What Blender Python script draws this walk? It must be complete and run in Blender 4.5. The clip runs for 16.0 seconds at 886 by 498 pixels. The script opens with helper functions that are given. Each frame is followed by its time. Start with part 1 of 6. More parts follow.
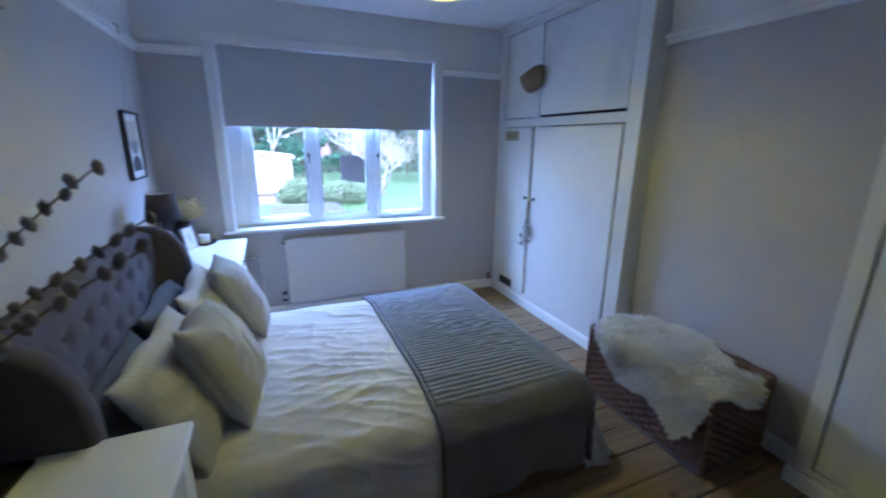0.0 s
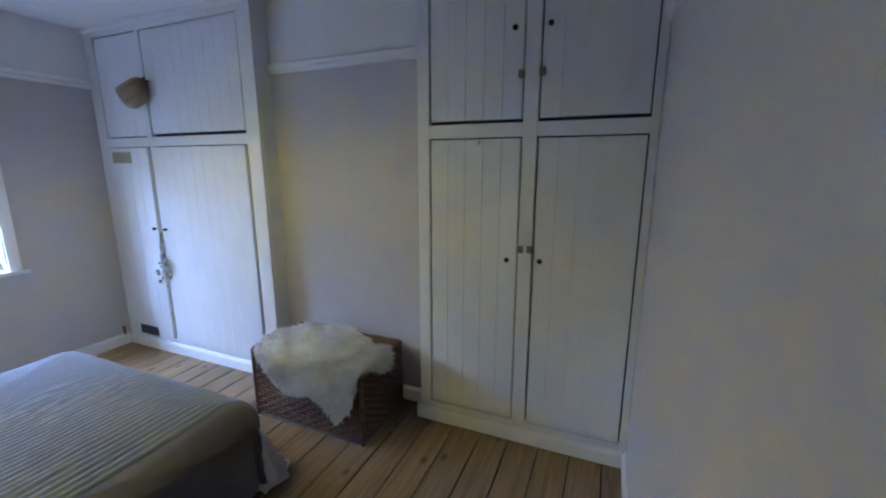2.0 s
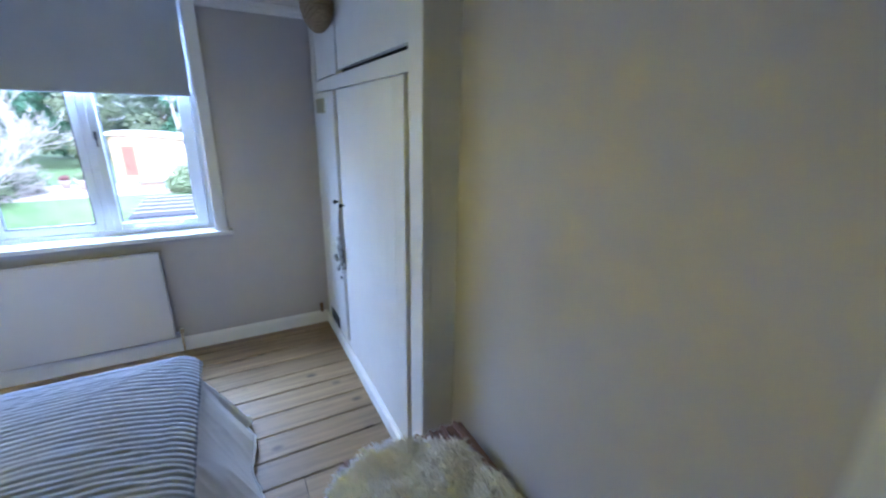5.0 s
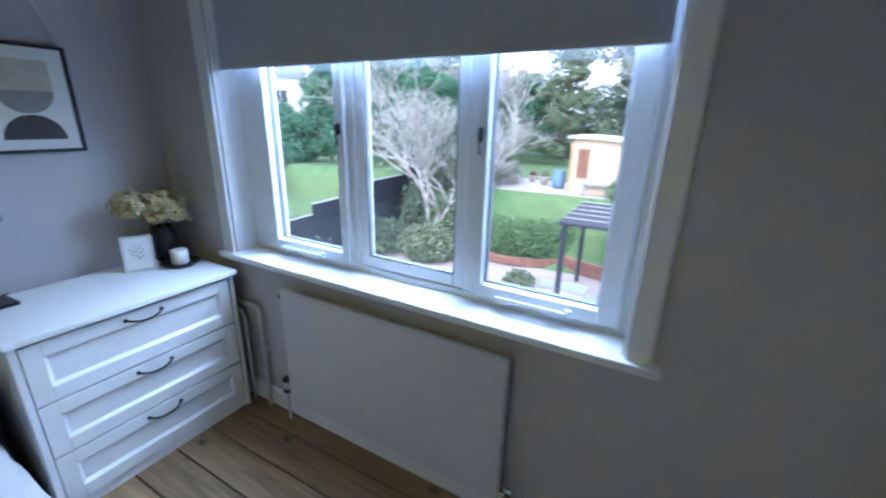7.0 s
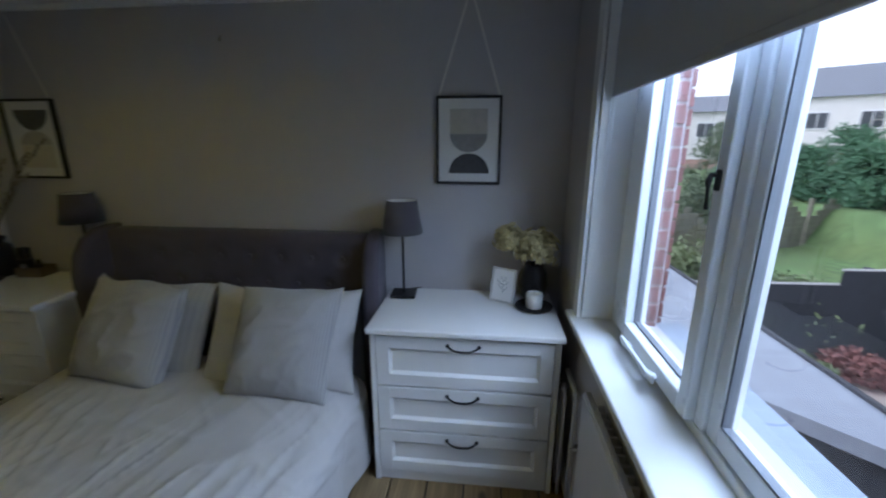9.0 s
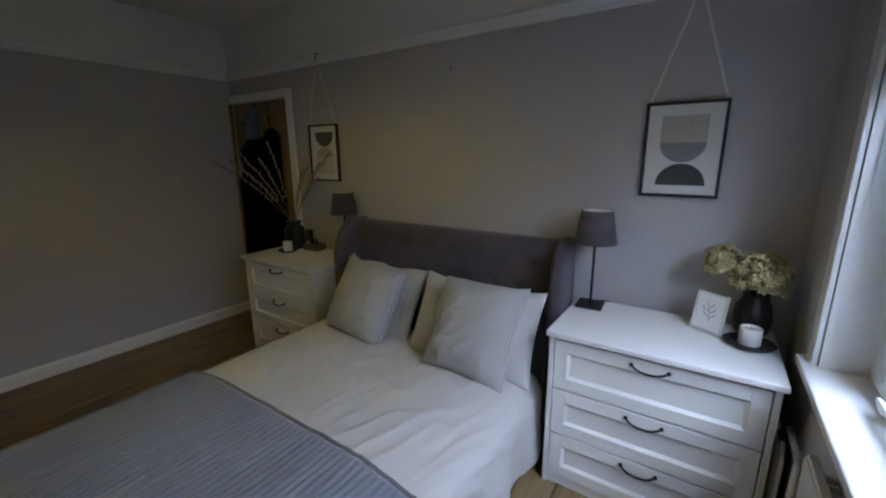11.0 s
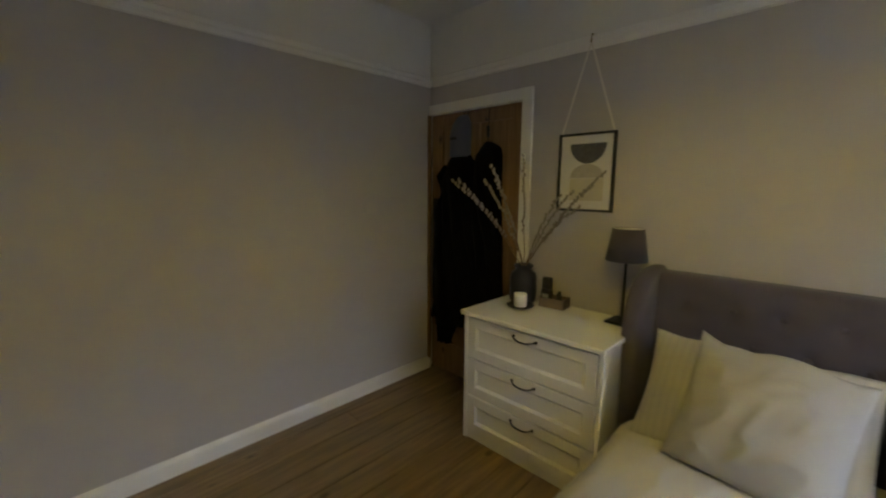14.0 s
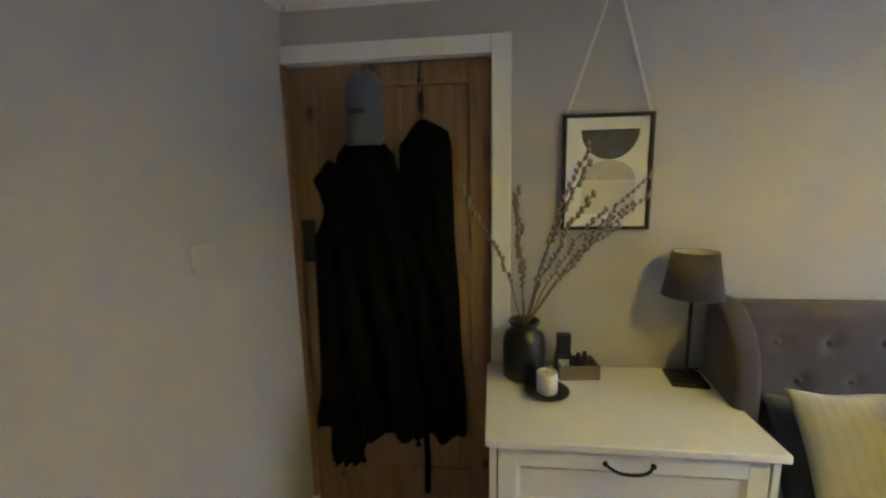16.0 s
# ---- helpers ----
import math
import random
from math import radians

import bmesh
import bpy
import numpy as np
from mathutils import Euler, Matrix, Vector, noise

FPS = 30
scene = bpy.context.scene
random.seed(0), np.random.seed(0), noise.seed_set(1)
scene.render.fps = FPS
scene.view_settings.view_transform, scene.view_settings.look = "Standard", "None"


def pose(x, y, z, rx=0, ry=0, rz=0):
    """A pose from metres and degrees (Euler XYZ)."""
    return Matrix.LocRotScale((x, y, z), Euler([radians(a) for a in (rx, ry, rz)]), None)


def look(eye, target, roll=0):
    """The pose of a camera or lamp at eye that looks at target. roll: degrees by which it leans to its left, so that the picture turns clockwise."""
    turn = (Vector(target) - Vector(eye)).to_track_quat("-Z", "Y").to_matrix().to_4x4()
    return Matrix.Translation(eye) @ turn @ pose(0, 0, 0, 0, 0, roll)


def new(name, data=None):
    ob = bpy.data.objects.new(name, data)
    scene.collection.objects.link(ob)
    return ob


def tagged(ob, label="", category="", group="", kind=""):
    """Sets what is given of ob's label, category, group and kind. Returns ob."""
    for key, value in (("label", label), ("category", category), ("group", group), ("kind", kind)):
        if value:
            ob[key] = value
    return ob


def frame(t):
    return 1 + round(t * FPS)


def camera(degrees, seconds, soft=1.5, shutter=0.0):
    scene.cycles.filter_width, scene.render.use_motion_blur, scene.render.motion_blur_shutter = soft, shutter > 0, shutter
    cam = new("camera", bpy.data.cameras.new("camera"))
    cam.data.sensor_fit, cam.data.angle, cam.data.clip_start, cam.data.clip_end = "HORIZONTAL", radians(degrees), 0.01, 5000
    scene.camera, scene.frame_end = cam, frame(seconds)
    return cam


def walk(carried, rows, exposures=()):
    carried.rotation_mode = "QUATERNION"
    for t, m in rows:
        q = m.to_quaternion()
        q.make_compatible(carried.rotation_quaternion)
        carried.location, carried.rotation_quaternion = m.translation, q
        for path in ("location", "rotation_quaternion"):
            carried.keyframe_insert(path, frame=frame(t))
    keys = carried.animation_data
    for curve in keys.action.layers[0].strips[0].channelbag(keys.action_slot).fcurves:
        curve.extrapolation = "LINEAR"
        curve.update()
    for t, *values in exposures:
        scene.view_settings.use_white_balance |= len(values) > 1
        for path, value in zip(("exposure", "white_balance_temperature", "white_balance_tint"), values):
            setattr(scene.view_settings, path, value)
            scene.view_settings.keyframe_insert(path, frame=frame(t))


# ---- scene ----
cam = camera(95.5, 16.0, 2.1, 0.4)
PATH = [
    (0, (0.814, 0.383, 1.601), (1.571, 2.159, 1.077), 0.7),
    (0.5, (0.879, 0.293, 1.564), (1.982, 1.892, 1.086), 0.2),
    (1, (0.949, 0.257, 1.541), (2.39, 1.553, 1.049), 0.3),
    (1.5, (0.966, 0.19, 1.564), (2.657, 1.133, 1.063), -0.1),
    (2, (0.926, 0.18, 1.585), (2.734, 0.931, 1.178), -0.0),
    (2.5, (0.985, 0.267, 1.548), (2.733, 1.149, 1.139), 0.0),
    (3, (1.161, 0.293, 1.543), (2.743, 1.43, 1.095), -0.2),
    (3.2, (1.288, 0.274, 1.544), (2.848, 1.447, 1.102), -0.1),
    (5.3, (2.492, 1.412, 1.569), (3.181, 3.185, 0.952), 0.8),
    (5.5, (2.502, 1.633, 1.558), (3.037, 3.459, 0.944), 0.7),
    (6, (2.504, 2.087, 1.55), (2.664, 3.983, 0.932), 0.4),
    (6.5, (2.491, 2.59, 1.518), (2.056, 4.458, 0.95), 0.9),
    (7, (2.347, 2.966, 1.498), (1.426, 4.632, 0.884), 1.3),
    (7.5, (2.147, 3.335, 1.53), (0.754, 4.63, 0.912), 0.7),
    (8, (1.949, 3.542, 1.518), (0.16, 4.237, 0.954), 0.4),
    (8.5, (1.937, 3.641, 1.509), (0.009, 3.792, 1.001), 0.3),
    (9, (2.077, 3.749, 1.527), (0.153, 3.543, 1.019), 0.1),
    (9.5, (2.121, 3.789, 1.556), (0.278, 3.175, 1.081), -0.4),
    (10, (2.149, 3.757, 1.579), (0.37, 2.96, 1.133), -0.8),
    (10.2, (2.157, 3.795, 1.561), (0.448, 2.847, 1.136), -1.4),
    (12.3, (2.203, 3.712, 1.504), (0.612, 2.593, 1.038), -0.1),
    (12.5, (2.173, 3.629, 1.498), (0.538, 2.585, 1.011), 0.2),
    (13, (2.121, 3.281, 1.498), (0.536, 2.129, 1.097), 0.2),
    (13.5, (2.21, 2.684, 1.444), (0.785, 1.329, 1.077), 0.5),
    (14, (2.173, 2.265, 1.457), (0.759, 0.882, 1.155), 0.4),
    (14.5, (2.101, 1.802, 1.481), (0.695, 0.409, 1.193), 0.4),
    (15, (2.05, 1.366, 1.503), (0.487, 0.149, 1.229), 0.1),
    (15.5, (1.838, 1.091, 1.476), (0.025, 0.293, 1.198), -0.3),
    (16, (1.606, 0.825, 1.522), (-0.352, 0.581, 1.194), -1.2),
]
EXPO = [(0.0, 1.57, 4450, 28), (1.0, 1.62, 4500, 29), (2.0, 1.98, 4780, 30), (3.0, 2.07, 4760, 30), (5.5, 1.65, 4880, 23), (6.5, 1.12, 5000, 23),
        (7.0, 0.82, 5030, 19), (8.0, 0.2, 5250, 15), (9.0, -0.25, 5600, 18), (10.0, -0.12, 5900, 21), (12.5, 0.76, 6480, 27), (13.5, 0.93, 6900, 21), (14.5, 1.58, 6700, 22), (15.0, 1.73, 6450, 22), (16.0, 2.2, 5880, 25)]
walk(cam, [(t, look(eye, target, roll)) for t, eye, target, roll in PATH], EXPO)

# ---- world, sun, large lights ----
world = bpy.data.worlds.new("world")
scene.world = world
world.use_nodes = True
_wn = world.node_tree.nodes
_sky = _wn.new("ShaderNodeTexSky")
_sky.sky_type = 'NISHITA'
_sky.sun_disc = False
_sky.sun_elevation = radians(38)
_sky.sun_rotation = radians(200)
_sky.dust_density = 4.0
_sky.air_density = 1.0
_sky.ozone_density = 1.0
# overcast: the clear sky veiled by an even white cloud layer
_veil = _wn.new("ShaderNodeMixRGB")
_veil.inputs[0].default_value = 0.8
_veil.inputs[2].default_value = (14.5, 15.1, 15.9, 1)
world.node_tree.links.new(_sky.outputs[0], _veil.inputs[1])
world.node_tree.links.new(_veil.outputs[0], _wn["Background"].inputs[0])
_wn["Background"].inputs[1].default_value = 0.15

sun_data = bpy.data.lights.new("sun", 'SUN')
sun_data.energy = 2.2
sun_data.angle = radians(40)
sun_data.color = (1.0, 0.97, 0.93)
sun = new("sun", sun_data)
sun.matrix_world = look((0, -10, 12), (0, 6, 0))

# unseen area lamp added outside above the window, standing in for sky light
win_data = bpy.data.lights.new("sky_fill_lamp", 'AREA')
win_data.shape = 'RECTANGLE'
win_data.size, win_data.size_y = 1.8, 0.9
win_data.energy = 60
win_data.color = (0.62, 0.81, 1.0)
win_lamp = new("sky_fill_lamp", win_data)
win_lamp.matrix_world = look((1.41, 4.85, 2.25), (1.41, 2.4, 0.7))

# ---- materials ----
def mat(name, color, rough=0.6, metal=0.0, var=0.12, scale=6.0, bump=0.0, bump_scale=60.0, stretch=(1, 1, 1),
        second=None, second_scale=2.0, spec=0.5, rand=0.0, sheen=0.0, trans=0.0):
    """A node material: base colour varied at two scales, roughness varied, fine bump."""
    m = bpy.data.materials.new(name)
    m.use_nodes = True
    nt = m.node_tree
    n, l = nt.nodes, nt.links
    b = n["Principled BSDF"]
    tc = n.new("ShaderNodeTexCoord")
    mp = n.new("ShaderNodeMapping")
    mp.inputs["Scale"].default_value = stretch
    l.new(tc.outputs["Object"], mp.inputs["Vector"])
    big = n.new("ShaderNodeTexNoise")
    big.inputs["Scale"].default_value = second_scale
    big.inputs["Detail"].default_value = 3
    l.new(mp.outputs[0], big.inputs["Vector"])
    fine = n.new("ShaderNodeTexNoise")
    fine.inputs["Scale"].default_value = scale
    fine.inputs["Detail"].default_value = 6
    l.new(mp.outputs[0], fine.inputs["Vector"])
    c0 = [c * (1 - var) for c in color]
    c1 = [min(1, c * (1 + var)) for c in color]
    r1 = n.new("ShaderNodeValToRGB")
    r1.color_ramp.elements[0].position, r1.color_ramp.elements[1].position = 0.3, 0.7
    r1.color_ramp.elements[0].color = (*c0, 1)
    r1.color_ramp.elements[1].color = (*c1, 1)
    l.new(fine.outputs[0], r1.inputs[0])
    mix = n.new("ShaderNodeMixRGB")
    mix.inputs[2].default_value = (*(second or [c * (1 - 1.2 * var) for c in color]), 1)
    r2 = n.new("ShaderNodeMapRange")
    r2.inputs[1].default_value, r2.inputs[2].default_value = 0.45, 0.75
    r2.inputs[4].default_value = 0.8 if second else 0.5
    l.new(big.outputs[0], r2.inputs[0])
    l.new(r2.outputs[0], mix.inputs[0])
    l.new(r1.outputs[0], mix.inputs[1])
    last = mix.outputs[0]
    if rand:
        oi = n.new("ShaderNodeObjectInfo")
        hs = n.new("ShaderNodeHueSaturation")
        rr = n.new("ShaderNodeMapRange")
        rr.inputs[3].default_value, rr.inputs[4].default_value = 1 - rand, 1 + rand
        l.new(oi.outputs["Random"], rr.inputs[0])
        l.new(rr.outputs[0], hs.inputs["Value"])
        l.new(last, hs.inputs["Color"])
        last = hs.outputs[0]
    l.new(last, b.inputs["Base Color"])
    rm = n.new("ShaderNodeMapRange")
    rm.inputs[3].default_value, rm.inputs[4].default_value = max(0.02, rough - 0.08), min(1, rough + 0.08)
    l.new(fine.outputs[0], rm.inputs[0])
    l.new(rm.outputs[0], b.inputs["Roughness"])
    b.inputs["Metallic"].default_value = metal
    b.inputs["Specular IOR Level"].default_value = spec
    if sheen:
        b.inputs["Sheen Weight"].default_value = sheen
    if bump:
        bn = n.new("ShaderNodeTexNoise")
        bn.inputs["Scale"].default_value = bump_scale
        bn.inputs["Detail"].default_value = 4
        l.new(mp.outputs[0], bn.inputs["Vector"])
        bp = n.new("ShaderNodeBump")
        bp.inputs["Strength"].default_value = bump
        bp.inputs["Distance"].default_value = 0.004
        l.new(bn.outputs[0], bp.inputs["Height"])
        l.new(bp.outputs[0], b.inputs["Normal"])
    return m


def wood(name, light, dark, axis=0, ring=9.0, rough=0.5, knots=True, rand=0.12):
    """Boards with grain along one axis, rings, knots and a value of its own for each board."""
    m = bpy.data.materials.new(name)
    m.use_nodes = True
    n, l = m.node_tree.nodes, m.node_tree.links
    b = n["Principled BSDF"]
    tc = n.new("ShaderNodeTexCoord")
    oi = n.new("ShaderNodeObjectInfo")
    off = n.new("ShaderNodeVectorMath")
    off.operation = 'MULTIPLY_ADD'
    off.inputs[1].default_value = (1, 1, 1)
    cx = n.new("ShaderNodeCombineXYZ")
    mu = n.new("ShaderNodeMath")
    mu.operation = 'MULTIPLY'
    mu.inputs[1].default_value = 37.0
    l.new(oi.outputs["Random"], mu.inputs[0])
    for i in range(3):
        l.new(mu.outputs[0], cx.inputs[i])
    l.new(tc.outputs["Object"], off.inputs[0])
    l.new(cx.outputs[0], off.inputs[2])
    mp = n.new("ShaderNodeMapping")
    s = [1.0, 1.0, 1.0]
    s[axis] = 0.07
    mp.inputs["Scale"].default_value = s
    l.new(off.outputs[0], mp.inputs["Vector"])
    g = n.new("ShaderNodeTexNoise")
    g.inputs["Scale"].default_value = ring * 4
    g.inputs["Detail"].default_value = 7
    g.inputs["Distortion"].default_value = 0.6
    l.new(mp.outputs[0], g.inputs["Vector"])
    r = n.new("ShaderNodeValToRGB")
    r.color_ramp.elements[0].position, r.color_ramp.elements[1].position = 0.32, 0.68
    r.color_ramp.elements[0].color, r.color_ramp.elements[1].color = (*dark, 1), (*light, 1)
    l.new(g.outputs[0], r.inputs[0])
    last = r.outputs[0]
    if knots:
        v = n.new("ShaderNodeTexVoronoi")
        v.inputs["Scale"].default_value = 5.5
        km = n.new("ShaderNodeMapping")
        ks = [1.0, 1.0, 1.0]
        ks[axis] = 0.6
        km.inputs["Scale"].default_value = ks
        l.new(off.outputs[0], km.inputs["Vector"])
        l.new(km.outputs[0], v.inputs["Vector"])
        kr = n.new("ShaderNodeMapRange")
        kr.inputs[1].default_value, kr.inputs[2].default_value = 0.055, 0.13
        kr.inputs[3].default_value, kr.inputs[4].default_value = 0.85, 0.0
        l.new(v.outputs["Distance"], kr.inputs[0])
        mx = n.new("ShaderNodeMixRGB")
        mx.inputs[2].default_value = (*[c * 0.30 for c in dark], 1)
        l.new(kr.outputs[0], mx.inputs[0])
        l.new(last, mx.inputs[1])
        last = mx.outputs[0]
    hs = n.new("ShaderNodeHueSaturation")
    rr = n.new("ShaderNodeMapRange")
    rr.inputs[3].default_value, rr.inputs[4].default_value = 1 - rand, 1 + rand
    l.new(oi.outputs["Random"], rr.inputs[0])
    l.new(rr.outputs[0], hs.inputs["Value"])
    l.new(last, hs.inputs["Color"])
    l.new(hs.outputs[0], b.inputs["Base Color"])
    rg = n.new("ShaderNodeMapRange")
    rg.inputs[3].default_value, rg.inputs[4].default_value = rough - 0.1, rough + 0.15
    l.new(g.outputs[0], rg.inputs[0])
    l.new(rg.outputs[0], b.inputs["Roughness"])
    bp = n.new("ShaderNodeBump")
    bp.inputs["Strength"].default_value = 0.25
    bp.inputs["Distance"].default_value = 0.002
    l.new(g.outputs[0], bp.inputs["Height"])
    l.new(bp.outputs[0], b.inputs["Normal"])
    return m


def fabric(name, color, color2=None, stripe=0.0, axis=1, rough=0.9, weave=420.0, bump=0.25, var=0.07):
    """Woven cloth: fine weave bump, soft mottling, optional narrow stripes across one axis."""
    m = bpy.data.materials.new(name)
    m.use_nodes = True
    n, l = m.node_tree.nodes, m.node_tree.links
    b = n["Principled BSDF"]
    tc = n.new("ShaderNodeTexCoord")
    ns = n.new("ShaderNodeTexNoise")
    ns.inputs["Scale"].default_value = 5
    ns.inputs["Detail"].default_value = 5
    l.new(tc.outputs["Object"], ns.inputs["Vector"])
    r = n.new("ShaderNodeValToRGB")
    r.color_ramp.elements[0].position, r.color_ramp.elements[1].position = 0.3, 0.7
    r.color_ramp.elements[0].color = (*[c * (1 - var) for c in color], 1)
    r.color_ramp.elements[1].color = (*[min(1, c * (1 + var)) for c in color], 1)
    l.new(ns.outputs[0], r.inputs[0])
    last = r.outputs[0]
    if stripe:
        w = n.new("ShaderNodeTexWave")
        w.bands_direction = 'XYZ'[axis]
        w.inputs["Scale"].default_value = 0.314 / stripe
        w.inputs["Distortion"].default_value = 0.15
        w.inputs["Detail"].default_value = 1
        l.new(tc.outputs["Object"], w.inputs["Vector"])
        sr = n.new("ShaderNodeMapRange")
        sr.inputs[1].default_value, sr.inputs[2].default_value = 0.5, 0.75
        l.new(w.outputs["Fac"], sr.inputs[0])
        mx = n.new("ShaderNodeMixRGB")
        mx.inputs[2].default_value = (*color2, 1)
        l.new(sr.outputs[0], mx.inputs[0])
        l.new(last, mx.inputs[1])
        last = mx.outputs[0]
    l.new(last, b.inputs["Base Color"])
    b.inputs["Roughness"].default_value = rough
    b.inputs["Specular IOR Level"].default_value = 0.2
    b.inputs["Sheen Weight"].default_value = 0.15
    wv = n.new("ShaderNodeTexNoise")
    wv.inputs["Scale"].default_value = weave
    wv.inputs["Detail"].default_value = 2
    l.new(tc.outputs["Object"], wv.inputs["Vector"])
    bp = n.new("ShaderNodeBump")
    bp.inputs["Strength"].default_value = bump
    bp.inputs["Distance"].default_value = 0.002
    l.new(wv.outputs[0], bp.inputs["Height"])
    l.new(bp.outputs[0], b.inputs["Normal"])
    return m


def glow(name, color, strength):
    m = bpy.data.materials.new(name)
    m.use_nodes = True
    b = m.node_tree.nodes["Principled BSDF"]
    b.inputs["Base Color"].default_value = (0.85, 0.82, 0.76, 1)
    b.inputs["Emission Color"].default_value = (*color, 1)
    b.inputs["Emission Strength"].default_value = strength
    return m


def glassy(name, color=(1, 1, 1), rough=0.0):
    m = bpy.data.materials.new(name)
    m.use_nodes = True
    b = m.node_tree.nodes["Principled BSDF"]
    b.inputs["Base Color"].default_value = (*color, 1)
    b.inputs["Roughness"].default_value = rough
    b.inputs["Transmission Weight"].default_value = 1.0
    b.inputs["IOR"].default_value = 1.45
    return m


M_WALL = mat("lilac_grey_wall_paint", (0.475, 0.451, 0.456), 0.75, var=0.025, scale=9, bump=0.12, bump_scale=140)
M_WHITEWALL = mat("white_wall_paint", (0.74, 0.73, 0.71), 0.8, var=0.02, scale=7, bump=0.12, bump_scale=120)
M_CEIL = mat("white_ceiling_paint", (0.78, 0.77, 0.75), 0.85, var=0.025, scale=5, bump=0.15, bump_scale=90)
M_TRIM = mat("white_gloss_trim", (0.78, 0.77, 0.75), 0.38, var=0.02, scale=12, bump=0.05)
M_CUP = mat("white_cupboard_paint", (0.69, 0.685, 0.665), 0.42, var=0.03, scale=8, bump=0.08, bump_scale=50)
# near-black that puts the shade of gaps and hollows into colour
M_GAP = mat("gap_shade", (0.03, 0.028, 0.026), 0.9, var=0.1)
M_UPVC = mat("white_window_frame", (0.80, 0.82, 0.84), 0.3, var=0.015, scale=10)
M_BLIND = fabric("grey_blind_fabric", (0.46, 0.47, 0.50), weave=300, bump=0.12, var=0.03)
M_FLOOR = wood("pine_floor", (0.285, 0.195, 0.095), (0.16, 0.103, 0.046), axis=0, rough=0.45)
M_PINE = wood("pine_door_wood", (0.29, 0.175, 0.085), (0.20, 0.112, 0.05), axis=2, rough=0.4)
M_CHEST = mat("white_chest_paint", (0.80, 0.79, 0.77), 0.4, var=0.015, scale=10, bump=0.03)
M_BLACK = mat("black_metal", (0.02, 0.02, 0.021), 0.4, 0.6, var=0.2, scale=30)
M_MATTBLACK = mat("matt_black", (0.018, 0.017, 0.018), 0.6, var=0.2, scale=20)
M_HEAD = fabric("charcoal_grey_upholstery", (0.096, 0.083, 0.104), weave=500, bump=0.4, var=0.12)
M_SHEET = fabric("cream_bed_linen", (0.52, 0.50, 0.48), weave=600, bump=0.1, var=0.03)
M_TICK = fabric("striped_ticking", (0.425, 0.41, 0.385), (0.345, 0.338, 0.343), stripe=0.0108, axis=0, weave=600, bump=0.1, var=0.03)
M_TICK2 = fabric("wide_striped_pillowcase", (0.46, 0.44, 0.395), (0.43, 0.41, 0.37), stripe=0.03, axis=0, weave=600, bump=0.1, var=0.03)
M_BLANKET = fabric("slate_grey_velvet_throw", (0.135, 0.124, 0.138), weave=250, bump=0.35, var=0.12)
# paler stripes put the highlights of the ribs into the colour
M_RIB = fabric("ribbed_velvet", (0.172, 0.179, 0.217), (0.196, 0.206, 0.249), stripe=0.028, axis=1, weave=250, bump=0.3, var=0.1)
M_RIB.node_tree.nodes["Principled BSDF"].inputs["Sheen Weight"].default_value = 0.35
M_SHADE = fabric("dark_grey_lampshade", (0.095, 0.082, 0.093), weave=500, bump=0.2)
M_RAD = mat("radiator_enamel", (0.60, 0.575, 0.575), 0.35, var=0.015)
M_CHROME = mat("chrome", (0.7, 0.7, 0.7), 0.2, 1.0, var=0.05)
M_GLASS = glassy("window_glass")
M_BRICK = mat("red_brick", (0.25, 0.115, 0.105), 0.85, var=0.25, scale=30, bump=0.5, bump_scale=80, rand=0.2)
M_MORTAR = mat("mortar", (0.32, 0.27, 0.25), 0.9, var=0.15, scale=40)
M_WICKER = mat("brown_wicker", (0.15, 0.08, 0.05), 0.6, var=0.35, scale=30, bump=0.4, bump_scale=150)
M_FUR = mat("white_sheepskin", (0.80, 0.785, 0.765), 0.95, var=0.06, scale=9, second=(0.64, 0.62, 0.60), second_scale=7, bump=0.5, bump_scale=120)

M_GASKET = mat("grey_window_seal", (0.20, 0.21, 0.23), 0.7, var=0.1)
M_DARKPILLOW = fabric("dark_grey_pillowcase", (0.12, 0.125, 0.15), weave=600, bump=0.1, var=0.08)

# ---- building helpers ----
def box(bm, x0, x1, y0, y1, z0, z1, bevel=0.0):
    """A box, optionally with rounded edges, added to bm. Returns its vertices."""
    vs = [bm.verts.new((x, y, z)) for x in (x0, x1) for y in (y0, y1) for z in (z0, z1)]
    f = [(0, 1, 3, 2), (4, 6, 7, 5), (0, 4, 5, 1), (2, 3, 7, 6), (0, 2, 6, 4), (1, 5, 7, 3)]
    fs = [bm.faces.new([vs[i] for i in q]) for q in f]
    if bevel:
        es = list({e for q in fs for e in q.edges})
        bmesh.ops.bevel(bm, geom=es, offset=bevel, segments=2, profile=0.5, affect='EDGES')
    return vs


def part(name, bm, material, parent=None, label="", smooth=False):
    """Links a bmesh as one mesh object under a thing or part."""
    bmesh.ops.recalc_face_normals(bm, faces=bm.faces)
    me = bpy.data.meshes.new(name)
    bm.to_mesh(me)
    bm.free()
    for m in (material if isinstance(material, (list, tuple)) else [material]):
        me.materials.append(m)
    if smooth:
        me.shade_smooth()
    ob = new(name, me)
    if parent is not None:
        ob.parent = parent
    if label:
        ob["label"] = label
    return ob


def bx(name, material, parent, x0, x1, y0, y1, z0, z1, bevel=0.0, label=""):
    bm = bmesh.new()
    box(bm, x0, x1, y0, y1, z0, z1, bevel)
    return part(name, bm, material, parent, label)


def thing(name, loc=(0, 0, 0), label="", category="", group="", kind="", rz=0.0):
    e = new(name)
    e.empty_display_size = 0.05
    e.location = loc
    e.rotation_euler = (0, 0, radians(rz))
    return tagged(e, label, category, group, kind)


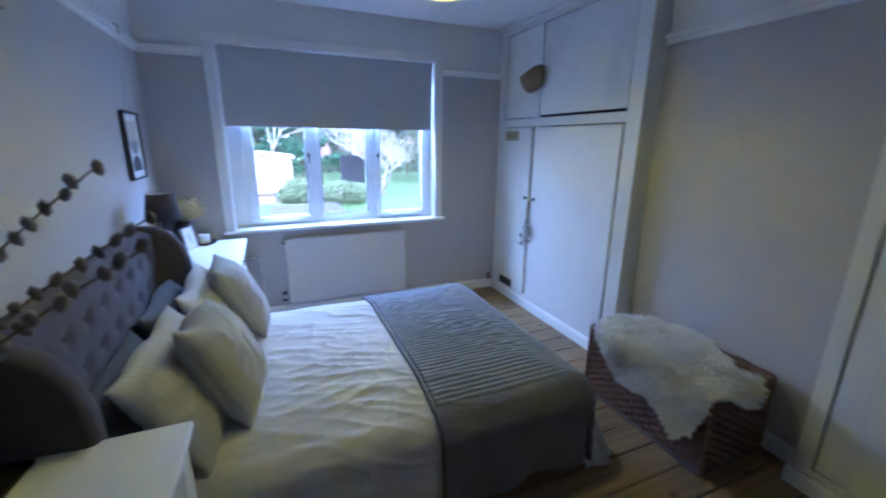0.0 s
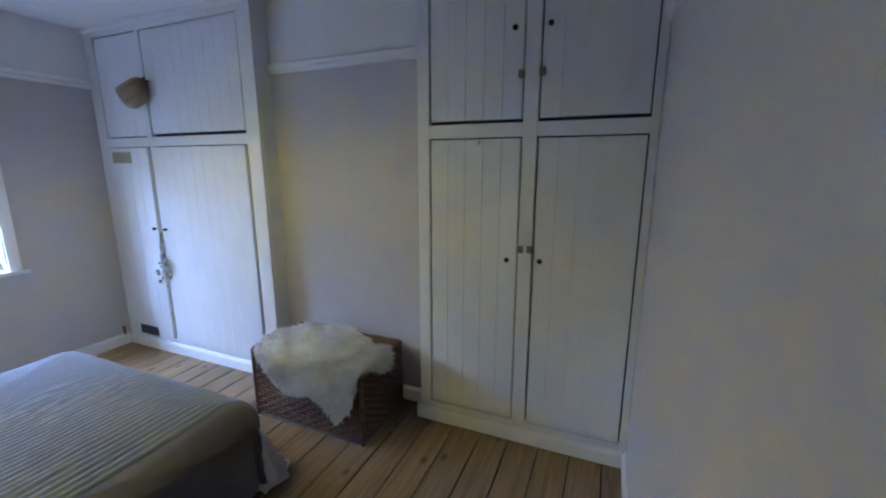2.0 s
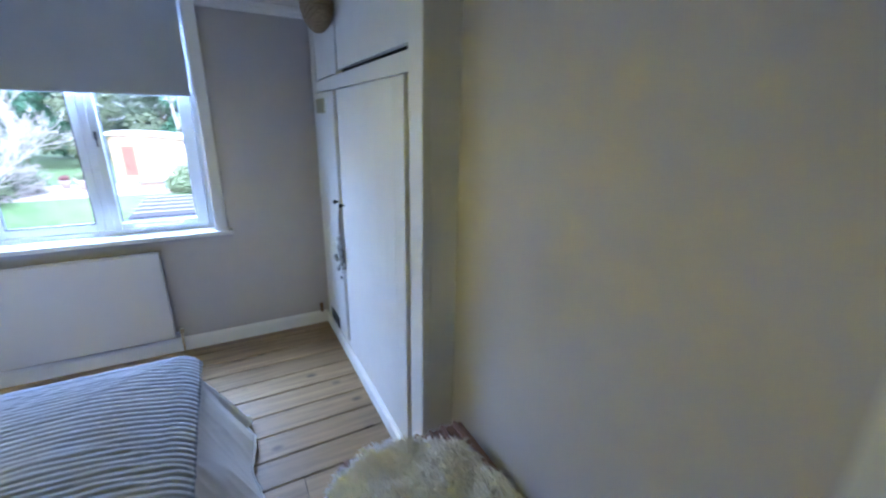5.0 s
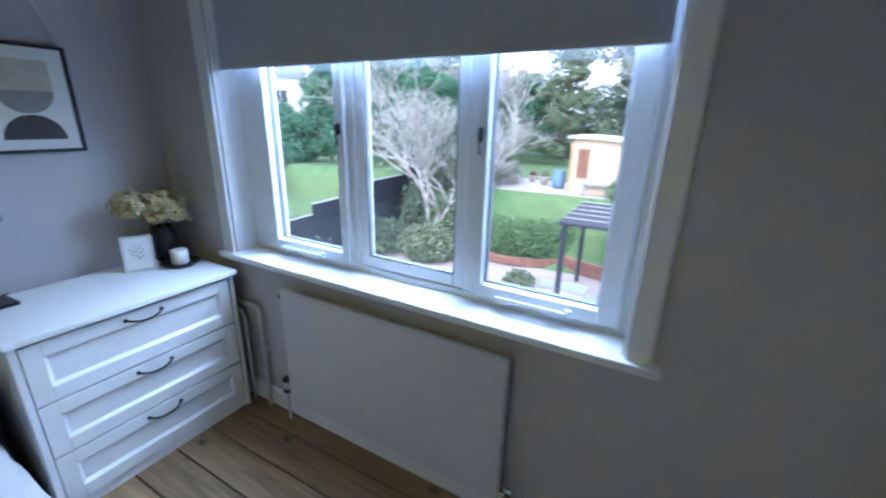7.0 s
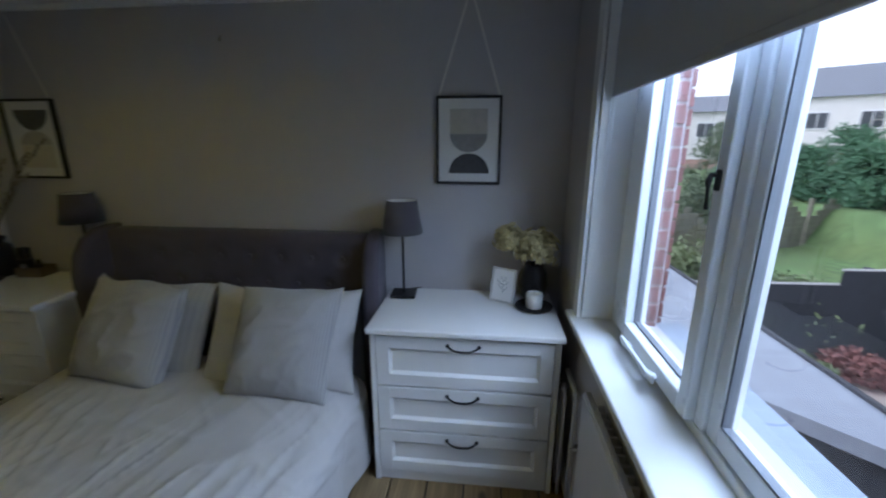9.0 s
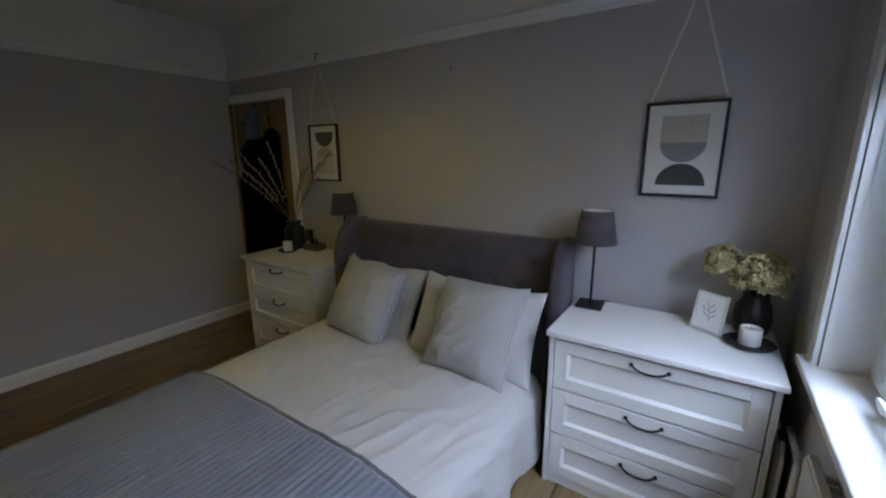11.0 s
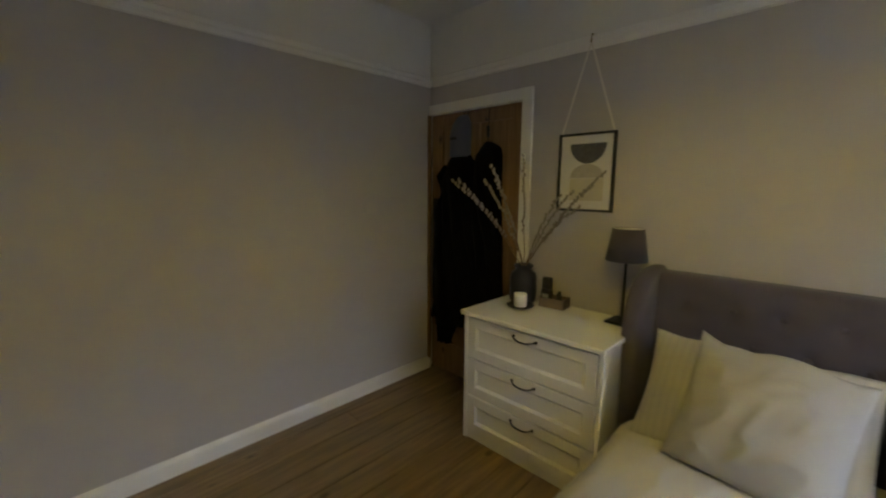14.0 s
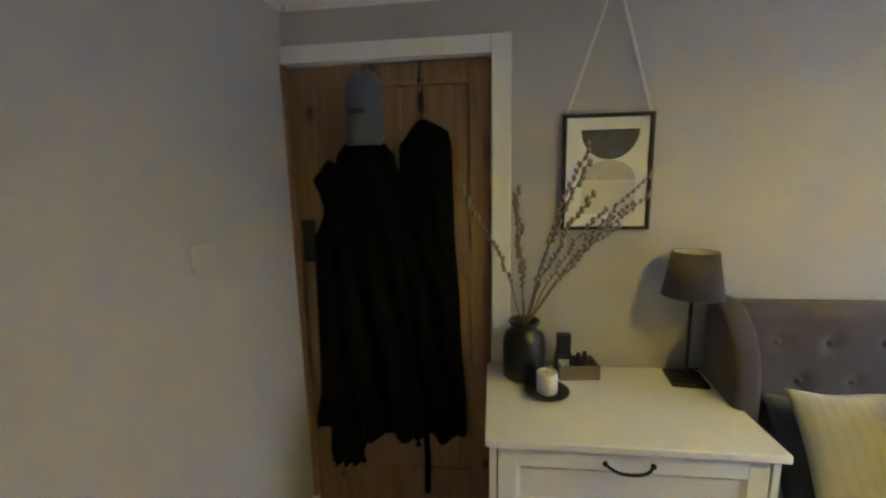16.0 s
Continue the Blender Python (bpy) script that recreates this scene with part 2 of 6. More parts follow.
def tube(bm, pts, radius, seg=8, cap=True):
    """A round tube along points; radius is a number or one for each point."""
    pts = [Vector(p) for p in pts]
    rad = radius if isinstance(radius, (list, tuple)) else [radius] * len(pts)
    rings = []
    for i, p in enumerate(pts):
        d = (pts[min(i + 1, len(pts) - 1)] - pts[max(i - 1, 0)]).normalized()
        a = d.cross(Vector((0, 0, 1)))
        if a.length < 0.05:
            a = d.cross(Vector((0, 1, 0)))
        a.normalize()
        c = d.cross(a)
        rings.append([bm.verts.new(p + (a * math.cos(2 * math.pi * k / seg) + c * math.sin(2 * math.pi * k / seg)) * rad[i])
                      for k in range(seg)])
    for r0, r1 in zip(rings, rings[1:]):
        for k in range(seg):
            bm.faces.new((r0[k], r0[(k + 1) % seg], r1[(k + 1) % seg], r1[k]))
    if cap:
        bm.faces.new(rings[0])
        bm.faces.new(rings[-1][::-1])


def lathe(bm, profile, seg=28, centre=(0, 0, 0), cap=True):
    """A turned shape from (radius, height) pairs."""
    cx, cy, cz = centre
    rings = [[bm.verts.new((cx + r * math.cos(2 * math.pi * k / seg), cy + r * math.sin(2 * math.pi * k / seg), cz + z))
              for k in range(seg)] for r, z in profile]
    for r0, r1 in zip(rings, rings[1:]):
        for k in range(seg):
            bm.faces.new((r0[k], r0[(k + 1) % seg], r1[(k + 1) % seg], r1[k]))
    if cap:
        bm.faces.new(rings[0][::-1])
        bm.faces.new(rings[-1])


def prism(bm, outline, axis, lo, hi):
    """Extrudes a closed outline of 2D points along an axis (0, 1 or 2) from lo to hi."""
    def at(p, v):
        q = list(p)
        q.insert(axis, v)
        return bm.verts.new(q)
    a, b = [at(p, lo) for p in outline], [at(p, hi) for p in outline]
    n = len(a)
    bm.faces.new(a)
    bm.faces.new(b[::-1])
    for i in range(n):
        bm.faces.new((a[i], a[(i + 1) % n], b[(i + 1) % n], b[i]))


# ---- the room: x east from the headboard wall, y north to the window wall ----
W, L, H = 3.17, 4.15, 2.63          # breast wall, window wall, ceiling
FACE = 3.03                         # front of the fitted cupboards
RAIL = 2.22                         # picture rail
WX0, WX1, WZ0, WZ1 = 0.50, 2.32, 0.82, 2.30   # window opening

S = dict(kind="structure")
wall_north = thing("wall_north", label="lilac grey painted wall round the bedroom window", category="wall", **S)
for a in ((-0.3, WX0, 0.0, RAIL), (WX1, W + 0.9, 0.0, RAIL), (WX0, WX1, 0.0, WZ0)):
    bx("wall_panel", M_WALL, wall_north, a[0], a[1], L, L + 0.30, a[2], a[3])
for a in ((-0.3, WX0, RAIL, H + 0.1), (WX1, W + 0.9, RAIL, H + 0.1), (WX0, WX1, WZ1, H + 0.1)):
    bx("frieze", M_WHITEWALL, wall_north, a[0], a[1], L, L + 0.30, a[2], a[3], label="white painted frieze above the picture rail")

wall_south = thing("wall_south", label="plain lilac grey painted wall with white frieze", category="wall", **S)
bx("wall_panel", M_WALL, wall_south, 0.0, W + 0.9, -0.2, 0.0, -0.02, RAIL)
bx("frieze", M_WHITEWALL, wall_south, 0.0, W + 0.9, -0.2, 0.0, RAIL, H + 0.1, label="white painted frieze above the picture rail")

DY0, DY1, DZ = 0.0, 0.835, 2.0       # door opening
wall_west = thing("wall_west", label="lilac grey painted wall behind the bed", category="wall", **S)
bx("wall_panel", M_WALL, wall_west, -0.15, 0.0, DY1, L, -0.02, RAIL)
bx("wall_panel", M_WALL, wall_west, -0.15, 0.0, -0.2, DY1, DZ, RAIL)
bx("frieze", M_WHITEWALL, wall_west, -0.15, 0.0, -0.2, L, RAIL, H + 0.1, label="white painted frieze above the picture rail")
bx("door_jamb", M_TRIM, wall_west, -0.15, -0.054, -0.05, 0.012, 0.0, DZ)
# unseen panels added behind the door to keep sky light from leaking in
bx("light_blocker", M_WHITEWALL, wall_west, -0.40, -0.30, -0.3, 1.2, -0.02, H)
bx("light_blocker", M_WHITEWALL, wall_west, -0.40, -0.002, -0.30, -0.202, -0.02, H)
bx("light_blocker", M_WHITEWALL, wall_west, -0.15, -0.001, -0.198, -0.052, -0.02, DZ)
bx("light_blocker", M_WHITEWALL, wall_west, -0.30, -0.152, 1.1, 1.2, -0.02, H)

wall_east = thing("wall_east", label="lilac grey chimney breast wall between cupboards", category="wall", **S)
bx("wall_panel", M_WALL, wall_east, W, W + 0.15, 1.0, 2.6, -0.02, RAIL)
bx("frieze", M_WHITEWALL, wall_east, W, W + 0.15, 1.0, 2.6, RAIL, H + 0.1, label="white painted frieze above the picture rail")
bx("alcove_back", M_WHITEWALL, wall_east, W + 0.75, W + 0.9, -0.2, L, -0.02, H + 0.1)

ceiling = bx("ceiling", M_CEIL, None, -0.4, W + 0.9, -0.3, L + 0.3, H, H + 0.12)
tagged(ceiling, "white painted flat bedroom ceiling", "ceiling", kind="structure")

# skirting boards and picture rails
baseboard = thing("baseboard", label="white gloss skirting boards along the walls", category="baseboard", **S)
SK = [(0.0, 0.098), (0.0, 0.0), (0.018, 0.0), (0.018, 0.078), (0.012, 0.09), (0.006, 0.098)]


def run(name, parent, profile, p0, p1, inward, z, material):
    """A moulding of the given section from p0 to p1, its depth pointing inward."""
    bm = bmesh.new()
    a = [bm.verts.new((p0[0] + inward[0] * d, p0[1] + inward[1] * d, z + h)) for d, h in profile]
    b = [bm.verts.new((p1[0] + inward[0] * d, p1[1] + inward[1] * d, z + h)) for d, h in profile]
    n = len(a)
    bm.faces.new(a)
    bm.faces.new(b[::-1])
    for i in range(n):
        bm.faces.new((a[i], a[(i + 1) % n], b[(i + 1) % n], b[i]))
    return part(name, bm, material, parent)


run("skirting", baseboard, SK, (0.02, L), (FACE - 0.02, L), (0, -1), 0, M_TRIM)
run("skirting", baseboard, SK, (0.012, 0), (FACE - 0.002, 0), (0, 1), 0, M_TRIM)
run("skirting", baseboard, SK, (0, 0.92), (0, L - 0.02), (1, 0), 0, M_TRIM)
run("skirting", baseboard, SK, (W, 1.24), (W, 2.36), (-1, 0), 0, M_TRIM)
picture_rail = thing("trim", label="white moulded picture rail round the room", category="picture rail", **S)
PR = [(0.0, -0.035), (0.012, -0.03), (0.016, -0.01), (0.03, 0.0), (0.034, 0.02), (0.022, 0.03), (0.0, 0.032)]
run("rail", picture_rail, PR, (0.0, L), (WX0 - 0.08, L), (0, -1), RAIL, M_TRIM)
run("rail", picture_rail, PR, (WX1 + 0.07, L), (FACE, L), (0, -1), RAIL, M_TRIM)
run("rail", picture_rail, PR, (0, 0), (FACE, 0), (0, 1), RAIL, M_TRIM)
run("rail", picture_rail, PR, (0, 0.03), (0, L - 0.03), (1, 0), RAIL, M_TRIM)
run("rail", picture_rail, PR, (W, 1.2), (W, 2.38), (-1, 0), RAIL, M_TRIM)

# ---- window ----
window_1 = thing("window_1", label="white framed three-light casement window over the radiator", category="window", **S)
bx("architrave", M_TRIM, window_1, WX0 - 0.075, WX0, L - 0.018, L - 0.002, WZ0, WZ1, 0.004)
bx("architrave", M_TRIM, window_1, WX1, WX1 + 0.07, L - 0.018, L - 0.002, WZ0, WZ1, 0.004)
bx("architrave", M_TRIM, window_1, WX0 - 0.075, WX1 + 0.07, L - 0.019, L - 0.002, WZ1, WZ1 + 0.06, 0.004)
bx("reveal", M_TRIM, window_1, WX0 - 0.002, WX0 + 0.008, L, L + 0.12, WZ0, WZ1)
bx("reveal", M_TRIM, window_1, WX1 - 0.008, WX1 + 0.002, L, L + 0.12, WZ0, WZ1)
bx("reveal", M_TRIM, window_1, WX0, WX1, L, L + 0.12, WZ1 - 0.008, WZ1 + 0.002)
bx("window_sill", M_TRIM, window_1, WX0 - 0.09, WX1 + 0.10, L - 0.045, L + 0.125, WZ0 - 0.012, WZ0 + 0.018, 0.006)
FY = L + 0.12
GX = [(0.70, 1.12), (1.25, 1.67), (1.80, 2.215)]
GZ0, GZ1 = 0.915, 2.18


def frame_bar(parent, name, x0, x1, z0, z1, y0=FY, y1=FY + 0.075, bev=0.006):
    return bx(name, M_UPVC, parent, x0, x1, y0, y1, z0, z1, bev)


frame_bar(window_1, "window_frame", WX0, 0.62, WZ0, WZ1)
frame_bar(window_1, "window_frame", 2.285, WX1, WZ0, WZ1)
frame_bar(window_1, "window_frame", 0.62, 2.285, WZ0, WZ0 + 0.045)
frame_bar(window_1, "window_frame", 0.62, 2.285, 2.24, WZ1)
frame_bar(window_1, "mullion", 1.165, 1.205, WZ0 + 0.045, 2.24)
frame_bar(window_1, "mullion", 1.715, 1.755, WZ0 + 0.045, 2.24)
for (g0, g1), (c0, c1), opening in zip(GX, ((0.62, 1.165), (1.205, 1.715), (1.755, 2.285)), (True, False, True)):
    cas = thing("casement", label="white casement with a single clear pane")
    cas.parent = window_1
    yo = FY - 0.022 if opening else FY + 0.008
    for a in ((c0 + 0.002, g0, WZ0 + 0.047, 2.238), (g1, c1 - 0.002, WZ0 + 0.047, 2.238),
              (g0, g1, WZ0 + 0.047, GZ0), (g0, g1, GZ1, 2.238)):
        frame_bar(cas, "sash_bar", a[0], a[1], a[2], a[3], yo, FY + 0.055, 0.005)
    for a in ((g0 - 0.001, g0 + 0.006, GZ0, GZ1), (g1 - 0.006, g1 + 0.001, GZ0, GZ1), (g0 + 0.006, g1 - 0.006, GZ0 - 0.001, GZ0 + 0.006)):
        bx("gasket", M_GASKET, cas, a[0], a[1], FY + 0.012, FY + 0.036, a[2], a[3])
    pane = bx("pane", M_GLASS, cas, g0 + 0.001, g1 - 0.001, FY + 0.020, FY + 0.026, GZ0 + 0.001, GZ1 - 0.001)
    pane.visible_shadow = False

# roller blind
roller_blind = thing("roller_blind", label="grey fabric roller blind pulled half down over the window", category="blind")
bx("blind_fabric", M_BLIND, roller_blind, WX0 + 0.012, WX1 - 0.022, L + 0.032, L + 0.035, 1.695, 2.285)
bx("bottom_bar", M_BLIND, roller_blind, WX0 + 0.012, WX1 - 0.022, L + 0.028, L + 0.040, 1.685, 1.705, 0.003)
_bm = bmesh.new()
tube(_bm, [(WX0 + 0.008, L + 0.055, 2.265), (WX1 - 0.012, L + 0.055, 2.265)], 0.02, 12)
part("roller", _bm, M_BLIND, roller_blind, smooth=True)
_bm = bmesh.new()
tube(_bm, [(WX0 + 0.022, L + 0.030, 2.26), (WX0 + 0.020, L + 0.028, 1.50), (WX0 + 0.024, L + 0.028, 1.37), (WX0 + 0.032, L + 0.030, 1.36), (WX0 + 0.036, L + 0.032, 1.40), (WX0 + 0.036, L + 0.050, 2.26)], 0.0018, 5)
part("bead_chain", _bm, M_UPVC, roller_blind, "thin white control chain")

# ---- fitted cupboards ----
def plank_door(parent, name, y0, y1, z0, z1, x=FACE, n=5, label=""):
    """A ledged door of upright tongue-and-groove boards set in the cupboard frame; each board a part."""
    d = thing(name, label=label)
    d.parent = parent
    bx("door_back", M_CUP, d, x + 0.012, x + 0.026, y0 + 0.004, y1 - 0.004, z0 + 0.004, z1 - 0.004)
    w = (y1 - y0 - 0.012) / n
    for i in range(n):
        a = y0 + 0.006 + i * w
        bx("board", M_CUP, d, x + 0.001, x + 0.014, a + 0.0005, a + w - 0.0005, z0 + 0.005, z1 - 0.005, 0.0013)
    return d


def knob(parent, x, y, z, m=None, r=0.013):
    bm = bmesh.new()
    lathe(bm, [(0.006, 0.0), (0.006, 0.012), (r, 0.018), (r * 1.05, 0.024), (r * 0.7, 0.031), (0.002, 0.033)], 14)
    bmesh.ops.rotate(bm, verts=bm.verts, cent=(0, 0, 0), matrix=Matrix.Rotation(radians(-90), 3, 'Y'))
    bmesh.ops.translate(bm, verts=bm.verts, vec=(x, y, z))
    return part("knob", bm, m or M_BLACK, parent, "small dark round knob", True)


def cupboard(label, y0, y1, uprights, zmid, doors_lo, doors_hi, ret, proud=0.0, lift=0.0):
    c = thing("fitted_cupboard", label=label, category="cupboard")
    body = thing("frame")
    body.parent = c
    for a, b in uprights:
        bx("upright", M_CUP, body, FACE - 0.004, FACE + 0.03, a, b, 0.09, H - 0.002, 0.002)
    for z0, z1 in ((0.09, 0.125), (zmid - 0.035, zmid + 0.035), (H - 0.075, H - 0.002)):
        for (a, b) in zip([u[1] for u in uprights], [u[0] for u in uprights[1:]]):
            bx("rail", M_CUP, body, FACE - 0.003, FACE + 0.03, a, b, z0, z1)
    # dark solid block that paints in the shade behind the door gaps
    bx("inside", M_GAP, body, FACE + 0.05, W + 0.7, y0 + 0.02, y1 - 0.01, 0.02, H - 0.02)
    if ret:
        bx("side_panel", M_CUP, body, FACE + 0.03, W, ret[0], ret[1], 0.0, H - 0.002)
    for (a, b), n in doors_lo:
        plank_door(c, "door", a, b, 0.128, zmid - 0.038, FACE - proud, n)
    for (a, b), n in doors_hi:
        plank_door(c, "upper_door", a, b, zmid + 0.040 + lift * (n > 4), H - 0.078, n=n)
    return c


ZM = 1.763
cupN = cupboard("white tongue-and-groove fitted cupboard beside the window wall", 2.375, L,
                ((2.375, 2.495), (3.475, 3.512), (4.035, L - 0.002)), ZM, (((2.50, 3.47), 9), ((3.53, 4.03), 4)),
                (((2.50, 3.47), 9), ((3.53, 4.03), 4)), (2.375, 2.40), 0.018, 0.014)
cupS = cupboard("white tongue-and-groove fitted cupboard filling the alcove", 0.0, 1.2,
                ((0.002, 0.038), (0.545, 0.618), (1.135, 1.205)), ZM, (((0.042, 0.541), 5), ((0.622, 1.131), 5)),
                (((0.042, 0.541), 5), ((0.622, 1.131), 5)), (1.18, 1.205), 0.0, 0.009)
run("plinth", cupN, [(0.0, 0.088), (0.0, 0.0), (0.022, 0.0), (0.022, 0.07), (0.012, 0.088)], (FACE, 2.375), (FACE, L - 0.02), (-1, 0), 0, M_TRIM)
run("plinth", cupS, [(0.0, 0.088), (0.0, 0.0), (0.022, 0.0), (0.022, 0.07), (0.012, 0.088)], (FACE, 0.02), (FACE, 1.225), (-1, 0), 0, M_TRIM)
bx("stile", M_CUP, cupN, FACE - 0.003, FACE + 0.03, 3.5125, 3.529, ZM - 0.03, H - 0.08)
bx("coving", M_TRIM, cupN, FACE - 0.03, FACE, 2.375, L, H - 0.03, H - 0.002, 0.004)
knob(cupN, FACE - 0.017, 3.425, 1.085)
knob(cupN, FACE - 0.017, 3.555, 1.085)
knob(cupS, FACE, 0.675, 1.085)
knob(cupS, FACE, 0.500, 1.092)
knob(cupS, FACE, 0.669, 2.235)
knob(cupS, FACE, 0.500, 2.235)
# square latches of the south cupboard, lower and upper
M_BRASS = mat("dull_brass", (0.24, 0.21, 0.12), 0.45, 0.8, var=0.15, scale=40)
for y, z in ((0.606, 1.145), (0.556, 1.148), (0.632, 2.025), (0.532, 2.03)):
    lt = bx("latch", M_BRASS, cupS, FACE - 0.018, FACE + 0.002, y - 0.015, y + 0.015, z - 0.019, z + 0.019, 0.004, "small dull brass latch")
    _bm = bmesh.new()
    tube(_bm, [(FACE - 0.030, y, z - 0.006), (FACE - 0.018, y, z)], 0.007, 8)
    part("thumb_turn", _bm, M_BRASS, lt)
for y in (0.27, 0.86):
    bx("catch", M_CUP, cupS, FACE - 0.012, FACE + 0.002, y - 0.016, y + 0.016, 1.690, 1.715, 0.003)


def grille(parent, x, y0, y1, z0, z1, m, slats, gap=M_GAP):
    g = bx("vent", m, parent, x - 0.006, x + 0.002, y0, y1, z0, z1, 0.002)
    for i in range(slats):
        z = z0 + 0.008 + (z1 - z0 - 0.016) * (i + 0.5) / slats
        # slots are thin proud bars, coloured as the shade of the openings
        bx("slot", gap, g, x - 0.0075, x - 0.004, y0 + 0.012, y1 - 0.012, z - 0.0035, z + 0.0035)
    return g


M_VENT = mat("yellowed_vent_plastic", (0.40, 0.37, 0.22), 0.5, var=0.1)
grille(cupN, FACE - 0.017, 3.745, 3.975, 1.60, 1.69, M_VENT, 6, mat("shaded_vent_slot", (0.24, 0.22, 0.13), 0.7, var=0.1))
grille(cupN, FACE - 0.017, 3.73, 3.96, 0.125, 0.205, M_MATTBLACK, 4)

# straw hat hung on the upper doors
M_STRAW = mat("woven_straw", (0.28, 0.20, 0.11), 0.85, var=0.25, scale=60, bump=0.6, bump_scale=180, stretch=(1, 1, 3))
straw_hat = thing("straw_hat", (FACE - 0.002, 3.51, 2.15), "woven straw hat hanging tilted on the white upper cupboard doors", "hat")
straw_hat.matrix_world = pose(FACE - 0.002, 3.51, 2.15, -20, 0, 0)
SEG = 40


def straw_shell(prof):
    """A soft shell squashed against the doors; radius across, drop below the rim."""
    bm = bmesh.new()
    rings = []
    for r, h in prof:
        ring = []
        for i in range(SEG):
            a = 2 * math.pi * i / SEG
            wob = 1 + 0.04 * noise.noise((3 * math.cos(a), 3 * math.sin(a), r * 9))
            ring.append(bm.verts.new((min(-0.004, -0.075 + 0.62 * r * wob * math.cos(a)), r * wob * math.sin(a), h + 0.008 * math.sin(3 * a + 1) * r / 0.13)))
        rings.append(ring)
    for r0, r1 in zip(rings, rings[1:]):
        for i in range(SEG):
            bm.faces.new((r0[i], r0[(i + 1) % SEG], r1[(i + 1) % SEG], r1[i]))
    bm.faces.new(rings[-1])
    return bm


_shell = [(0.128, 0.0), (0.126, -0.02), (0.121, -0.05), (0.110, -0.085), (0.092, -0.112), (0.066, -0.132), (0.03, -0.142)]
part("crown", straw_shell(_shell), M_STRAW, straw_hat, smooth=True)
# the same shell set inwards, in a darker straw colour
part("lining", straw_shell([(r - 0.005, h + 0.003) for r, h in _shell]), mat("dark_straw_inside", (0.16, 0.11, 0.06), 0.9, var=0.2, scale=50), straw_hat, "darker inside of the hat", True)
for k, (r, h) in enumerate(((0.130, 0.001), (0.1295, -0.018), (0.126, -0.04), (0.119, -0.064), (0.109, -0.088), (0.094, -0.110))):
    _bm = bmesh.new()
    tube(_bm, [(min(-0.005, -0.075 + 0.62 * r * math.cos(a)), r * math.sin(a), h + 0.008 * math.sin(3 * a + 1) * r / 0.13) for a in [2 * math.pi * i / SEG for i in range(SEG + 1)]], 0.0055, 6)
    part("plait", _bm, M_STRAW, straw_hat, smooth=True)
hook = thing("hat_hook", (FACE, 3.425, 2.20), "small dark hook holding the straw hat", "hook")
_bm = bmesh.new()
tube(_bm, [(0, 0, 0.0), (-0.03, 0, -0.004), (-0.036, 0, 0.012)], 0.006, 8)
lathe(_bm, [(0.008, 0), (0.012, 0.006), (0.006, 0.014)], 10, (-0.036, 0, 0.008))
part("peg", _bm, M_MATTBLACK, hook, smooth=True)

# dried flower spray hung from the knobs
M_STEM = mat("dry_stem", (0.17, 0.12, 0.07), 0.8, var=0.25, scale=30)
M_DRYLEAF = mat("dried_grey_blossom", (0.30, 0.295, 0.285), 0.9, var=0.25, scale=40)
spray = thing("dried_flower_spray", (FACE - 0.03, 3.485, 0.93), "dried grey flower spray hanging from the cupboard knobs", "dried flowers")
rng = random.Random(4)
_bl = bmesh.new()
for i in range(7):
    _bm = bmesh.new()
    p0 = Vector((0, rng.uniform(-0.02, 0.03), 0.0))
    ang = rng.uniform(-0.5, 0.25)
    ln = rng.uniform(0.16, 0.34)
    pts = [p0 + Vector((rng.uniform(-0.008, 0.004), math.sin(ang) * ln * s * 0.6 + 0.012 * math.sin(7 * s + i), -ln * s)) for s in (0, 0.33, 0.66, 1)]
    tube(_bm, [(0, p0.y * 0.3, 0.13), *pts], 0.0018, 5)
    part("stem", _bm, M_STEM, spray)
    for s in (0.35, 0.5, 0.65, 0.8, 1.0):
        q = pts[0].lerp(pts[3], s) + Vector((rng.uniform(-0.02, 0), rng.uniform(-0.035, 0.035), rng.uniform(-0.015, 0.015)))
        bmesh.ops.create_icosphere(_bl, subdivisions=1, radius=rng.uniform(0.009, 0.019), matrix=Matrix.Translation(q) @ Matrix.Diagonal((0.8, 1.2, 1.1, 1)))
part("blossom_rest", _bl, M_DRYLEAF, spray)["kind"] = "stuff"

# ---- radiator ----
radiator = thing("radiator", label="white enamelled flat panel radiator under the window", category="radiator")
RX0, RX1, RZ0, RZ1 = 0.875, 1.985, 0.13, 0.735
bx("panel", M_RAD, radiator, RX0, RX1, L - 0.068, L - 0.035, RZ0, RZ1, 0.008)
bx("top_seam", M_RAD, radiator, RX0 + 0.004, RX1 - 0.004, L - 0.062, L - 0.041, RZ1 - 0.002, RZ1 + 0.008, 0.003)
for x in (RX0 + 0.2, RX1 - 0.2):
    bx("bracket", M_RAD, radiator, x - 0.02, x + 0.02, L - 0.036, L - 0.003, RZ0 + 0.1, RZ1 - 0.1)
_bm = bmesh.new()
tube(_bm, [(RX0 - 0.035, L - 0.052, 0.0), (RX0 - 0.035, L - 0.052, 0.155)], 0.0075, 10)
tube(_bm, [(RX0 - 0.035, L - 0.052, 0.16), (RX0 + 0.01, L - 0.052, 0.16)], 0.008, 10)
part("pipe", _bm, M_RAD, radiator)
_bm = bmesh.new()
tube(_bm, [(RX1 + 0.035, L - 0.052, 0.0), (RX1 + 0.035, L - 0.052, 0.155)], 0.0075, 10)
tube(_bm, [(RX1 + 0.035, L - 0.052, 0.16), (RX1 - 0.01, L - 0.052, 0.16)], 0.008, 10)
lathe(_bm, [(0.012, 0), (0.016, 0.01), (0.016, 0.035), (0.010, 0.045)], 12, (RX1 + 0.035, L - 0.052, 0.155))
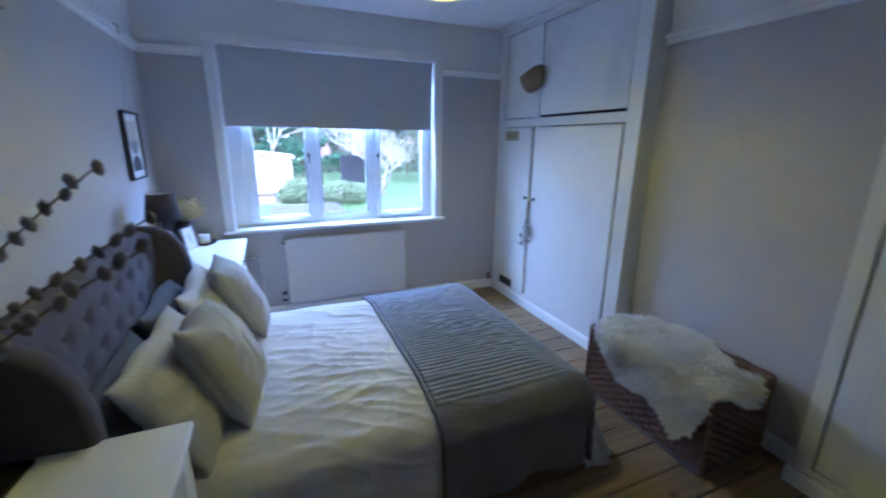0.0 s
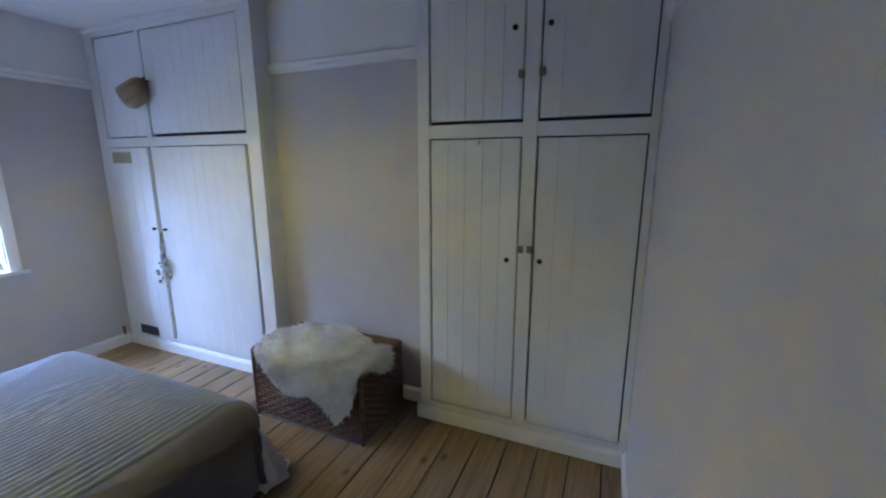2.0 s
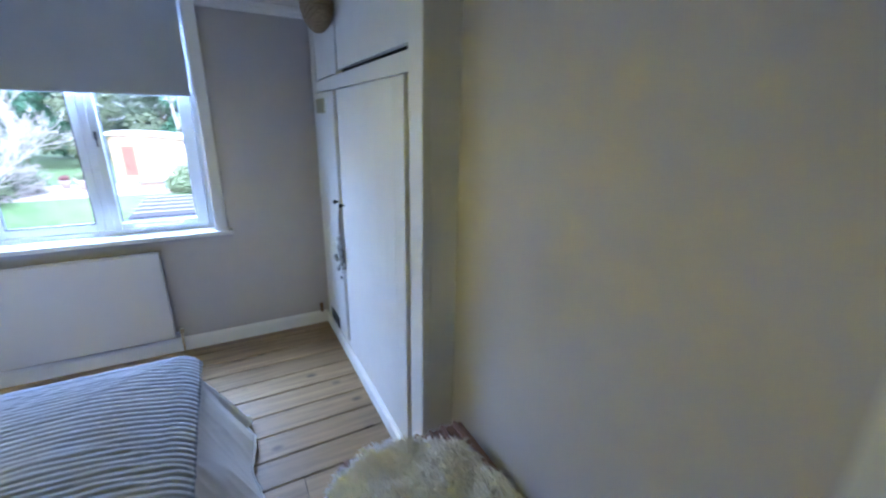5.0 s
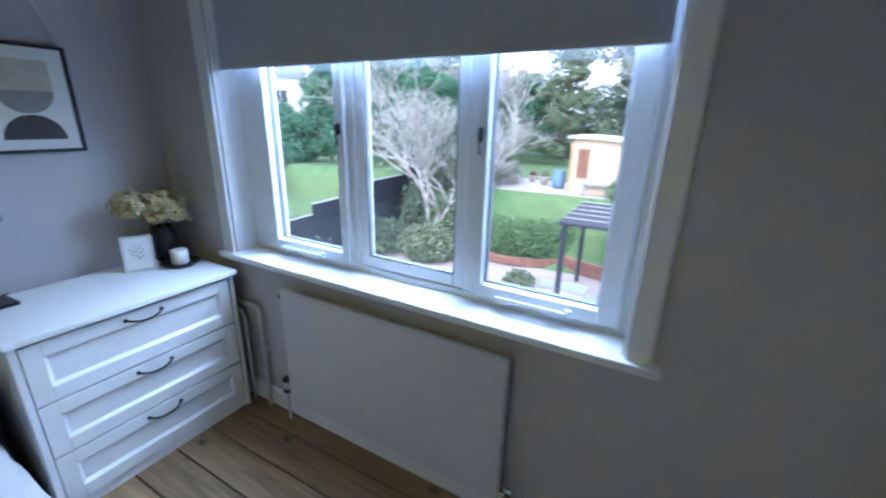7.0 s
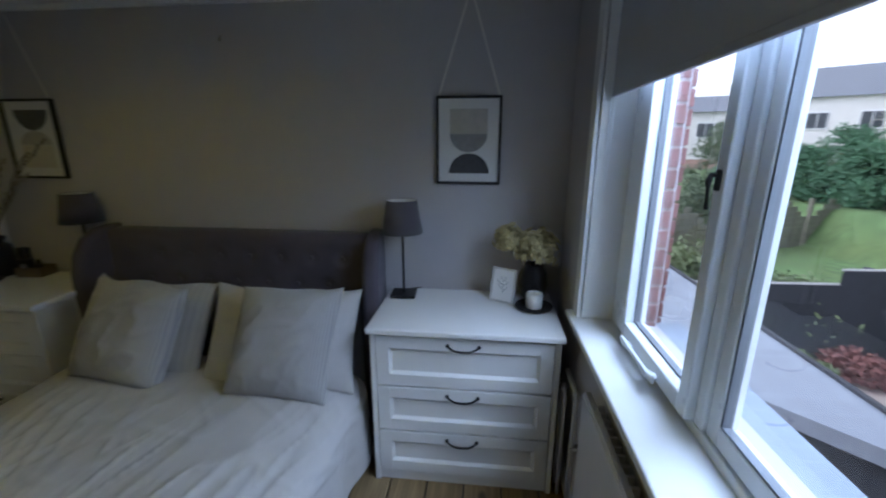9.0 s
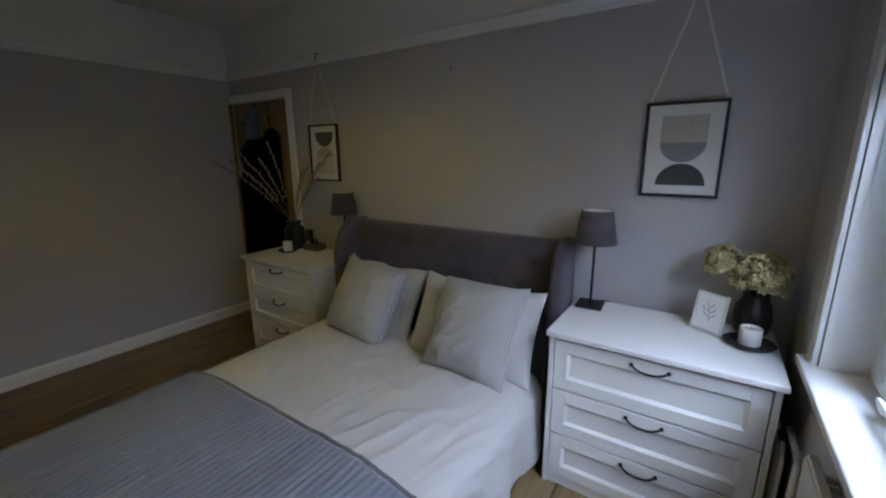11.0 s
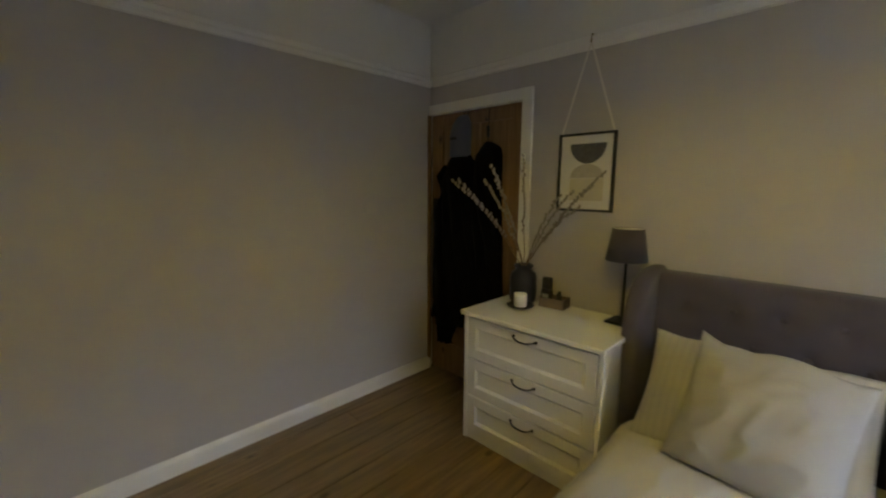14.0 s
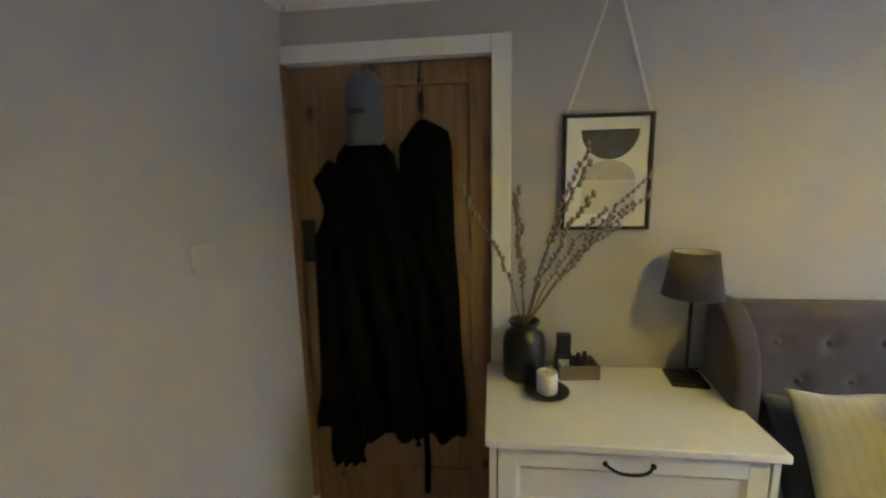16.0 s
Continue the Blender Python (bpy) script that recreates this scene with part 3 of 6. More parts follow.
part("lockshield_valve", _bm, M_CHROME, radiator)
_bm = bmesh.new()
lathe(_bm, [(0.012, 0), (0.013, 0.02), (0.018, 0.025), (0.019, 0.06), (0.015, 0.068)], 14, (RX0 - 0.035, L - 0.052, 0.165))
vh = part("thermostat_head", _bm, M_RAD, radiator, "white thermostatic valve head with black rings", True)
for z in (0.165, 0.228):
    _bm = bmesh.new()
    lathe(_bm, [(0.0195, 0), (0.021, 0.004), (0.021, 0.014), (0.0195, 0.018)], 14, (RX0 - 0.035, L - 0.052, z))
    part("ring", _bm, M_MATTBLACK, vh)
_bm = bmesh.new()
lathe(_bm, [(0.009, 0.0), (0.012, 0.003), (0.012, 0.016), (0.005, 0.018), (0.005, 0.026)], 12)
bmesh.ops.rotate(_bm, verts=_bm.verts, cent=(0, 0, 0), matrix=Matrix.Rotation(radians(-90), 3, 'Y'))
bmesh.ops.translate(_bm, verts=_bm.verts, vec=(RX0 + 0.001, L - 0.052, RZ1 - 0.035))
part("bleed_valve", _bm, M_MATTBLACK, radiator, "small dark bleed valve", True)
for k in range(30):
    x = RX0 + 0.05 + (RX1 - RX0 - 0.1) * k / 29
    bx("fin", M_RAD, radiator, x - 0.004, x + 0.004, L - 0.034, L - 0.012, RZ0 + 0.06, RZ1 - 0.012)
# heating pipe rising in the corner behind the chest
heating_pipe = thing("heating_pipe", label="white painted heating pipe beside the chest of drawers", category="pipe")
_bm = bmesh.new()
tube(_bm, [(0.66, L - 0.03, 0.0), (0.66, L - 0.03, 0.56), (0.655, L - 0.03, 0.575), (0.64, L - 0.03, 0.58), (0.48, L - 0.03, 0.58)], 0.011, 10)
part("pipe", _bm, M_RAD, heating_pipe, smooth=True)
bx("clip", M_RAD, heating_pipe, 0.645, 0.675, L - 0.04, L - 0.002, 0.33, 0.345)

# window furniture: handles and stays
def window_handle(x, z):
    h = thing("window_handle", label="black lever handle of the casement")
    h.parent = window_1
    bx("plate", M_MATTBLACK, h, x - 0.008, x + 0.008, FY - 0.030, FY - 0.022, z - 0.022, z + 0.024, 0.003)
    bm = bmesh.new()
    tube(bm, [(x, FY - 0.028, z + 0.012), (x, FY - 0.042, z + 0.012), (x + 0.003, FY - 0.046, z), (x + 0.005, FY - 0.044, z - 0.062)], [0.006, 0.006, 0.0065, 0.005], 10)
    part("lever", bm, M_MATTBLACK, h, smooth=True)


window_handle(1.775, 1.45)
window_handle(1.143, 1.45)


def stay(x0, x1):
    s = thing("casement_stay", label="white casement stay on the lower frame")
    s.parent = window_1
    bx("arm", M_UPVC, s, x0, x1, FY - 0.052, FY - 0.040, 0.878, 0.894, 0.004)
    bm = bmesh.new()
    lathe(bm, [(0.011, 0), (0.013, 0.004), (0.010, 0.012)], 12, (x1 - 0.01, FY - 0.046, 0.893))
    part("pin_knob", bm, M_UPVC, s)
    for x in (x0 + 0.03, x1 - 0.06):
        bx("pin_plate", M_UPVC, s, x - 0.02, x + 0.02, FY - 0.05, FY - 0.021, 0.868, 0.879, 0.002)


stay(0.76, 1.03)
stay(1.87, 2.14)

# ---- bed ----
BY0, BY1 = 1.74, 3.11      # mattress edges
BX1 = 2.10                 # foot of the mattress
TOP = 0.498

bed = thing("bed", (0, 0, 0), "double bed with charcoal upholstered wingback headboard", "bed")
bx("base", M_HEAD, bed, 0.13, BX1 - 0.02, BY0 + 0.01, BY1 - 0.01, 0.10, 0.30, 0.02, "charcoal upholstered bed base")
bx("mattress", M_SHEET, bed, 0.14, BX1 - 0.01, BY0, BY1, 0.303, 0.42, 0.05, "white mattress")
for x in (0.2, 2.02):
    for y in (BY0 + 0.08, BY1 - 0.08):
        _bm = bmesh.new()
        lathe(_bm, [(0.018, 0.0), (0.026, 0.10)], 12, (x, y, 0.0))
        part("leg", _bm, M_MATTBLACK, bed)
# headboard back, padded and buttoned
HB0, HB1, HZ = 1.70, 3.14, 1.072
buttons = [(HB0 + 0.12 + 0.171 * i, 0.945) for i in range(8)] + [(HB0 + 0.205 + 0.171 * i, 0.80) for i in range(7)]
_bm = bmesh.new()
NY, NZ = 110, 60
grid = []
for j in range(NZ + 1):
    z = 0.25 + (HZ - 0.25) * j / NZ
    row = []
    for i in range(NY + 1):
        y = HB0 + (HB1 - HB0) * i / NY
        dz = max(0.0, (z - (HZ - 0.05)) / 0.05)
        x = 0.145 - 0.05 * (1 - math.sqrt(max(0, 1 - dz * dz)))
        for by, bz in buttons:
            d2 = (y - by) ** 2 + (z - bz) ** 2
            if d2 < 0.02:
                x -= 0.020 * math.exp(-d2 / 0.0009)
        row.append(_bm.verts.new((x, y, z)))
    grid.append(row)
for j in range(NZ):
    for i in range(NY):
        _bm.faces.new((grid[j][i], grid[j][i + 1], grid[j + 1][i + 1], grid[j + 1][i]))
bk = [[_bm.verts.new((0.035, y, z)) for y in (HB0, HB1)] for z in (0.25, HZ)]
_bm.faces.new((bk[0][0], bk[1][0], bk[1][1], bk[0][1]))
_bm.faces.new([bk[1][0], bk[1][1]] + grid[NZ][::-1])
headboard = part("headboard", _bm, M_HEAD, bed, "charcoal wool headboard with buttoned panel", True)
for by, bz in buttons:
    _bm = bmesh.new()
    bmesh.ops.create_uvsphere(_bm, u_segments=10, v_segments=6, radius=0.013, matrix=Matrix.Translation((0.130, by, bz)) @ Matrix.Diagonal((0.6, 1, 1, 1)))
    part("button", _bm, M_HEAD, headboard, smooth=True)


def wing(y, side):
    """A curved padded wing standing forward of the headboard."""
    bm = bmesh.new()
    prof = [(0.03, 0.10), (0.30, 0.10), (0.31, 0.50), (0.315, 0.72), (0.31, 0.86), (0.285, 0.96), (0.235, 1.04), (0.16, 1.085), (0.09, 1.092), (0.03, 1.09)]
    prism(bm, prof, 1, -0.042, 0.042)
    for v in bm.verts:
        v.co.y += y + side * (0.10 * max(0, v.co.x - 0.05))
    bmesh.ops.recalc_face_normals(bm, faces=bm.faces)
    sharp = [e for e in bm.edges if len(e.link_faces) == 2 and any(len(f.verts) > 4 for f in e.link_faces)]
    bmesh.ops.bevel(bm, geom=sharp, offset=0.03, segments=4, profile=0.5, affect='EDGES')
    return part("wing", bm, M_HEAD, bed, "rounded padded headboard wing", True)


wing(HB0 - 0.035, -1)
wing(HB1 + 0.04, 1)


def fold(x, y):
    """Soft creases of the duvet, stronger near the pillows."""
    f = 0.0
    a = y + 0.25 * x + 0.06 * noise.noise((x * 2.2, y * 2.2, 6.0))
    f += 0.010 * noise.noise((x * 3.0, y * 3.0, 1.7))
    c = noise.noise((a * 7.5, x * 1.3, 4.2))
    f += 0.007 * (1 - abs(c)) ** 7 * (0.4 + 0.6 * (0.5 + 0.5 * noise.noise((x * 1.4, y * 1.4, 8.0))))
    c2 = noise.noise((x * 5.0 - y * 2.0, y * 2.5, 9.1))
    f += 0.004 * (1 - abs(c2)) ** 9
    c3 = noise.noise((a * 15.0, x * 3.5, 2.6))
    f += 0.013 * (1 - abs(c3)) ** 7 * max(0.0, 0.45 + 0.9 * noise.noise((x * 2.3, y * 2.3, 5.0)))
    b = y - 0.45 * (x - 0.65) ** 2 + 0.035 * noise.noise((x * 3.1, y * 3.1, 3.3))
    fan = math.exp(-((x - 1.02) / 0.30) ** 2 - ((y - 2.12) / 0.33) ** 2)
    f += 0.0078 * fan * (0.5 + 0.5 * math.sin(2 * math.pi * b / 0.074 + 4.5 * noise.noise((x * 2.6, y * 2.6, 0.4)))) ** 3 * (0.6 + 0.8 * noise.noise((x * 3.5, y * 6, 2.4)))
    c4 = noise.noise((a * 27.0, x * 5.0, 7.7))
    f += 0.005 * (1 - abs(c4)) ** 5 * max(0.0, 0.3 + noise.noise((x * 2.9, y * 2.9, 1.0)))
    return f


def drape(x0, x1, y0, y1, top, drop_y0, drop_y1, drop_x, r, nx, ny, relief, flare=0.12, foot=0.0, hem=0.0):
    """A sheet of cloth laid over a box: flat on top, rounding over its edges and hanging down."""
    bm = bmesh.new()
    arc = r * math.pi / 2
    xs = [x0 + (x1 + drop_x - x0) * i / nx for i in range(nx + 1)]
    ys = [y0 - drop_y0 + (y1 - y0 + drop_y0 + drop_y1) * j / ny for j in range(ny + 1)]
    rows = []
    for X in xs:
        row = []
        for Y in ys:
            ox = max(0.0, X - x1)
            oy = (Y - y1) if Y > y1 else (Y - y0 if Y < y0 else 0.0)
            o = math.hypot(ox, oy)
            bxx, byy = min(X, x1), min(max(Y, y0), y1)
            if o > 1e-9:
                dx, dy = ox / o, oy / o
                if o < arc:
                    out, down = r * math.sin(o / r), r * (1 - math.cos(o / r))
                else:
                    rest = o - arc
                    fl = flare + foot * dx * dx
                    out, down = r + fl * rest, r + rest * math.sqrt(1 - fl ** 2)
                    wave = min(1.0, rest / 0.15)
                    along = X * (abs(dy)) + Y * abs(dx) + 0.35 * math.atan2(dy, dx)
                    out += wave * (0.018 * math.sin(along * 17 + 1.3) + 0.02 * noise.noise((along * 6, rest * 2, 2.0)))
                p = Vector((bxx + dx * out, byy + dy * out, top - down))
            else:
                p = Vector((bxx, byy, top))
            e = min(byy - y0, y1 - byy, x1 - bxx)
            p.z -= 0.045 * max(0.0, 1 - e / 0.32) ** 2
            f = relief(X, Y)
            k = min(1.0, o / arc)
            p.z += f * (1 - k)
            if o > 1e-9:
                p.x += dx * f * k
                p.y += dy * f * k
            p.z = max(p.z, 0.012 + hem + 0.004 * noise.noise((X * 9, Y * 9, 3)))
            row.append(bm.verts.new(p))
        rows.append(row)
    for a, b in zip(rows, rows[1:]):
        for j in range(ny):
            bm.faces.new((a[j], a[j + 1], b[j + 1], b[j]))
    return bm


def with_thickness(ob, t):
    m = ob.modifiers.new("thickness", 'SOLIDIFY')
    m.thickness = t
    m.offset = -1
    return ob


duvet = thing("duvet", (0, 0, 0), "rumpled cream cotton duvet spread over the bed", "duvet")
_bm = drape(0.42, BX1 - 0.02, BY0 + 0.04, BY1 - 0.02, TOP + 0.010, 0.46, 0.46, 0.54, 0.11, 190, 230, fold, 0.07, 0.40)
_bm.verts.ensure_lookup_table()
_edge = [_bm.verts[190 * 231 + j].co.copy() for j in range(0, 231, 2)]
with_thickness(part("cover", _bm, M_SHEET, duvet, smooth=True), 0.012)
_bm = bmesh.new()
tube(_bm, _edge, 0.007, 6)
part("hem", _bm, M_SHEET, duvet, "stitched cream hem", True)


def ribs(x, y):
    """Quilted ribs along the bed's length on the top; plain borders at the sides."""
    base = 0.75 * fold(x, y) * 0.6 + 0.006
    on = min(1.0, max(0.0, (y - 1.76) / 0.02)) * min(1.0, max(0.0, (x - 1.375) / 0.02))
    return base + on * 0.0060 * abs(math.sin(math.pi * (y + 0.006 * noise.noise((x * 5, y * 2, 0))) / 0.028))


throw = thing("throw", (0, 0, 0), "slate grey ribbed velvet throw across the bed foot", "throw")
_bm = drape(1.36, BX1 + 0.008, BY0 + 0.022, BY1 + 0.0, TOP + 0.026, 0.45, 0.33, 0.11, 0.118, 48, 620, ribs, 0.10)
_bm.verts.ensure_lookup_table()
_inner = {f for f in _bm.faces if 1.38 < f.calc_center_median().x < 2.3 and f.calc_center_median().y > 1.765}
_bb = _bm.copy()
_bb.faces.ensure_lookup_table()
_bm.faces.ensure_lookup_table()
_bm.faces.index_update()
_ids = {f.index for f in _inner}
bmesh.ops.delete(_bb, geom=[f for f in _bb.faces if f.index in _ids], context='FACES')
bmesh.ops.delete(_bm, geom=[f for f in _bm.faces if f.index not in _ids], context='FACES')
with_thickness(part("ribbed_panel", _bm, M_RIB, throw, "ribbed grey velvet panel, rib highlights in its colour", True), 0.012)
with_thickness(part("plain_border", _bb, M_BLANKET, throw, "plain dark grey border", True), 0.012)


# ---- pillows and cushions ----
def pillow(name, w, h, t, m, label, category, loc, rx, rz, seed=1, flange=0.0, group="", ry=0.0):
    """A stuffed case, w wide and h high, its corners pulled out; leans back by rx degrees."""
    bm = bmesh.new()
    n = 44
    sides = []
    for s in (1, -1):
        g = []
        for j in range(n + 1):
            v = -1 + 2 * j / n
            row = []
            for i in range(n + 1):
                u = -1 + 2 * i / n
                e = max(0.0, (1 - abs(u) ** 2.6)) ** 0.55 * max(0.0, (1 - abs(v) ** 2.6)) ** 0.55
                pinch = 1 - 0.06 * (1 - abs(v) ** 2) * abs(u) ** 3 - 0.0
                pinch2 = 1 - 0.06 * (1 - abs(u) ** 2) * abs(v) ** 3
                q = noise.noise((u * 1.7 + seed, v * 1.7, s * 2.0))
                crease = 0.012 * (1 - abs(noise.noise((u * 2 + seed * 3, v * 3.2 - u * 2, s)))) ** 6
                crease += 0.004 * (1 - abs(noise.noise((u * 4.5 - v * 2 + seed, v * 4 + u * 3, s * 3.0)))) ** 8 * (0.4 + abs(u * v) + 0.5 * max(0, -v))
                y = s * (t / 2 * e * (1 + 0.10 * q) + crease * e) + 0.0
                row.append((u * w / 2 * pinch, y, v * h / 2 * pinch2 + (0.02 * noise.noise((u * 1.3, seed, 0.3)) * (1 + v))))
            g.append(row)
        sides.append(g)
    front = [[bm.verts.new(p) for p in row] for row in sides[0]]
    back = [[front[j][i] if i in (0, n) or j in (0, n) else bm.verts.new(sides[1][j][i]) for i in range(n + 1)] for j in range(n + 1)]
    for g, flip in ((front, False), (back, True)):
        for j in range(n):
            for i in range(n):
                q = [g[j][i], g[j][i + 1], g[j + 1][i + 1], g[j + 1][i]]
                bm.faces.new(q[::-1] if flip else q)
    ob = part(name, bm, m, None, smooth=True)
    ob.matrix_world = pose(*loc, 0, 0, rz) @ pose(0, 0, 0, rx, ry, 0)
    return tagged(ob, label, category, group)


# local x runs across the bed, the front faces the foot end
for y, sd in ((2.09, 2), (2.86, 5)):
    pillow("pillow", 0.66, 0.44, 0.16, M_DARKPILLOW, "dark grey pillow stood against the headboard", "pillow", (0.265, y, 0.575), -24, 90, sd, group="bed pillows")
for y, sd, m in ((2.10, 11, M_TICK2), (2.83, 15, M_SHEET)):
    pillow("pillow", 0.71, 0.48, 0.16, m, "plump cream pillow leaning on the pillows behind", "pillow", (0.425 + 0.04 * (y > 2.5), y, 0.655), -31, 90 + (sd - 13) * 1.5, sd, group="bed pillows")
pillow("cushion", 0.47, 0.47, 0.21, M_TICK, "square narrow-striped cushion leaning on the pillows", "cushion", (0.57, 2.155, 0.695), -27, 85, 21, group="striped cushions", ry=5)
pillow("cushion", 0.44, 0.48, 0.20, M_TICK, "square narrow-striped cushion leaning on the pillows", "cushion", (0.585, 2.90, 0.695), -27, 94, 33, group="striped cushions", ry=6)

# ---- chests of drawers ----
def chest(loc, label):
    """Three-drawer chest; local x is the depth from the wall, y its width, z up."""
    c = thing("chest_of_drawers", loc, label, "chest of drawers", "white bedside chests")
    d, w, h = 0.485, 0.80, 0.778
    for y0, y1 in ((0.0, 0.022), (w - 0.022, w)):
        bx("side_panel", M_CHEST, c, 0.0, d, y0, y1, 0.0, h - 0.026, 0.002)
    bx("back_panel", M_CHEST, c, 0.0, 0.008, 0.022, w - 0.022, 0.03, h - 0.026)
    bx("top", M_CHEST, c, -0.005, d + 0.022, -0.012, w + 0.012, h - 0.026, h, 0.005)
    bx("plinth", M_CHEST, c, d - 0.03, d - 0.012, 0.022, w - 0.022, 0.0, 0.05, 0.002)
    # dark solid block that paints in the shade between the drawers
    bx("shade_block", M_GAP, c, 0.01, d - 0.03, 0.023, w - 0.023, 0.05, h - 0.03)
    for z0, z1 in ((0.055, 0.270), (0.279, 0.496), (0.505, 0.737)):
        dr = thing("drawer")
        dr.parent = c
        y0, y1 = 0.026, w - 0.026
        b = 0.055
        bx("drawer_panel", M_CHEST, dr, d - 0.024, d - 0.014, y0 + b - 0.004, y1 - b + 0.004, z0 + b - 0.004, z1 - b + 0.004)
        for a in ((y0, y0 + b, z0, z1), (y1 - b, y1, z0, z1), (y0 + b, y1 - b, z0, z0 + b), (y0 + b, y1 - b, z1 - b, z1)):
            bx("drawer_rail", M_CHEST, dr, d - 0.022, d - 0.001, a[0], a[1], a[2], a[3], 0.002)
        # sloped inner moulding
        bm = bmesh.new()
        o = [(y0 + b, z0 + b), (y1 - b, z0 + b), (y1 - b, z1 - b), (y0 + b, z1 - b)]
        i_ = [(y0 + b + 0.012, z0 + b + 0.012), (y1 - b - 0.012, z0 + b + 0.012), (y1 - b - 0.012, z1 - b - 0.012), (y0 + b + 0.012, z1 - b - 0.012)]
        vo = [bm.verts.new((d - 0.0015, p[0], p[1])) for p in o]
        vi = [bm.verts.new((d - 0.0135, p[0], p[1])) for p in i_]
        for k in range(4):
            bm.faces.new((vo[k], vo[(k + 1) % 4], vi[(k + 1) % 4], vi[k]))
        part("moulding", bm, M_CHEST, dr)
        bm = bmesh.new()
        yc, zc = w / 2, z1 - 0.036
        pts = []
        for k in range(13):
            s = -1 + k / 6
            pts.append((d + 0.004 + 0.024 * (1 - s ** 4), yc + 0.066 * s, zc - 0.013 * (1 - s * s) + 0.008))
        tube(bm, pts, 0.0046, 8)
        for s in (-1, 1):
            bmesh.ops.create_uvsphere(bm, u_segments=8, v_segments=6, radius=0.0085, matrix=Matrix.Translation((d + 0.004, yc + 0.066 * s, zc + 0.008)))
        part("handle", bm, M_BLACK, dr, "black iron bow handle", True)
    return c


chest_n = chest((0.075, 3.272, 0.0), "white painted three-drawer chest between bed and window")
chest_s = chest((0.025, 0.815, 0.0), "white painted three-drawer chest between door and bed")


# ---- table lamps ----
M_SHADEIN = mat("white_shade_lining", (0.75, 0.73, 0.70), 0.8, var=0.02)
def table_lamp(loc, rz, label):
    t = thing("table_lamp", loc, label, "table lamp", "bedside lamps", rz=rz)
    bx("base", M_BLACK, t, -0.062, 0.062, -0.062, 0.062, 0.0, 0.014, 0.003)
    bm = bmesh.new()
    tube(bm, [(0, 0, 0.012), (0, 0, 0.36)], 0.0065, 12)
    part("stem", bm, M_BLACK, t, smooth=True)
    bm = bmesh.new()
    lathe(bm, [(0.014, 0.335), (0.014, 0.385), (0.01, 0.40)], 14)
    for k in range(3):
        a = 2 * math.pi * k / 3
        tube(bm, [(0, 0, 0.375), (0.098 * math.cos(a), 0.098 * math.sin(a), 0.345)], 0.0018, 5)
    part("socket", bm, M_BLACK, t)
    bm = bmesh.new()
    prof = [(0.100, 0.325), (0.0735, 0.485), (0.071, 0.485), (0.0975, 0.327)]
    lathe(bm, prof + [prof[0]], 40, cap=False)
    bmesh.ops.remove_doubles(bm, verts=bm.verts, dist=0.0001)
    part("shade", bm, M_SHADE, t, "dark grey tapered fabric shade", True)
    bm = bmesh.new()
    lathe(bm, [(0.0965, 0.329), (0.0705, 0.483)], 40, cap=False)
    part("lining", bm, M_SHADEIN, t, "white inner lining")
    bm = bmesh.new()
    tube(bm, [(-0.055, 0.0, 0.006), (-0.075, 0.02, 0.004), (-0.09, 0.05, 0.004), (-0.098, 0.08, 0.004)], 0.003, 6)
    part("flex", bm, M_BLACK, t)
    return t


table_lamp((0.175, 3.345, 0.778), 4, "black metal lamp with dark grey shade on the chest")
table_lamp((0.115, 1.535, 0.778), -6, "black metal lamp with dark grey shade on the chest")


# ---- framed prints hung on ribbons ----
M_PAPER = mat("print_paper", (0.72, 0.71, 0.69), 0.7, var=0.02)
M_INK1 = mat("mid_grey_ink", (0.26, 0.26, 0.27), 0.8, var=0.12, scale=40)
M_INK2 = mat("charcoal_ink", (0.07, 0.07, 0.075), 0.8, var=0.2, scale=40)
M_INK3 = mat("beige_ink", (0.48, 0.45, 0.40), 0.8, var=0.08, scale=30)
M_RIBBON = mat("cream_ribbon", (0.70, 0.67, 0.62), 0.7, var=0.05)


def flat_shape(parent, name, outline, x, m, label=""):
    bm = bmesh.new()
    prism(bm, outline, 0, x, x + 0.0012)
    return part(name, bm, m, parent, label)


def half_disc(cy, cz, r, up, ry=None, n=24):
    s = 1 if up else -1
    return [(cy + r * math.cos(math.pi * k / n), cz + s * (ry or r) * math.sin(math.pi * k / n)) for k in range(n + 1)]


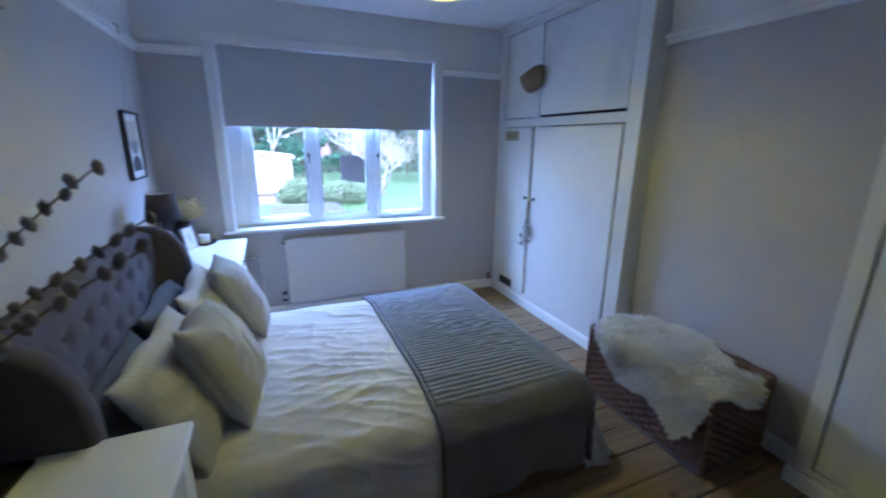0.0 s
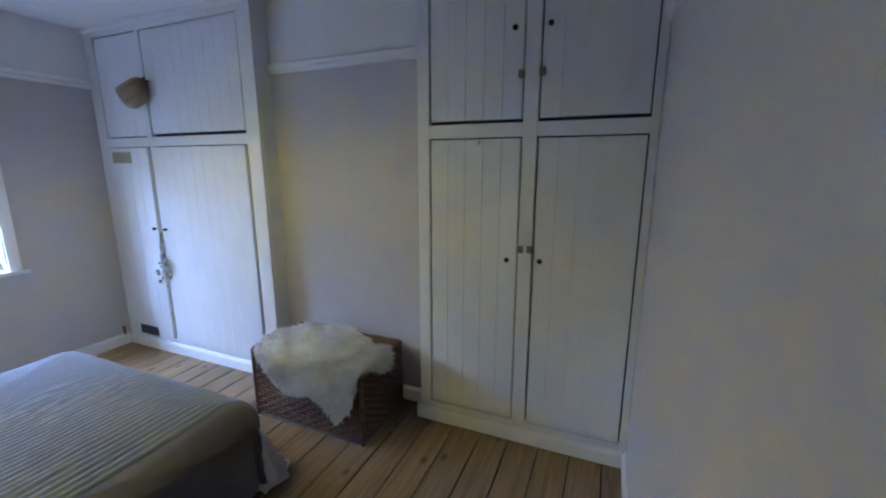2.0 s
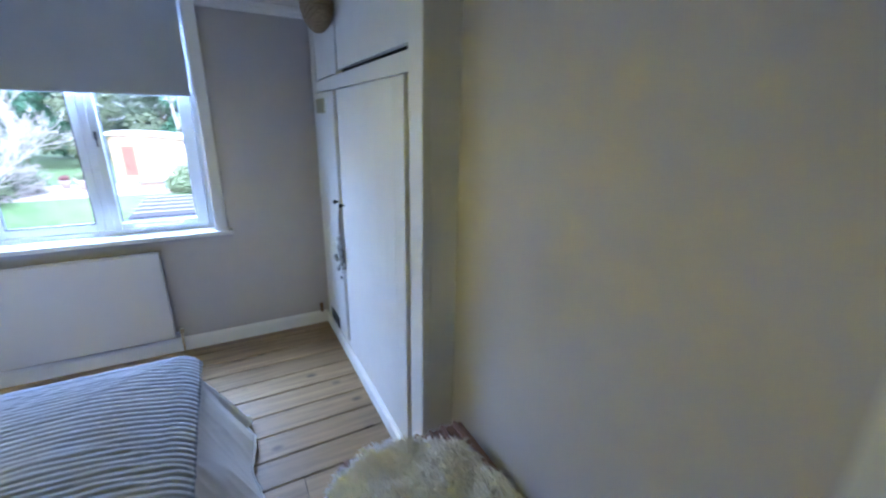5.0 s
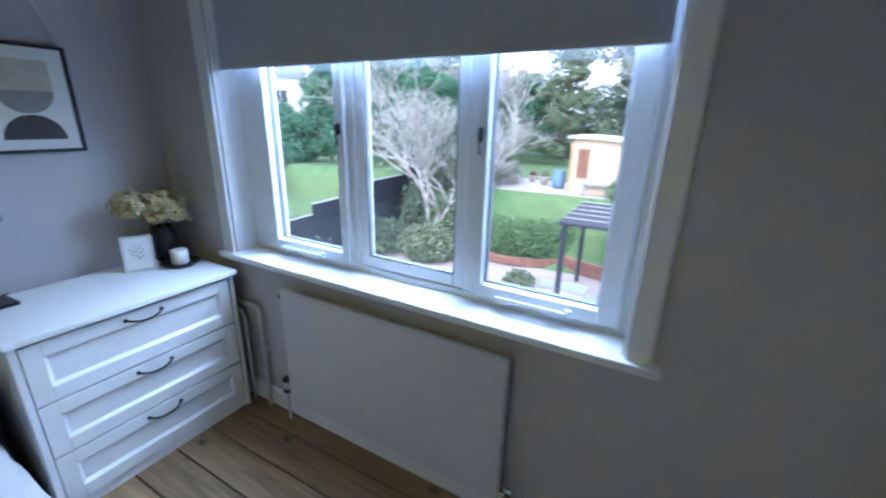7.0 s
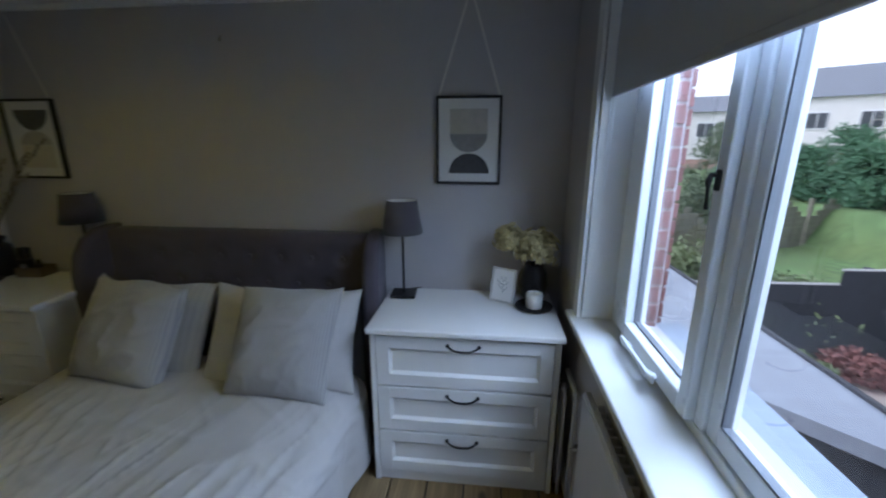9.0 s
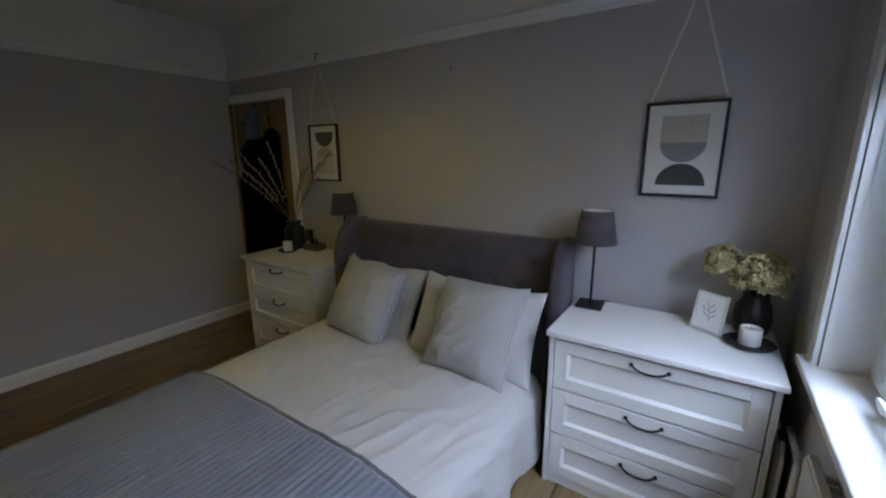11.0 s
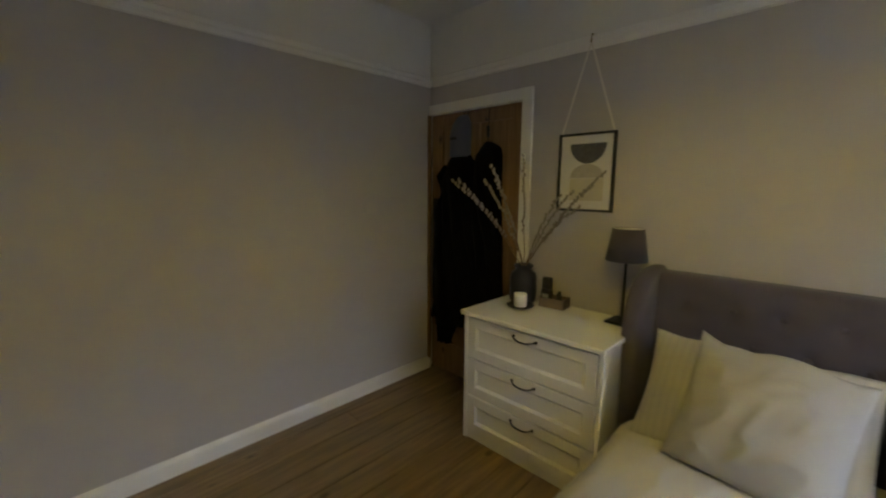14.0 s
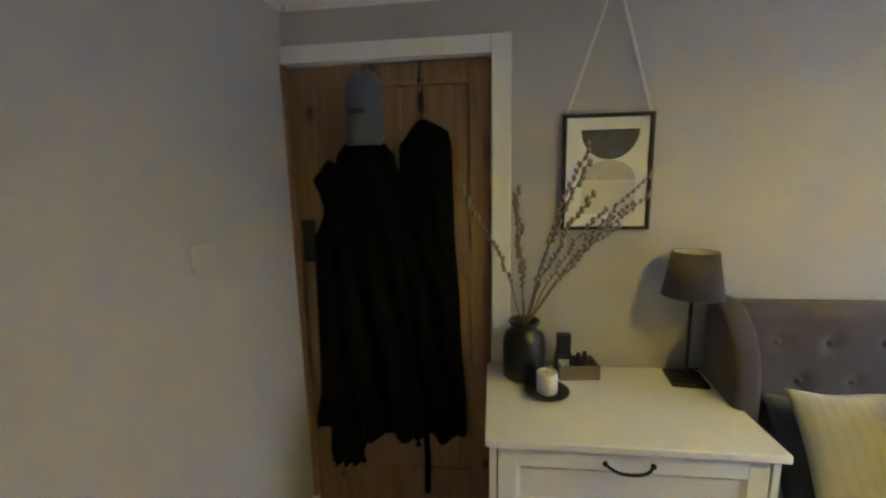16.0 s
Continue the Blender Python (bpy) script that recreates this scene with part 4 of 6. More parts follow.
def print_frame(y0, y1, z0, z1, hook, label, shapes):
    p = thing("framed_print", (0, 0, 0), label, "picture", "framed prints on ribbons")
    fr = thing("frame", label="thin black wooden frame")
    fr.parent = p
    b = 0.013
    for a in ((y0, y0 + b, z0, z1), (y1 - b, y1, z0, z1), (y0 + b, y1 - b, z0, z0 + b), (y0 + b, y1 - b, z1 - b, z1)):
        bx("frame_bar", M_MATTBLACK, fr, 0.004, 0.028, a[0], a[1], a[2], a[3], 0.002)
    bx("paper", M_PAPER, p, 0.006, 0.016, y0 + b, y1 - b, z0 + b, z1 - b)
    for name, o, x, m in shapes:
        flat_shape(p, name, o, x, m)
    for y in (y0 + 0.012, y1 - 0.012):
        bm = bmesh.new()
        d = (Vector((0, hook[0], hook[1])) - Vector((0, y, z1))).normalized()
        s = Vector((0, -d.z, d.y)) * 0.0055
        a, e = Vector((0.016, y, z1 - 0.004)), Vector((0.036, hook[0], hook[1]))
        vs = [a - s, a + s, e + s * 0.8, e - s * 0.8]
        f = [bm.verts.new(v) for v in vs] + [bm.verts.new(v + Vector((0.0012, 0, 0))) for v in vs]
        for q in ((0, 1, 2, 3), (7, 6, 5, 4), (0, 4, 5, 1), (1, 5, 6, 2), (2, 6, 7, 3), (3, 7, 4, 0)):
            bm.faces.new([f[i] for i in q])
        part("ribbon", bm, M_RIBBON, p, "cream fabric hanging ribbon")
    bm = bmesh.new()
    tube(bm, [(0.006, hook[0], RAIL + 0.034), (0.035, hook[0], RAIL + 0.036), (0.040, hook[0], RAIL), (0.040, hook[0], hook[1] - 0.005), (0.048, hook[0], hook[1] + 0.008)], 0.0032, 6)
    part("rail_hook", bm, M_BRASS, p, "brass picture rail hook")
    return p


yc = 3.654
print_frame(3.494, 3.814, 1.327, 1.750, (3.656, 2.205), "black framed abstract half-circle print hung from ribbons", [
    ("print_panel", [(yc - 0.092, 1.572), (yc + 0.092, 1.572), (yc + 0.092, 1.690), (yc - 0.092, 1.690)], 0.016, M_INK3),
    ("print_half", half_disc(yc, 1.572, 0.092, False, 0.088), 0.0165, M_INK1),
    ("print_half_dark", half_disc(yc + 0.004, 1.381, 0.100, True, 0.098), 0.0170, M_INK2)])
yc = 1.247
print_frame(1.086, 1.407, 1.331, 1.757, (1.249, 2.215), "black framed abstract half-circle print hung from ribbons", [
    ("print_half_dark", half_disc(yc + 0.008, 1.700, 0.103, False, 0.108), 0.016, mat("slate_ink", (0.10, 0.10, 0.105), 0.8, var=0.15, scale=40)),
    ("print_half", half_disc(yc + 0.008, 1.515, 0.096, True, 0.075), 0.0165, M_INK3),
    ("print_panel", [(yc - 0.088, 1.39), (yc + 0.104, 1.39), (yc + 0.104, 1.512), (yc - 0.088, 1.512)], 0.0162, mat("pale_sand_ink", (0.60, 0.56, 0.46), 0.8, var=0.05))])
wall_hook = thing("wall_hook", label="small brass picture hook on the bare wall", category="hook")
_bm = bmesh.new()
tube(_bm, [(0.0, 2.41, 2.045), (0.006, 2.41, 2.04), (0.008, 2.41, 2.02), (0.016, 2.41, 2.018), (0.018, 2.41, 2.028)], 0.003, 6)
part("hook", _bm, M_BRASS, wall_hook)

# stone hearth set in the floor before the chimney breast
M_HEARTH = mat("dark_hearth_stone", (0.13, 0.11, 0.10), 0.6, var=0.2, scale=14, second=(0.065, 0.055, 0.05), second_scale=4, bump=0.2, bump_scale=60)
hearth = bx("hearth", M_HEARTH, None, 2.635, W - 0.02, 1.385, 2.335, -0.004, 0.006, 0.003)
tagged(hearth, "dark stone hearth slab set in the floorboards", "hearth", kind="structure")

# ---- wicker ottoman chest with sheepskin ----
OX0, OX1, OY0, OY1, OZ = 2.64, 3.10, 1.39, 2.19, 0.45
ottoman = thing("wicker_chest", (0, 0, 0), "dark brown woven wicker blanket chest against the wall", "chest")
bx("body", M_WICKER, ottoman, OX0 + 0.012, OX1 - 0.012, OY0 + 0.012, OY1 - 0.012, 0.012, OZ - 0.035)


def weave(parent, y_or_x, lo, hi, fixed, z0, z1, n, m, out):
    """Woven bands over upright stakes on one side."""
    rows = int((z1 - z0) / 0.022)
    for r in range(rows):
        z = z0 + 0.011 + r * 0.022
        pts = []
        for k in range(n * 4 + 1):
            s = lo + (hi - lo) * k / (n * 4)
            w = fixed + out * (0.006 + 0.007 * math.sin(math.pi * k / 2 + math.pi * (r % 2)))
            pts.append((s, w, z) if y_or_x == 'x' else (w, s, z))
        bm = bmesh.new()
        tube(bm, pts, 0.0095, 5)
        part("woven_strand", bm, m, parent)


weave(ottoman, 'y', OY0 + 0.01, OY1 - 0.01, OX0 + 0.010, 0.02, OZ - 0.04, 10, M_WICKER, -1)
weave(ottoman, 'x', OX0 + 0.01, OX1 - 0.01, OY0 + 0.010, 0.02, OZ - 0.04, 6, M_WICKER, -1)
for x, y in ((OX0, OY0), (OX0, OY1), (OX1, OY0), (OX1, OY1)):
    _bm = bmesh.new()
    tube(_bm, [(x, y, 0.0), (x, y, OZ - 0.03)], 0.014, 8)
    part("corner_post", _bm, M_WICKER, ottoman)
lid = bx("lid", M_WICKER, ottoman, OX0 - 0.012, OX1 + 0.01, OY0 - 0.015, OY1 + 0.015, OZ - 0.035, OZ + 0.01, 0.012)
for i in range(9):
    _bm = bmesh.new()
    x = OX0 + 0.02 + i * 0.052
    tube(_bm, [(x, OY0 - 0.012 + (OY1 - OY0 + 0.024) * k / 24, OZ + 0.010 + 0.004 * math.sin(math.pi * k / 2 + math.pi * (i % 2))) for k in range(25)], 0.012, 5)
    part("woven_strand", _bm, M_WICKER, lid)
_bm = bmesh.new()
tube(_bm, [((OX0 + OX1) / 2 + 0.07 * math.cos(a), OY0 - 0.02 - 0.012 * math.sin(a), OZ - 0.10 - 0.03 * math.sin(a)) for a in [math.pi * k / 10 for k in range(11)]], 0.010, 6)
part("handle", _bm, M_WICKER, ottoman, "woven side handle")

# sheepskin draped over the lid
sheepskin = thing("sheepskin_rug", (0, 0, 0), "white long-haired sheepskin draped over the wicker chest", "sheepskin")
SKX0, SKX1 = OX0 - 0.015, OX1 - 0.10


# reach of the hide from its middle, by compass degrees: a tongue to the front, an arm over the south end
HIDE = ((0, 0.31), (25, 0.34), (50, 0.42), (85, 0.41), (117, 0.36), (140, 0.32), (165, 0.35), (194, 0.33), (203, 0.38), (211, 0.52), (220, 0.50), (231, 0.46), (256, 0.42), (279, 0.48), (292, 0.43), (304, 0.31), (333, 0.28), (360, 0.31))


def skin_outline(a):
    d = math.degrees(a) % 360
    for (d0, r0), (d1, r1) in zip(HIDE, HIDE[1:]):
        if d0 <= d <= d1:
            t = (d - d0) / (d1 - d0)
            t = t * t * (3 - 2 * t)
            return r0 + (r1 - r0) * t + 0.012 * noise.noise((9 * math.cos(a), 9 * math.sin(a), 5))
    return 0.31


def skin_place(fx, fy):
    """Where a point of the flat skin lies once draped over the front and south edges of the lid."""
    top = OZ + 0.033
    ox, oy = max(0.0, SKX0 - fx), max(0.0, OY0 - 0.01 - fy)
    r = 0.05
    arc = r * math.pi / 2
    o = math.hypot(ox, oy)
    bump_up = 0.016 * noise.noise((fx * 8, fy * 8, 0)) + 0.010 * noise.noise((fx * 17, fy * 17, 3))
    if o <= 1e-9:
        return Vector((fx, fy, top + bump_up)), Vector((0, 0, 1))
    dx, dy = -ox / o, -oy / o
    cx, cy = max(fx, SKX0), max(fy, OY0 - 0.01)
    if o < arc:
        t = o / r
        out, down, nz = r * math.sin(t), r * (1 - math.cos(t)), math.cos(t)
    else:
        out, down, nz = r + 0.04 * (o - arc), r + (o - arc), 0.05
    nrm = Vector((dx * (1 - nz), dy * (1 - nz), nz)).normalized()
    return Vector((cx + dx * out, cy + dy * out, top - down)) + nrm * bump_up, nrm


def skin_shape(u, a):
    """Polar place on the flat skin."""
    r = u * skin_outline(a)
    return 2.74 + r * math.cos(a), 1.76 + r * math.sin(a)


_bm = bmesh.new()
rings = [[_bm.verts.new(skin_place(*skin_shape(u, 2 * math.pi * k / 144))[0]) for k in range(144)] for u in [0.02 + 0.98 * i / 22 for i in range(23)]]
for r0, r1 in zip(rings, rings[1:]):
    for k in range(144):
        _bm.faces.new((r0[k], r0[(k + 1) % 144], r1[(k + 1) % 144], r1[k]))
_bm.faces.new(rings[0][::-1])
hide = part("hide", _bm, M_FUR, sheepskin, smooth=True)
with_thickness(hide, 0.02)
# wool locks
rng = random.Random(11)
verts, faces = [], []
for _ in range(28000):
    u, a = math.sqrt(rng.random()), rng.uniform(0, 2 * math.pi)
    fx, fy = skin_shape(u, a)
    p, nrm = skin_place(fx, fy)
    lean = Vector((rng.uniform(-1, 0.5), rng.uniform(-0.8, 0.8), rng.uniform(-0.9, 0.2))) + 0.8 * Vector((math.cos(a) * u, math.sin(a) * u, -0.1))
    tip = p + (nrm * rng.uniform(0.12, 0.5) + lean * 0.6).normalized() * rng.uniform(0.024, 0.050)
    mid = p.lerp(tip, 0.5) + nrm * 0.010
    side = (tip - p).cross(nrm).normalized() * rng.uniform(0.0012, 0.0024) if (tip - p).cross(nrm).length > 1e-6 else Vector((0.004, 0, 0))
    b = len(verts)
    verts += [p - side, p + side, p + nrm * 0.005, mid - side * 1.1, mid + side * 1.1, mid + nrm * 0.006, tip]
    faces += [(b, b + 1, b + 4, b + 3), (b + 1, b + 2, b + 5, b + 4), (b + 2, b, b + 3, b + 5), (b + 3, b + 4, b + 6), (b + 4, b + 5, b + 6), (b + 5, b + 3, b + 6)]
me = bpy.data.meshes.new("wool")
me.from_pydata(verts, [], faces)
me.materials.append(M_FUR)
me.shade_smooth()
wool = new("wool", me)
wool.parent = sheepskin
wool["kind"] = "stuff"

# ---- ceiling pendant ----
PX, PY, PZ = 1.56, 2.17, 2.24
pendant = thing("pendant_light", (PX, PY, 0), "white fabric drum pendant light hanging from the ceiling, switched on", "pendant light")
M_BULB = glow("lit_bulb", (1.0, 0.81, 0.09), 86)
M_DRUM = mat("white_shade_fabric", (0.80, 0.78, 0.72), 0.85, var=0.02, scale=60, bump=0.1, bump_scale=300)
_bm = bmesh.new()
lathe(_bm, [(0.225, PZ), (0.225, PZ + 0.20), (0.222, PZ + 0.20), (0.222, PZ), (0.225, PZ)], 48, cap=False)
bmesh.ops.remove_doubles(_bm, verts=_bm.verts, dist=0.0001)
drum = part("shade", _bm, M_DRUM, pendant, "white fabric drum shade")
for z in (PZ + 0.003, PZ + 0.197):
    _bm = bmesh.new()
    tube(_bm, [(0.2235 * math.cos(a), 0.2235 * math.sin(a), z) for a in [2 * math.pi * k / 40 for k in range(41)]], 0.0035, 6)
    part("rim", _bm, M_DRUM, drum, smooth=True)
# unseen ring added in the drum's top to dim the ceiling and upper walls
_bm = bmesh.new()
lathe(_bm, [(0.12, PZ + 0.196), (0.2215, PZ + 0.196), (0.2215, PZ + 0.199), (0.12, PZ + 0.199), (0.12, PZ + 0.196)], 48, cap=False)
bmesh.ops.remove_doubles(_bm, verts=_bm.verts, dist=0.0001)
part("top_baffle", _bm, M_DRUM, pendant, "unseen white ring added to hold back upward light")
for k in range(3):
    _bm = bmesh.new()
    a = 2 * math.pi * k / 3
    tube(_bm, [(0.02 * math.cos(a), 0.02 * math.sin(a), PZ + 0.175), (0.221 * math.cos(a), 0.221 * math.sin(a), PZ + 0.19)], 0.002, 5)
    part("spider_arm", _bm, M_TRIM, pendant)
_bm = bmesh.new()
lathe(_bm, [(0.006, PZ + 0.042), (0.030, PZ + 0.052), (0.044, PZ + 0.078), (0.042, PZ + 0.098), (0.024, PZ + 0.125), (0.016, PZ + 0.14)], 24)
part("bulb", _bm, M_BULB, pendant, "warm lit round bulb", True)
_bm = bmesh.new()
lathe(_bm, [(0.018, PZ + 0.14), (0.022, PZ + 0.145), (0.022, PZ + 0.185), (0.012, PZ + 0.20)], 18)
part("lamp_holder", _bm, M_TRIM, pendant, smooth=True)
_bm = bmesh.new()
tube(_bm, [(0, 0, PZ + 0.19), (0, 0, H - 0.003)], 0.004, 6)
part("cable", _bm, M_TRIM, pendant)
_bm = bmesh.new()
lathe(_bm, [(0.05, H - 0.03), (0.045, H - 0.002)], 24)
part("ceiling_rose", _bm, M_TRIM, pendant)

# ---- things on the chest by the door ----
CT = 0.778
M_JAR = mat("black_glazed_stoneware", (0.011, 0.010, 0.012), 0.3, var=0.2, scale=20)
jar = thing("stoneware_jar", (0.125, 0.945, CT), "glossy black jar holding tall pussy willow branches", "vase")
_bm = bmesh.new()
lathe(_bm, [(0.070, 0.0), (0.078, 0.008), (0.080, 0.05), (0.080, 0.145), (0.072, 0.175), (0.052, 0.19), (0.048, 0.20), (0.056, 0.212), (0.060, 0.222),
            (0.056, 0.226), (0.046, 0.215), (0.040, 0.20), (0.040, 0.02)], 32)
part("jar_body", _bm, M_JAR, jar, smooth=True)
M_CATKIN = mat("grey_catkin", (0.27, 0.24, 0.21), 0.95, var=0.2, scale=90, bump=0.5, bump_scale=300)
willow = thing("willow_branches", (0.125, 0.945, CT), "dried pussy willow branches with grey catkins in the jar", "branches")
rng = random.Random(7)
tips = [(0.69, 0.88, 1.49), (0.603, 1.049, 1.559), (0.649, 1.054, 1.489), (0.40, 1.10, 1.62), (0.09, 1.385, 1.54), (0.16, 1.36, 1.47), (0.22, 1.28, 1.44),
        (0.50, 0.74, 1.50), (0.35, 0.90, 1.50), (0.20, 1.20, 1.42), (0.12, 1.28, 1.36)]
for n_, tip in enumerate(tips):
    t = Vector(tip) - Vector((0.125, 0.945, CT))
    base = Vector((0.012 * math.cos(n_), 0.012 * math.sin(n_), 0.03))
    neck = Vector((0.022 * t.x / t.length, 0.022 * t.y / t.length, 0.21))
    pts = []
    for k in range(9):
        s = k / 8
        p = neck.lerp(t, s) + Vector((0, 0, 0.05 * math.sin(math.pi * s))) + Vector((rng.uniform(-1, 1), rng.uniform(-1, 1), 0)) * 0.008 * s * (1 - s) * 4
        pts.append(p)
    bm = bmesh.new()
    tube(bm, [base, *pts], [0.0032] + [0.003 - 0.0018 * k / 8 for k in range(9)], 6)
    br = part("branch", bm, M_STEM, willow)
    bm = bmesh.new()
    for k in range(19):
        s = 0.30 + 0.70 * k / 18
        q = pts[int(s * 7.99)].lerp(pts[min(8, int(s * 7.99) + 1)], (s * 7.99) % 1)
        a = rng.uniform(0, 6.3)
        q = q + Vector((math.cos(a), math.sin(a), 0.3)) * 0.006
        bmesh.ops.create_icosphere(bm, subdivisions=1, radius=1.0, matrix=Matrix.Translation(q) @ Euler((rng.uniform(-.5, .5), rng.uniform(-.5, .5), 0)).to_matrix().to_4x4()
                                   @ Matrix.Diagonal((0.0075, 0.0075, 0.012, 1)))
    part("catkin_fluff", bm, M_CATKIN, br, "soft grey catkins", True)["kind"] = "stuff"

M_CANDLE = mat("white_candle_holder", (0.80, 0.78, 0.74), 0.6, var=0.05, scale=60, bump=0.5, bump_scale=120)
M_WAX = mat("cream_wax", (0.80, 0.76, 0.66), 0.5, var=0.02)


def candle_on_plate(loc, r, h, plate_r, label_c, label_p):
    pl = thing("plate", loc, label_p, "plate", "black candle plates")
    bm = bmesh.new()
    lathe(bm, [(0.02, 0.002), (plate_r * 0.7, 0.0), (plate_r * 0.96, 0.012), (plate_r, 0.016), (plate_r * 0.97, 0.018), (plate_r * 0.7, 0.006), (0.01, 0.006)], 36)
    part("dish", bm, M_MATTBLACK, pl, smooth=True)
    c = thing("candle", (loc[0], loc[1], loc[2] + 0.007), label_c, "candle", "white candles")
    bm = bmesh.new()
    lathe(bm, [(r * 0.9, 0.0), (r, 0.004), (r, h - 0.004), (r * 0.94, h), (r * 0.84, h), (r * 0.82, h - 0.008), (0.003, h - 0.008)], 30)
    part("holder", bm, M_CANDLE, c, "textured white candle holder", True)
    bm = bmesh.new()
    lathe(bm, [(r * 0.81, h - 0.012), (r * 0.81, h - 0.0065)], 24)
    part("wax", bm, M_WAX, c)
    bm = bmesh.new()
    tube(bm, [(0, 0, h - 0.008), (0.001, 0, h + 0.004)], 0.001, 5)
    part("wick", bm, M_MATTBLACK, c)
    return c


candle_on_plate((0.255, 1.015, CT), 0.036, 0.075, 0.078, "small white textured candle on a black plate", "black plate under the small candle")

M_BOX = mat("grey_brown_wood_box", (0.16, 0.12, 0.09), 0.7, var=0.2, scale=30, bump=0.3, bump_scale=90, stretch=(1, 0.2, 1))
tray = thing("wooden_box", (0.10, 1.145, CT), "small grey-brown open wooden box with trinkets", "box", rz=6)
bx("box_floor", M_BOX, tray, -0.05, 0.05, -0.075, 0.075, 0.0, 0.008)
for a in ((-0.05, 0.05, -0.075, -0.067), (-0.05, 0.05, 0.067, 0.075), (-0.05, -0.042, -0.067, 0.067), (0.042, 0.05, -0.067, 0.067)):
    bx("box_side", M_BOX, tray, a[0], a[1], a[2], a[3], 0.008, 0.055, 0.001)
bottle = thing("perfume_bottle", (0.10, 1.095, CT + 0.009), "black capped perfume bottle standing in the box", "bottle")
bx("flask", M_JAR, bottle, -0.02, 0.02, -0.03, 0.03, 0.0, 0.085, 0.006)
bx("label", mat("pale_label", (0.45, 0.45, 0.46), 0.6), bottle, 0.0202, 0.0208, -0.02, 0.02, 0.02, 0.06)
bx("cap", M_MATTBLACK, bottle, -0.017, 0.017, -0.026, 0.026, 0.087, 0.155, 0.004, "tall square black cap")
for y, h, r in ((1.175, 0.085, 0.016), (1.155, 0.07, 0.014), (1.195, 0.065, 0.012)):
    b = thing("nail_polish_bottle", (0.10 + (y - 1.175), y, CT + 0.009), "small dark cosmetics bottle in the box", "bottle", "dark cosmetics bottles")
    bm = bmesh.new()
    lathe(bm, [(r, 0.0), (r, h * 0.55), (r * 0.5, h * 0.62)], 14)
    part("flask", bm, M_JAR, b, smooth=True)
    bm = bmesh.new()
    lathe(bm, [(r * 0.6, h * 0.60), (r * 0.5, h)], 12)
    part("cap", bm, M_MATTBLACK, b)

# ---- things on the chest by the window ----
vase = thing("vase", (0.145, 3.995, CT), "dark round vase holding dried hydrangea heads", "vase")
_bm = bmesh.new()
lathe(_bm, [(0.045, 0.0), (0.062, 0.02), (0.070, 0.07), (0.062, 0.13), (0.045, 0.165), (0.048, 0.178), (0.042, 0.178), (0.036, 0.16)], 28)
part("vase_body", _bm, M_JAR, vase, smooth=True)
M_HYD = mat("dried_hydrangea", (0.45, 0.38, 0.19), 0.9, var=0.3, scale=40, second=(0.24, 0.19, 0.08), second_scale=14)
hyd = thing("dried_hydrangeas", (0.145, 3.995, CT), "dried cream-green hydrangea heads in a dark vase", "dried flowers")
rng = random.Random(3)
for (hx, hy, hz, hr) in ((0.065, 0.0, 0.262, 0.102), (0.025, -0.130, 0.305, 0.070), (-0.03, 0.03, 0.275, 0.062), (0.0, -0.065, 0.275, 0.055)):
    bm = bmesh.new()
    tube(bm, [(0.01 * hx, 0.01 * hy, 0.05), (hx * 0.3, hy * 0.3, 0.17), (hx * 0.9, hy * 0.9, hz - 0.02)], 0.0025, 5)
    st = part("stem", bm, M_STEM, hyd)
    verts, faces = [], []
    for _ in range(230):
        d = Vector((rng.gauss(0, 1), rng.gauss(0, 1), rng.gauss(0, 0.9))).normalized()
        if d.z < -0.55:
            continue
        c = Vector((hx, hy, hz)) + d * hr * rng.uniform(0.62, 1.10) * (1 + 0.25 * noise.noise(d * 2.3 + Vector((hx * 40, 0, 0))))
        q = d.to_track_quat('Z', 'Y')
        spin = rng.uniform(0, 6.3)
        for p in range(4):
            a = spin + p * math.pi / 2
            ax = q @ Vector((math.cos(a), math.sin(a), 0))
            sd = q @ Vector((-math.sin(a), math.cos(a), 0))
            s = rng.uniform(0.013, 0.020)
            b = len(verts)
            lift = d * 0.003
            verts += [c - d * 0.002, c + ax * s * 0.6 + sd * s * 0.5, c + ax * s * 1.15 + lift, c + ax * s * 0.6 - sd * s * 0.5, c + ax * s * 0.55 + lift * 1.6]
            faces += [(b, b + 1, b + 4), (b + 1, b + 2, b + 4), (b + 2, b + 3, b + 4), (b + 3, b, b + 4)]
    me = bpy.data.meshes.new("flower_head")
    me.from_pydata(verts, [], faces)
    me.materials.append(M_HYD)
    fh = new("flower_head", me)
    fh.parent = hyd
candle_on_plate((0.285, 3.985, CT), 0.038, 0.070, 0.088, "white pillar candle in a textured holder on a black plate", "black plate under the pillar candle")

photo = thing("photo_frame", (0.225, 3.835, CT), "small white table frame with a leaf sketch", "photo frame", rz=-28)
lean = Matrix.Rotation(radians(-12), 4, 'Y')
def leaned(name, m, parent, a, bev=0.0, label=""):
    ob = bx(name, m, parent, *a, bev, label)
    ob.matrix_local = lean
    return ob
M_SILV = mat("pale_wood_frame", (0.55, 0.53, 0.50), 0.5, var=0.06)
for a in ((-0.008, 0.008, -0.062, -0.054, 0.002, 0.168), (-0.008, 0.008, 0.054, 0.062, 0.002, 0.168), (-0.008, 0.008, -0.054, 0.054, 0.002, 0.010), (-0.008, 0.008, -0.054, 0.054, 0.160, 0.168)):
    leaned("frame_bar", M_SILV, photo, a, 0.001)
leaned("paper", M_PAPER, photo, (-0.006, 0.002, -0.053, 0.053, 0.011, 0.159))
_bm = bmesh.new()
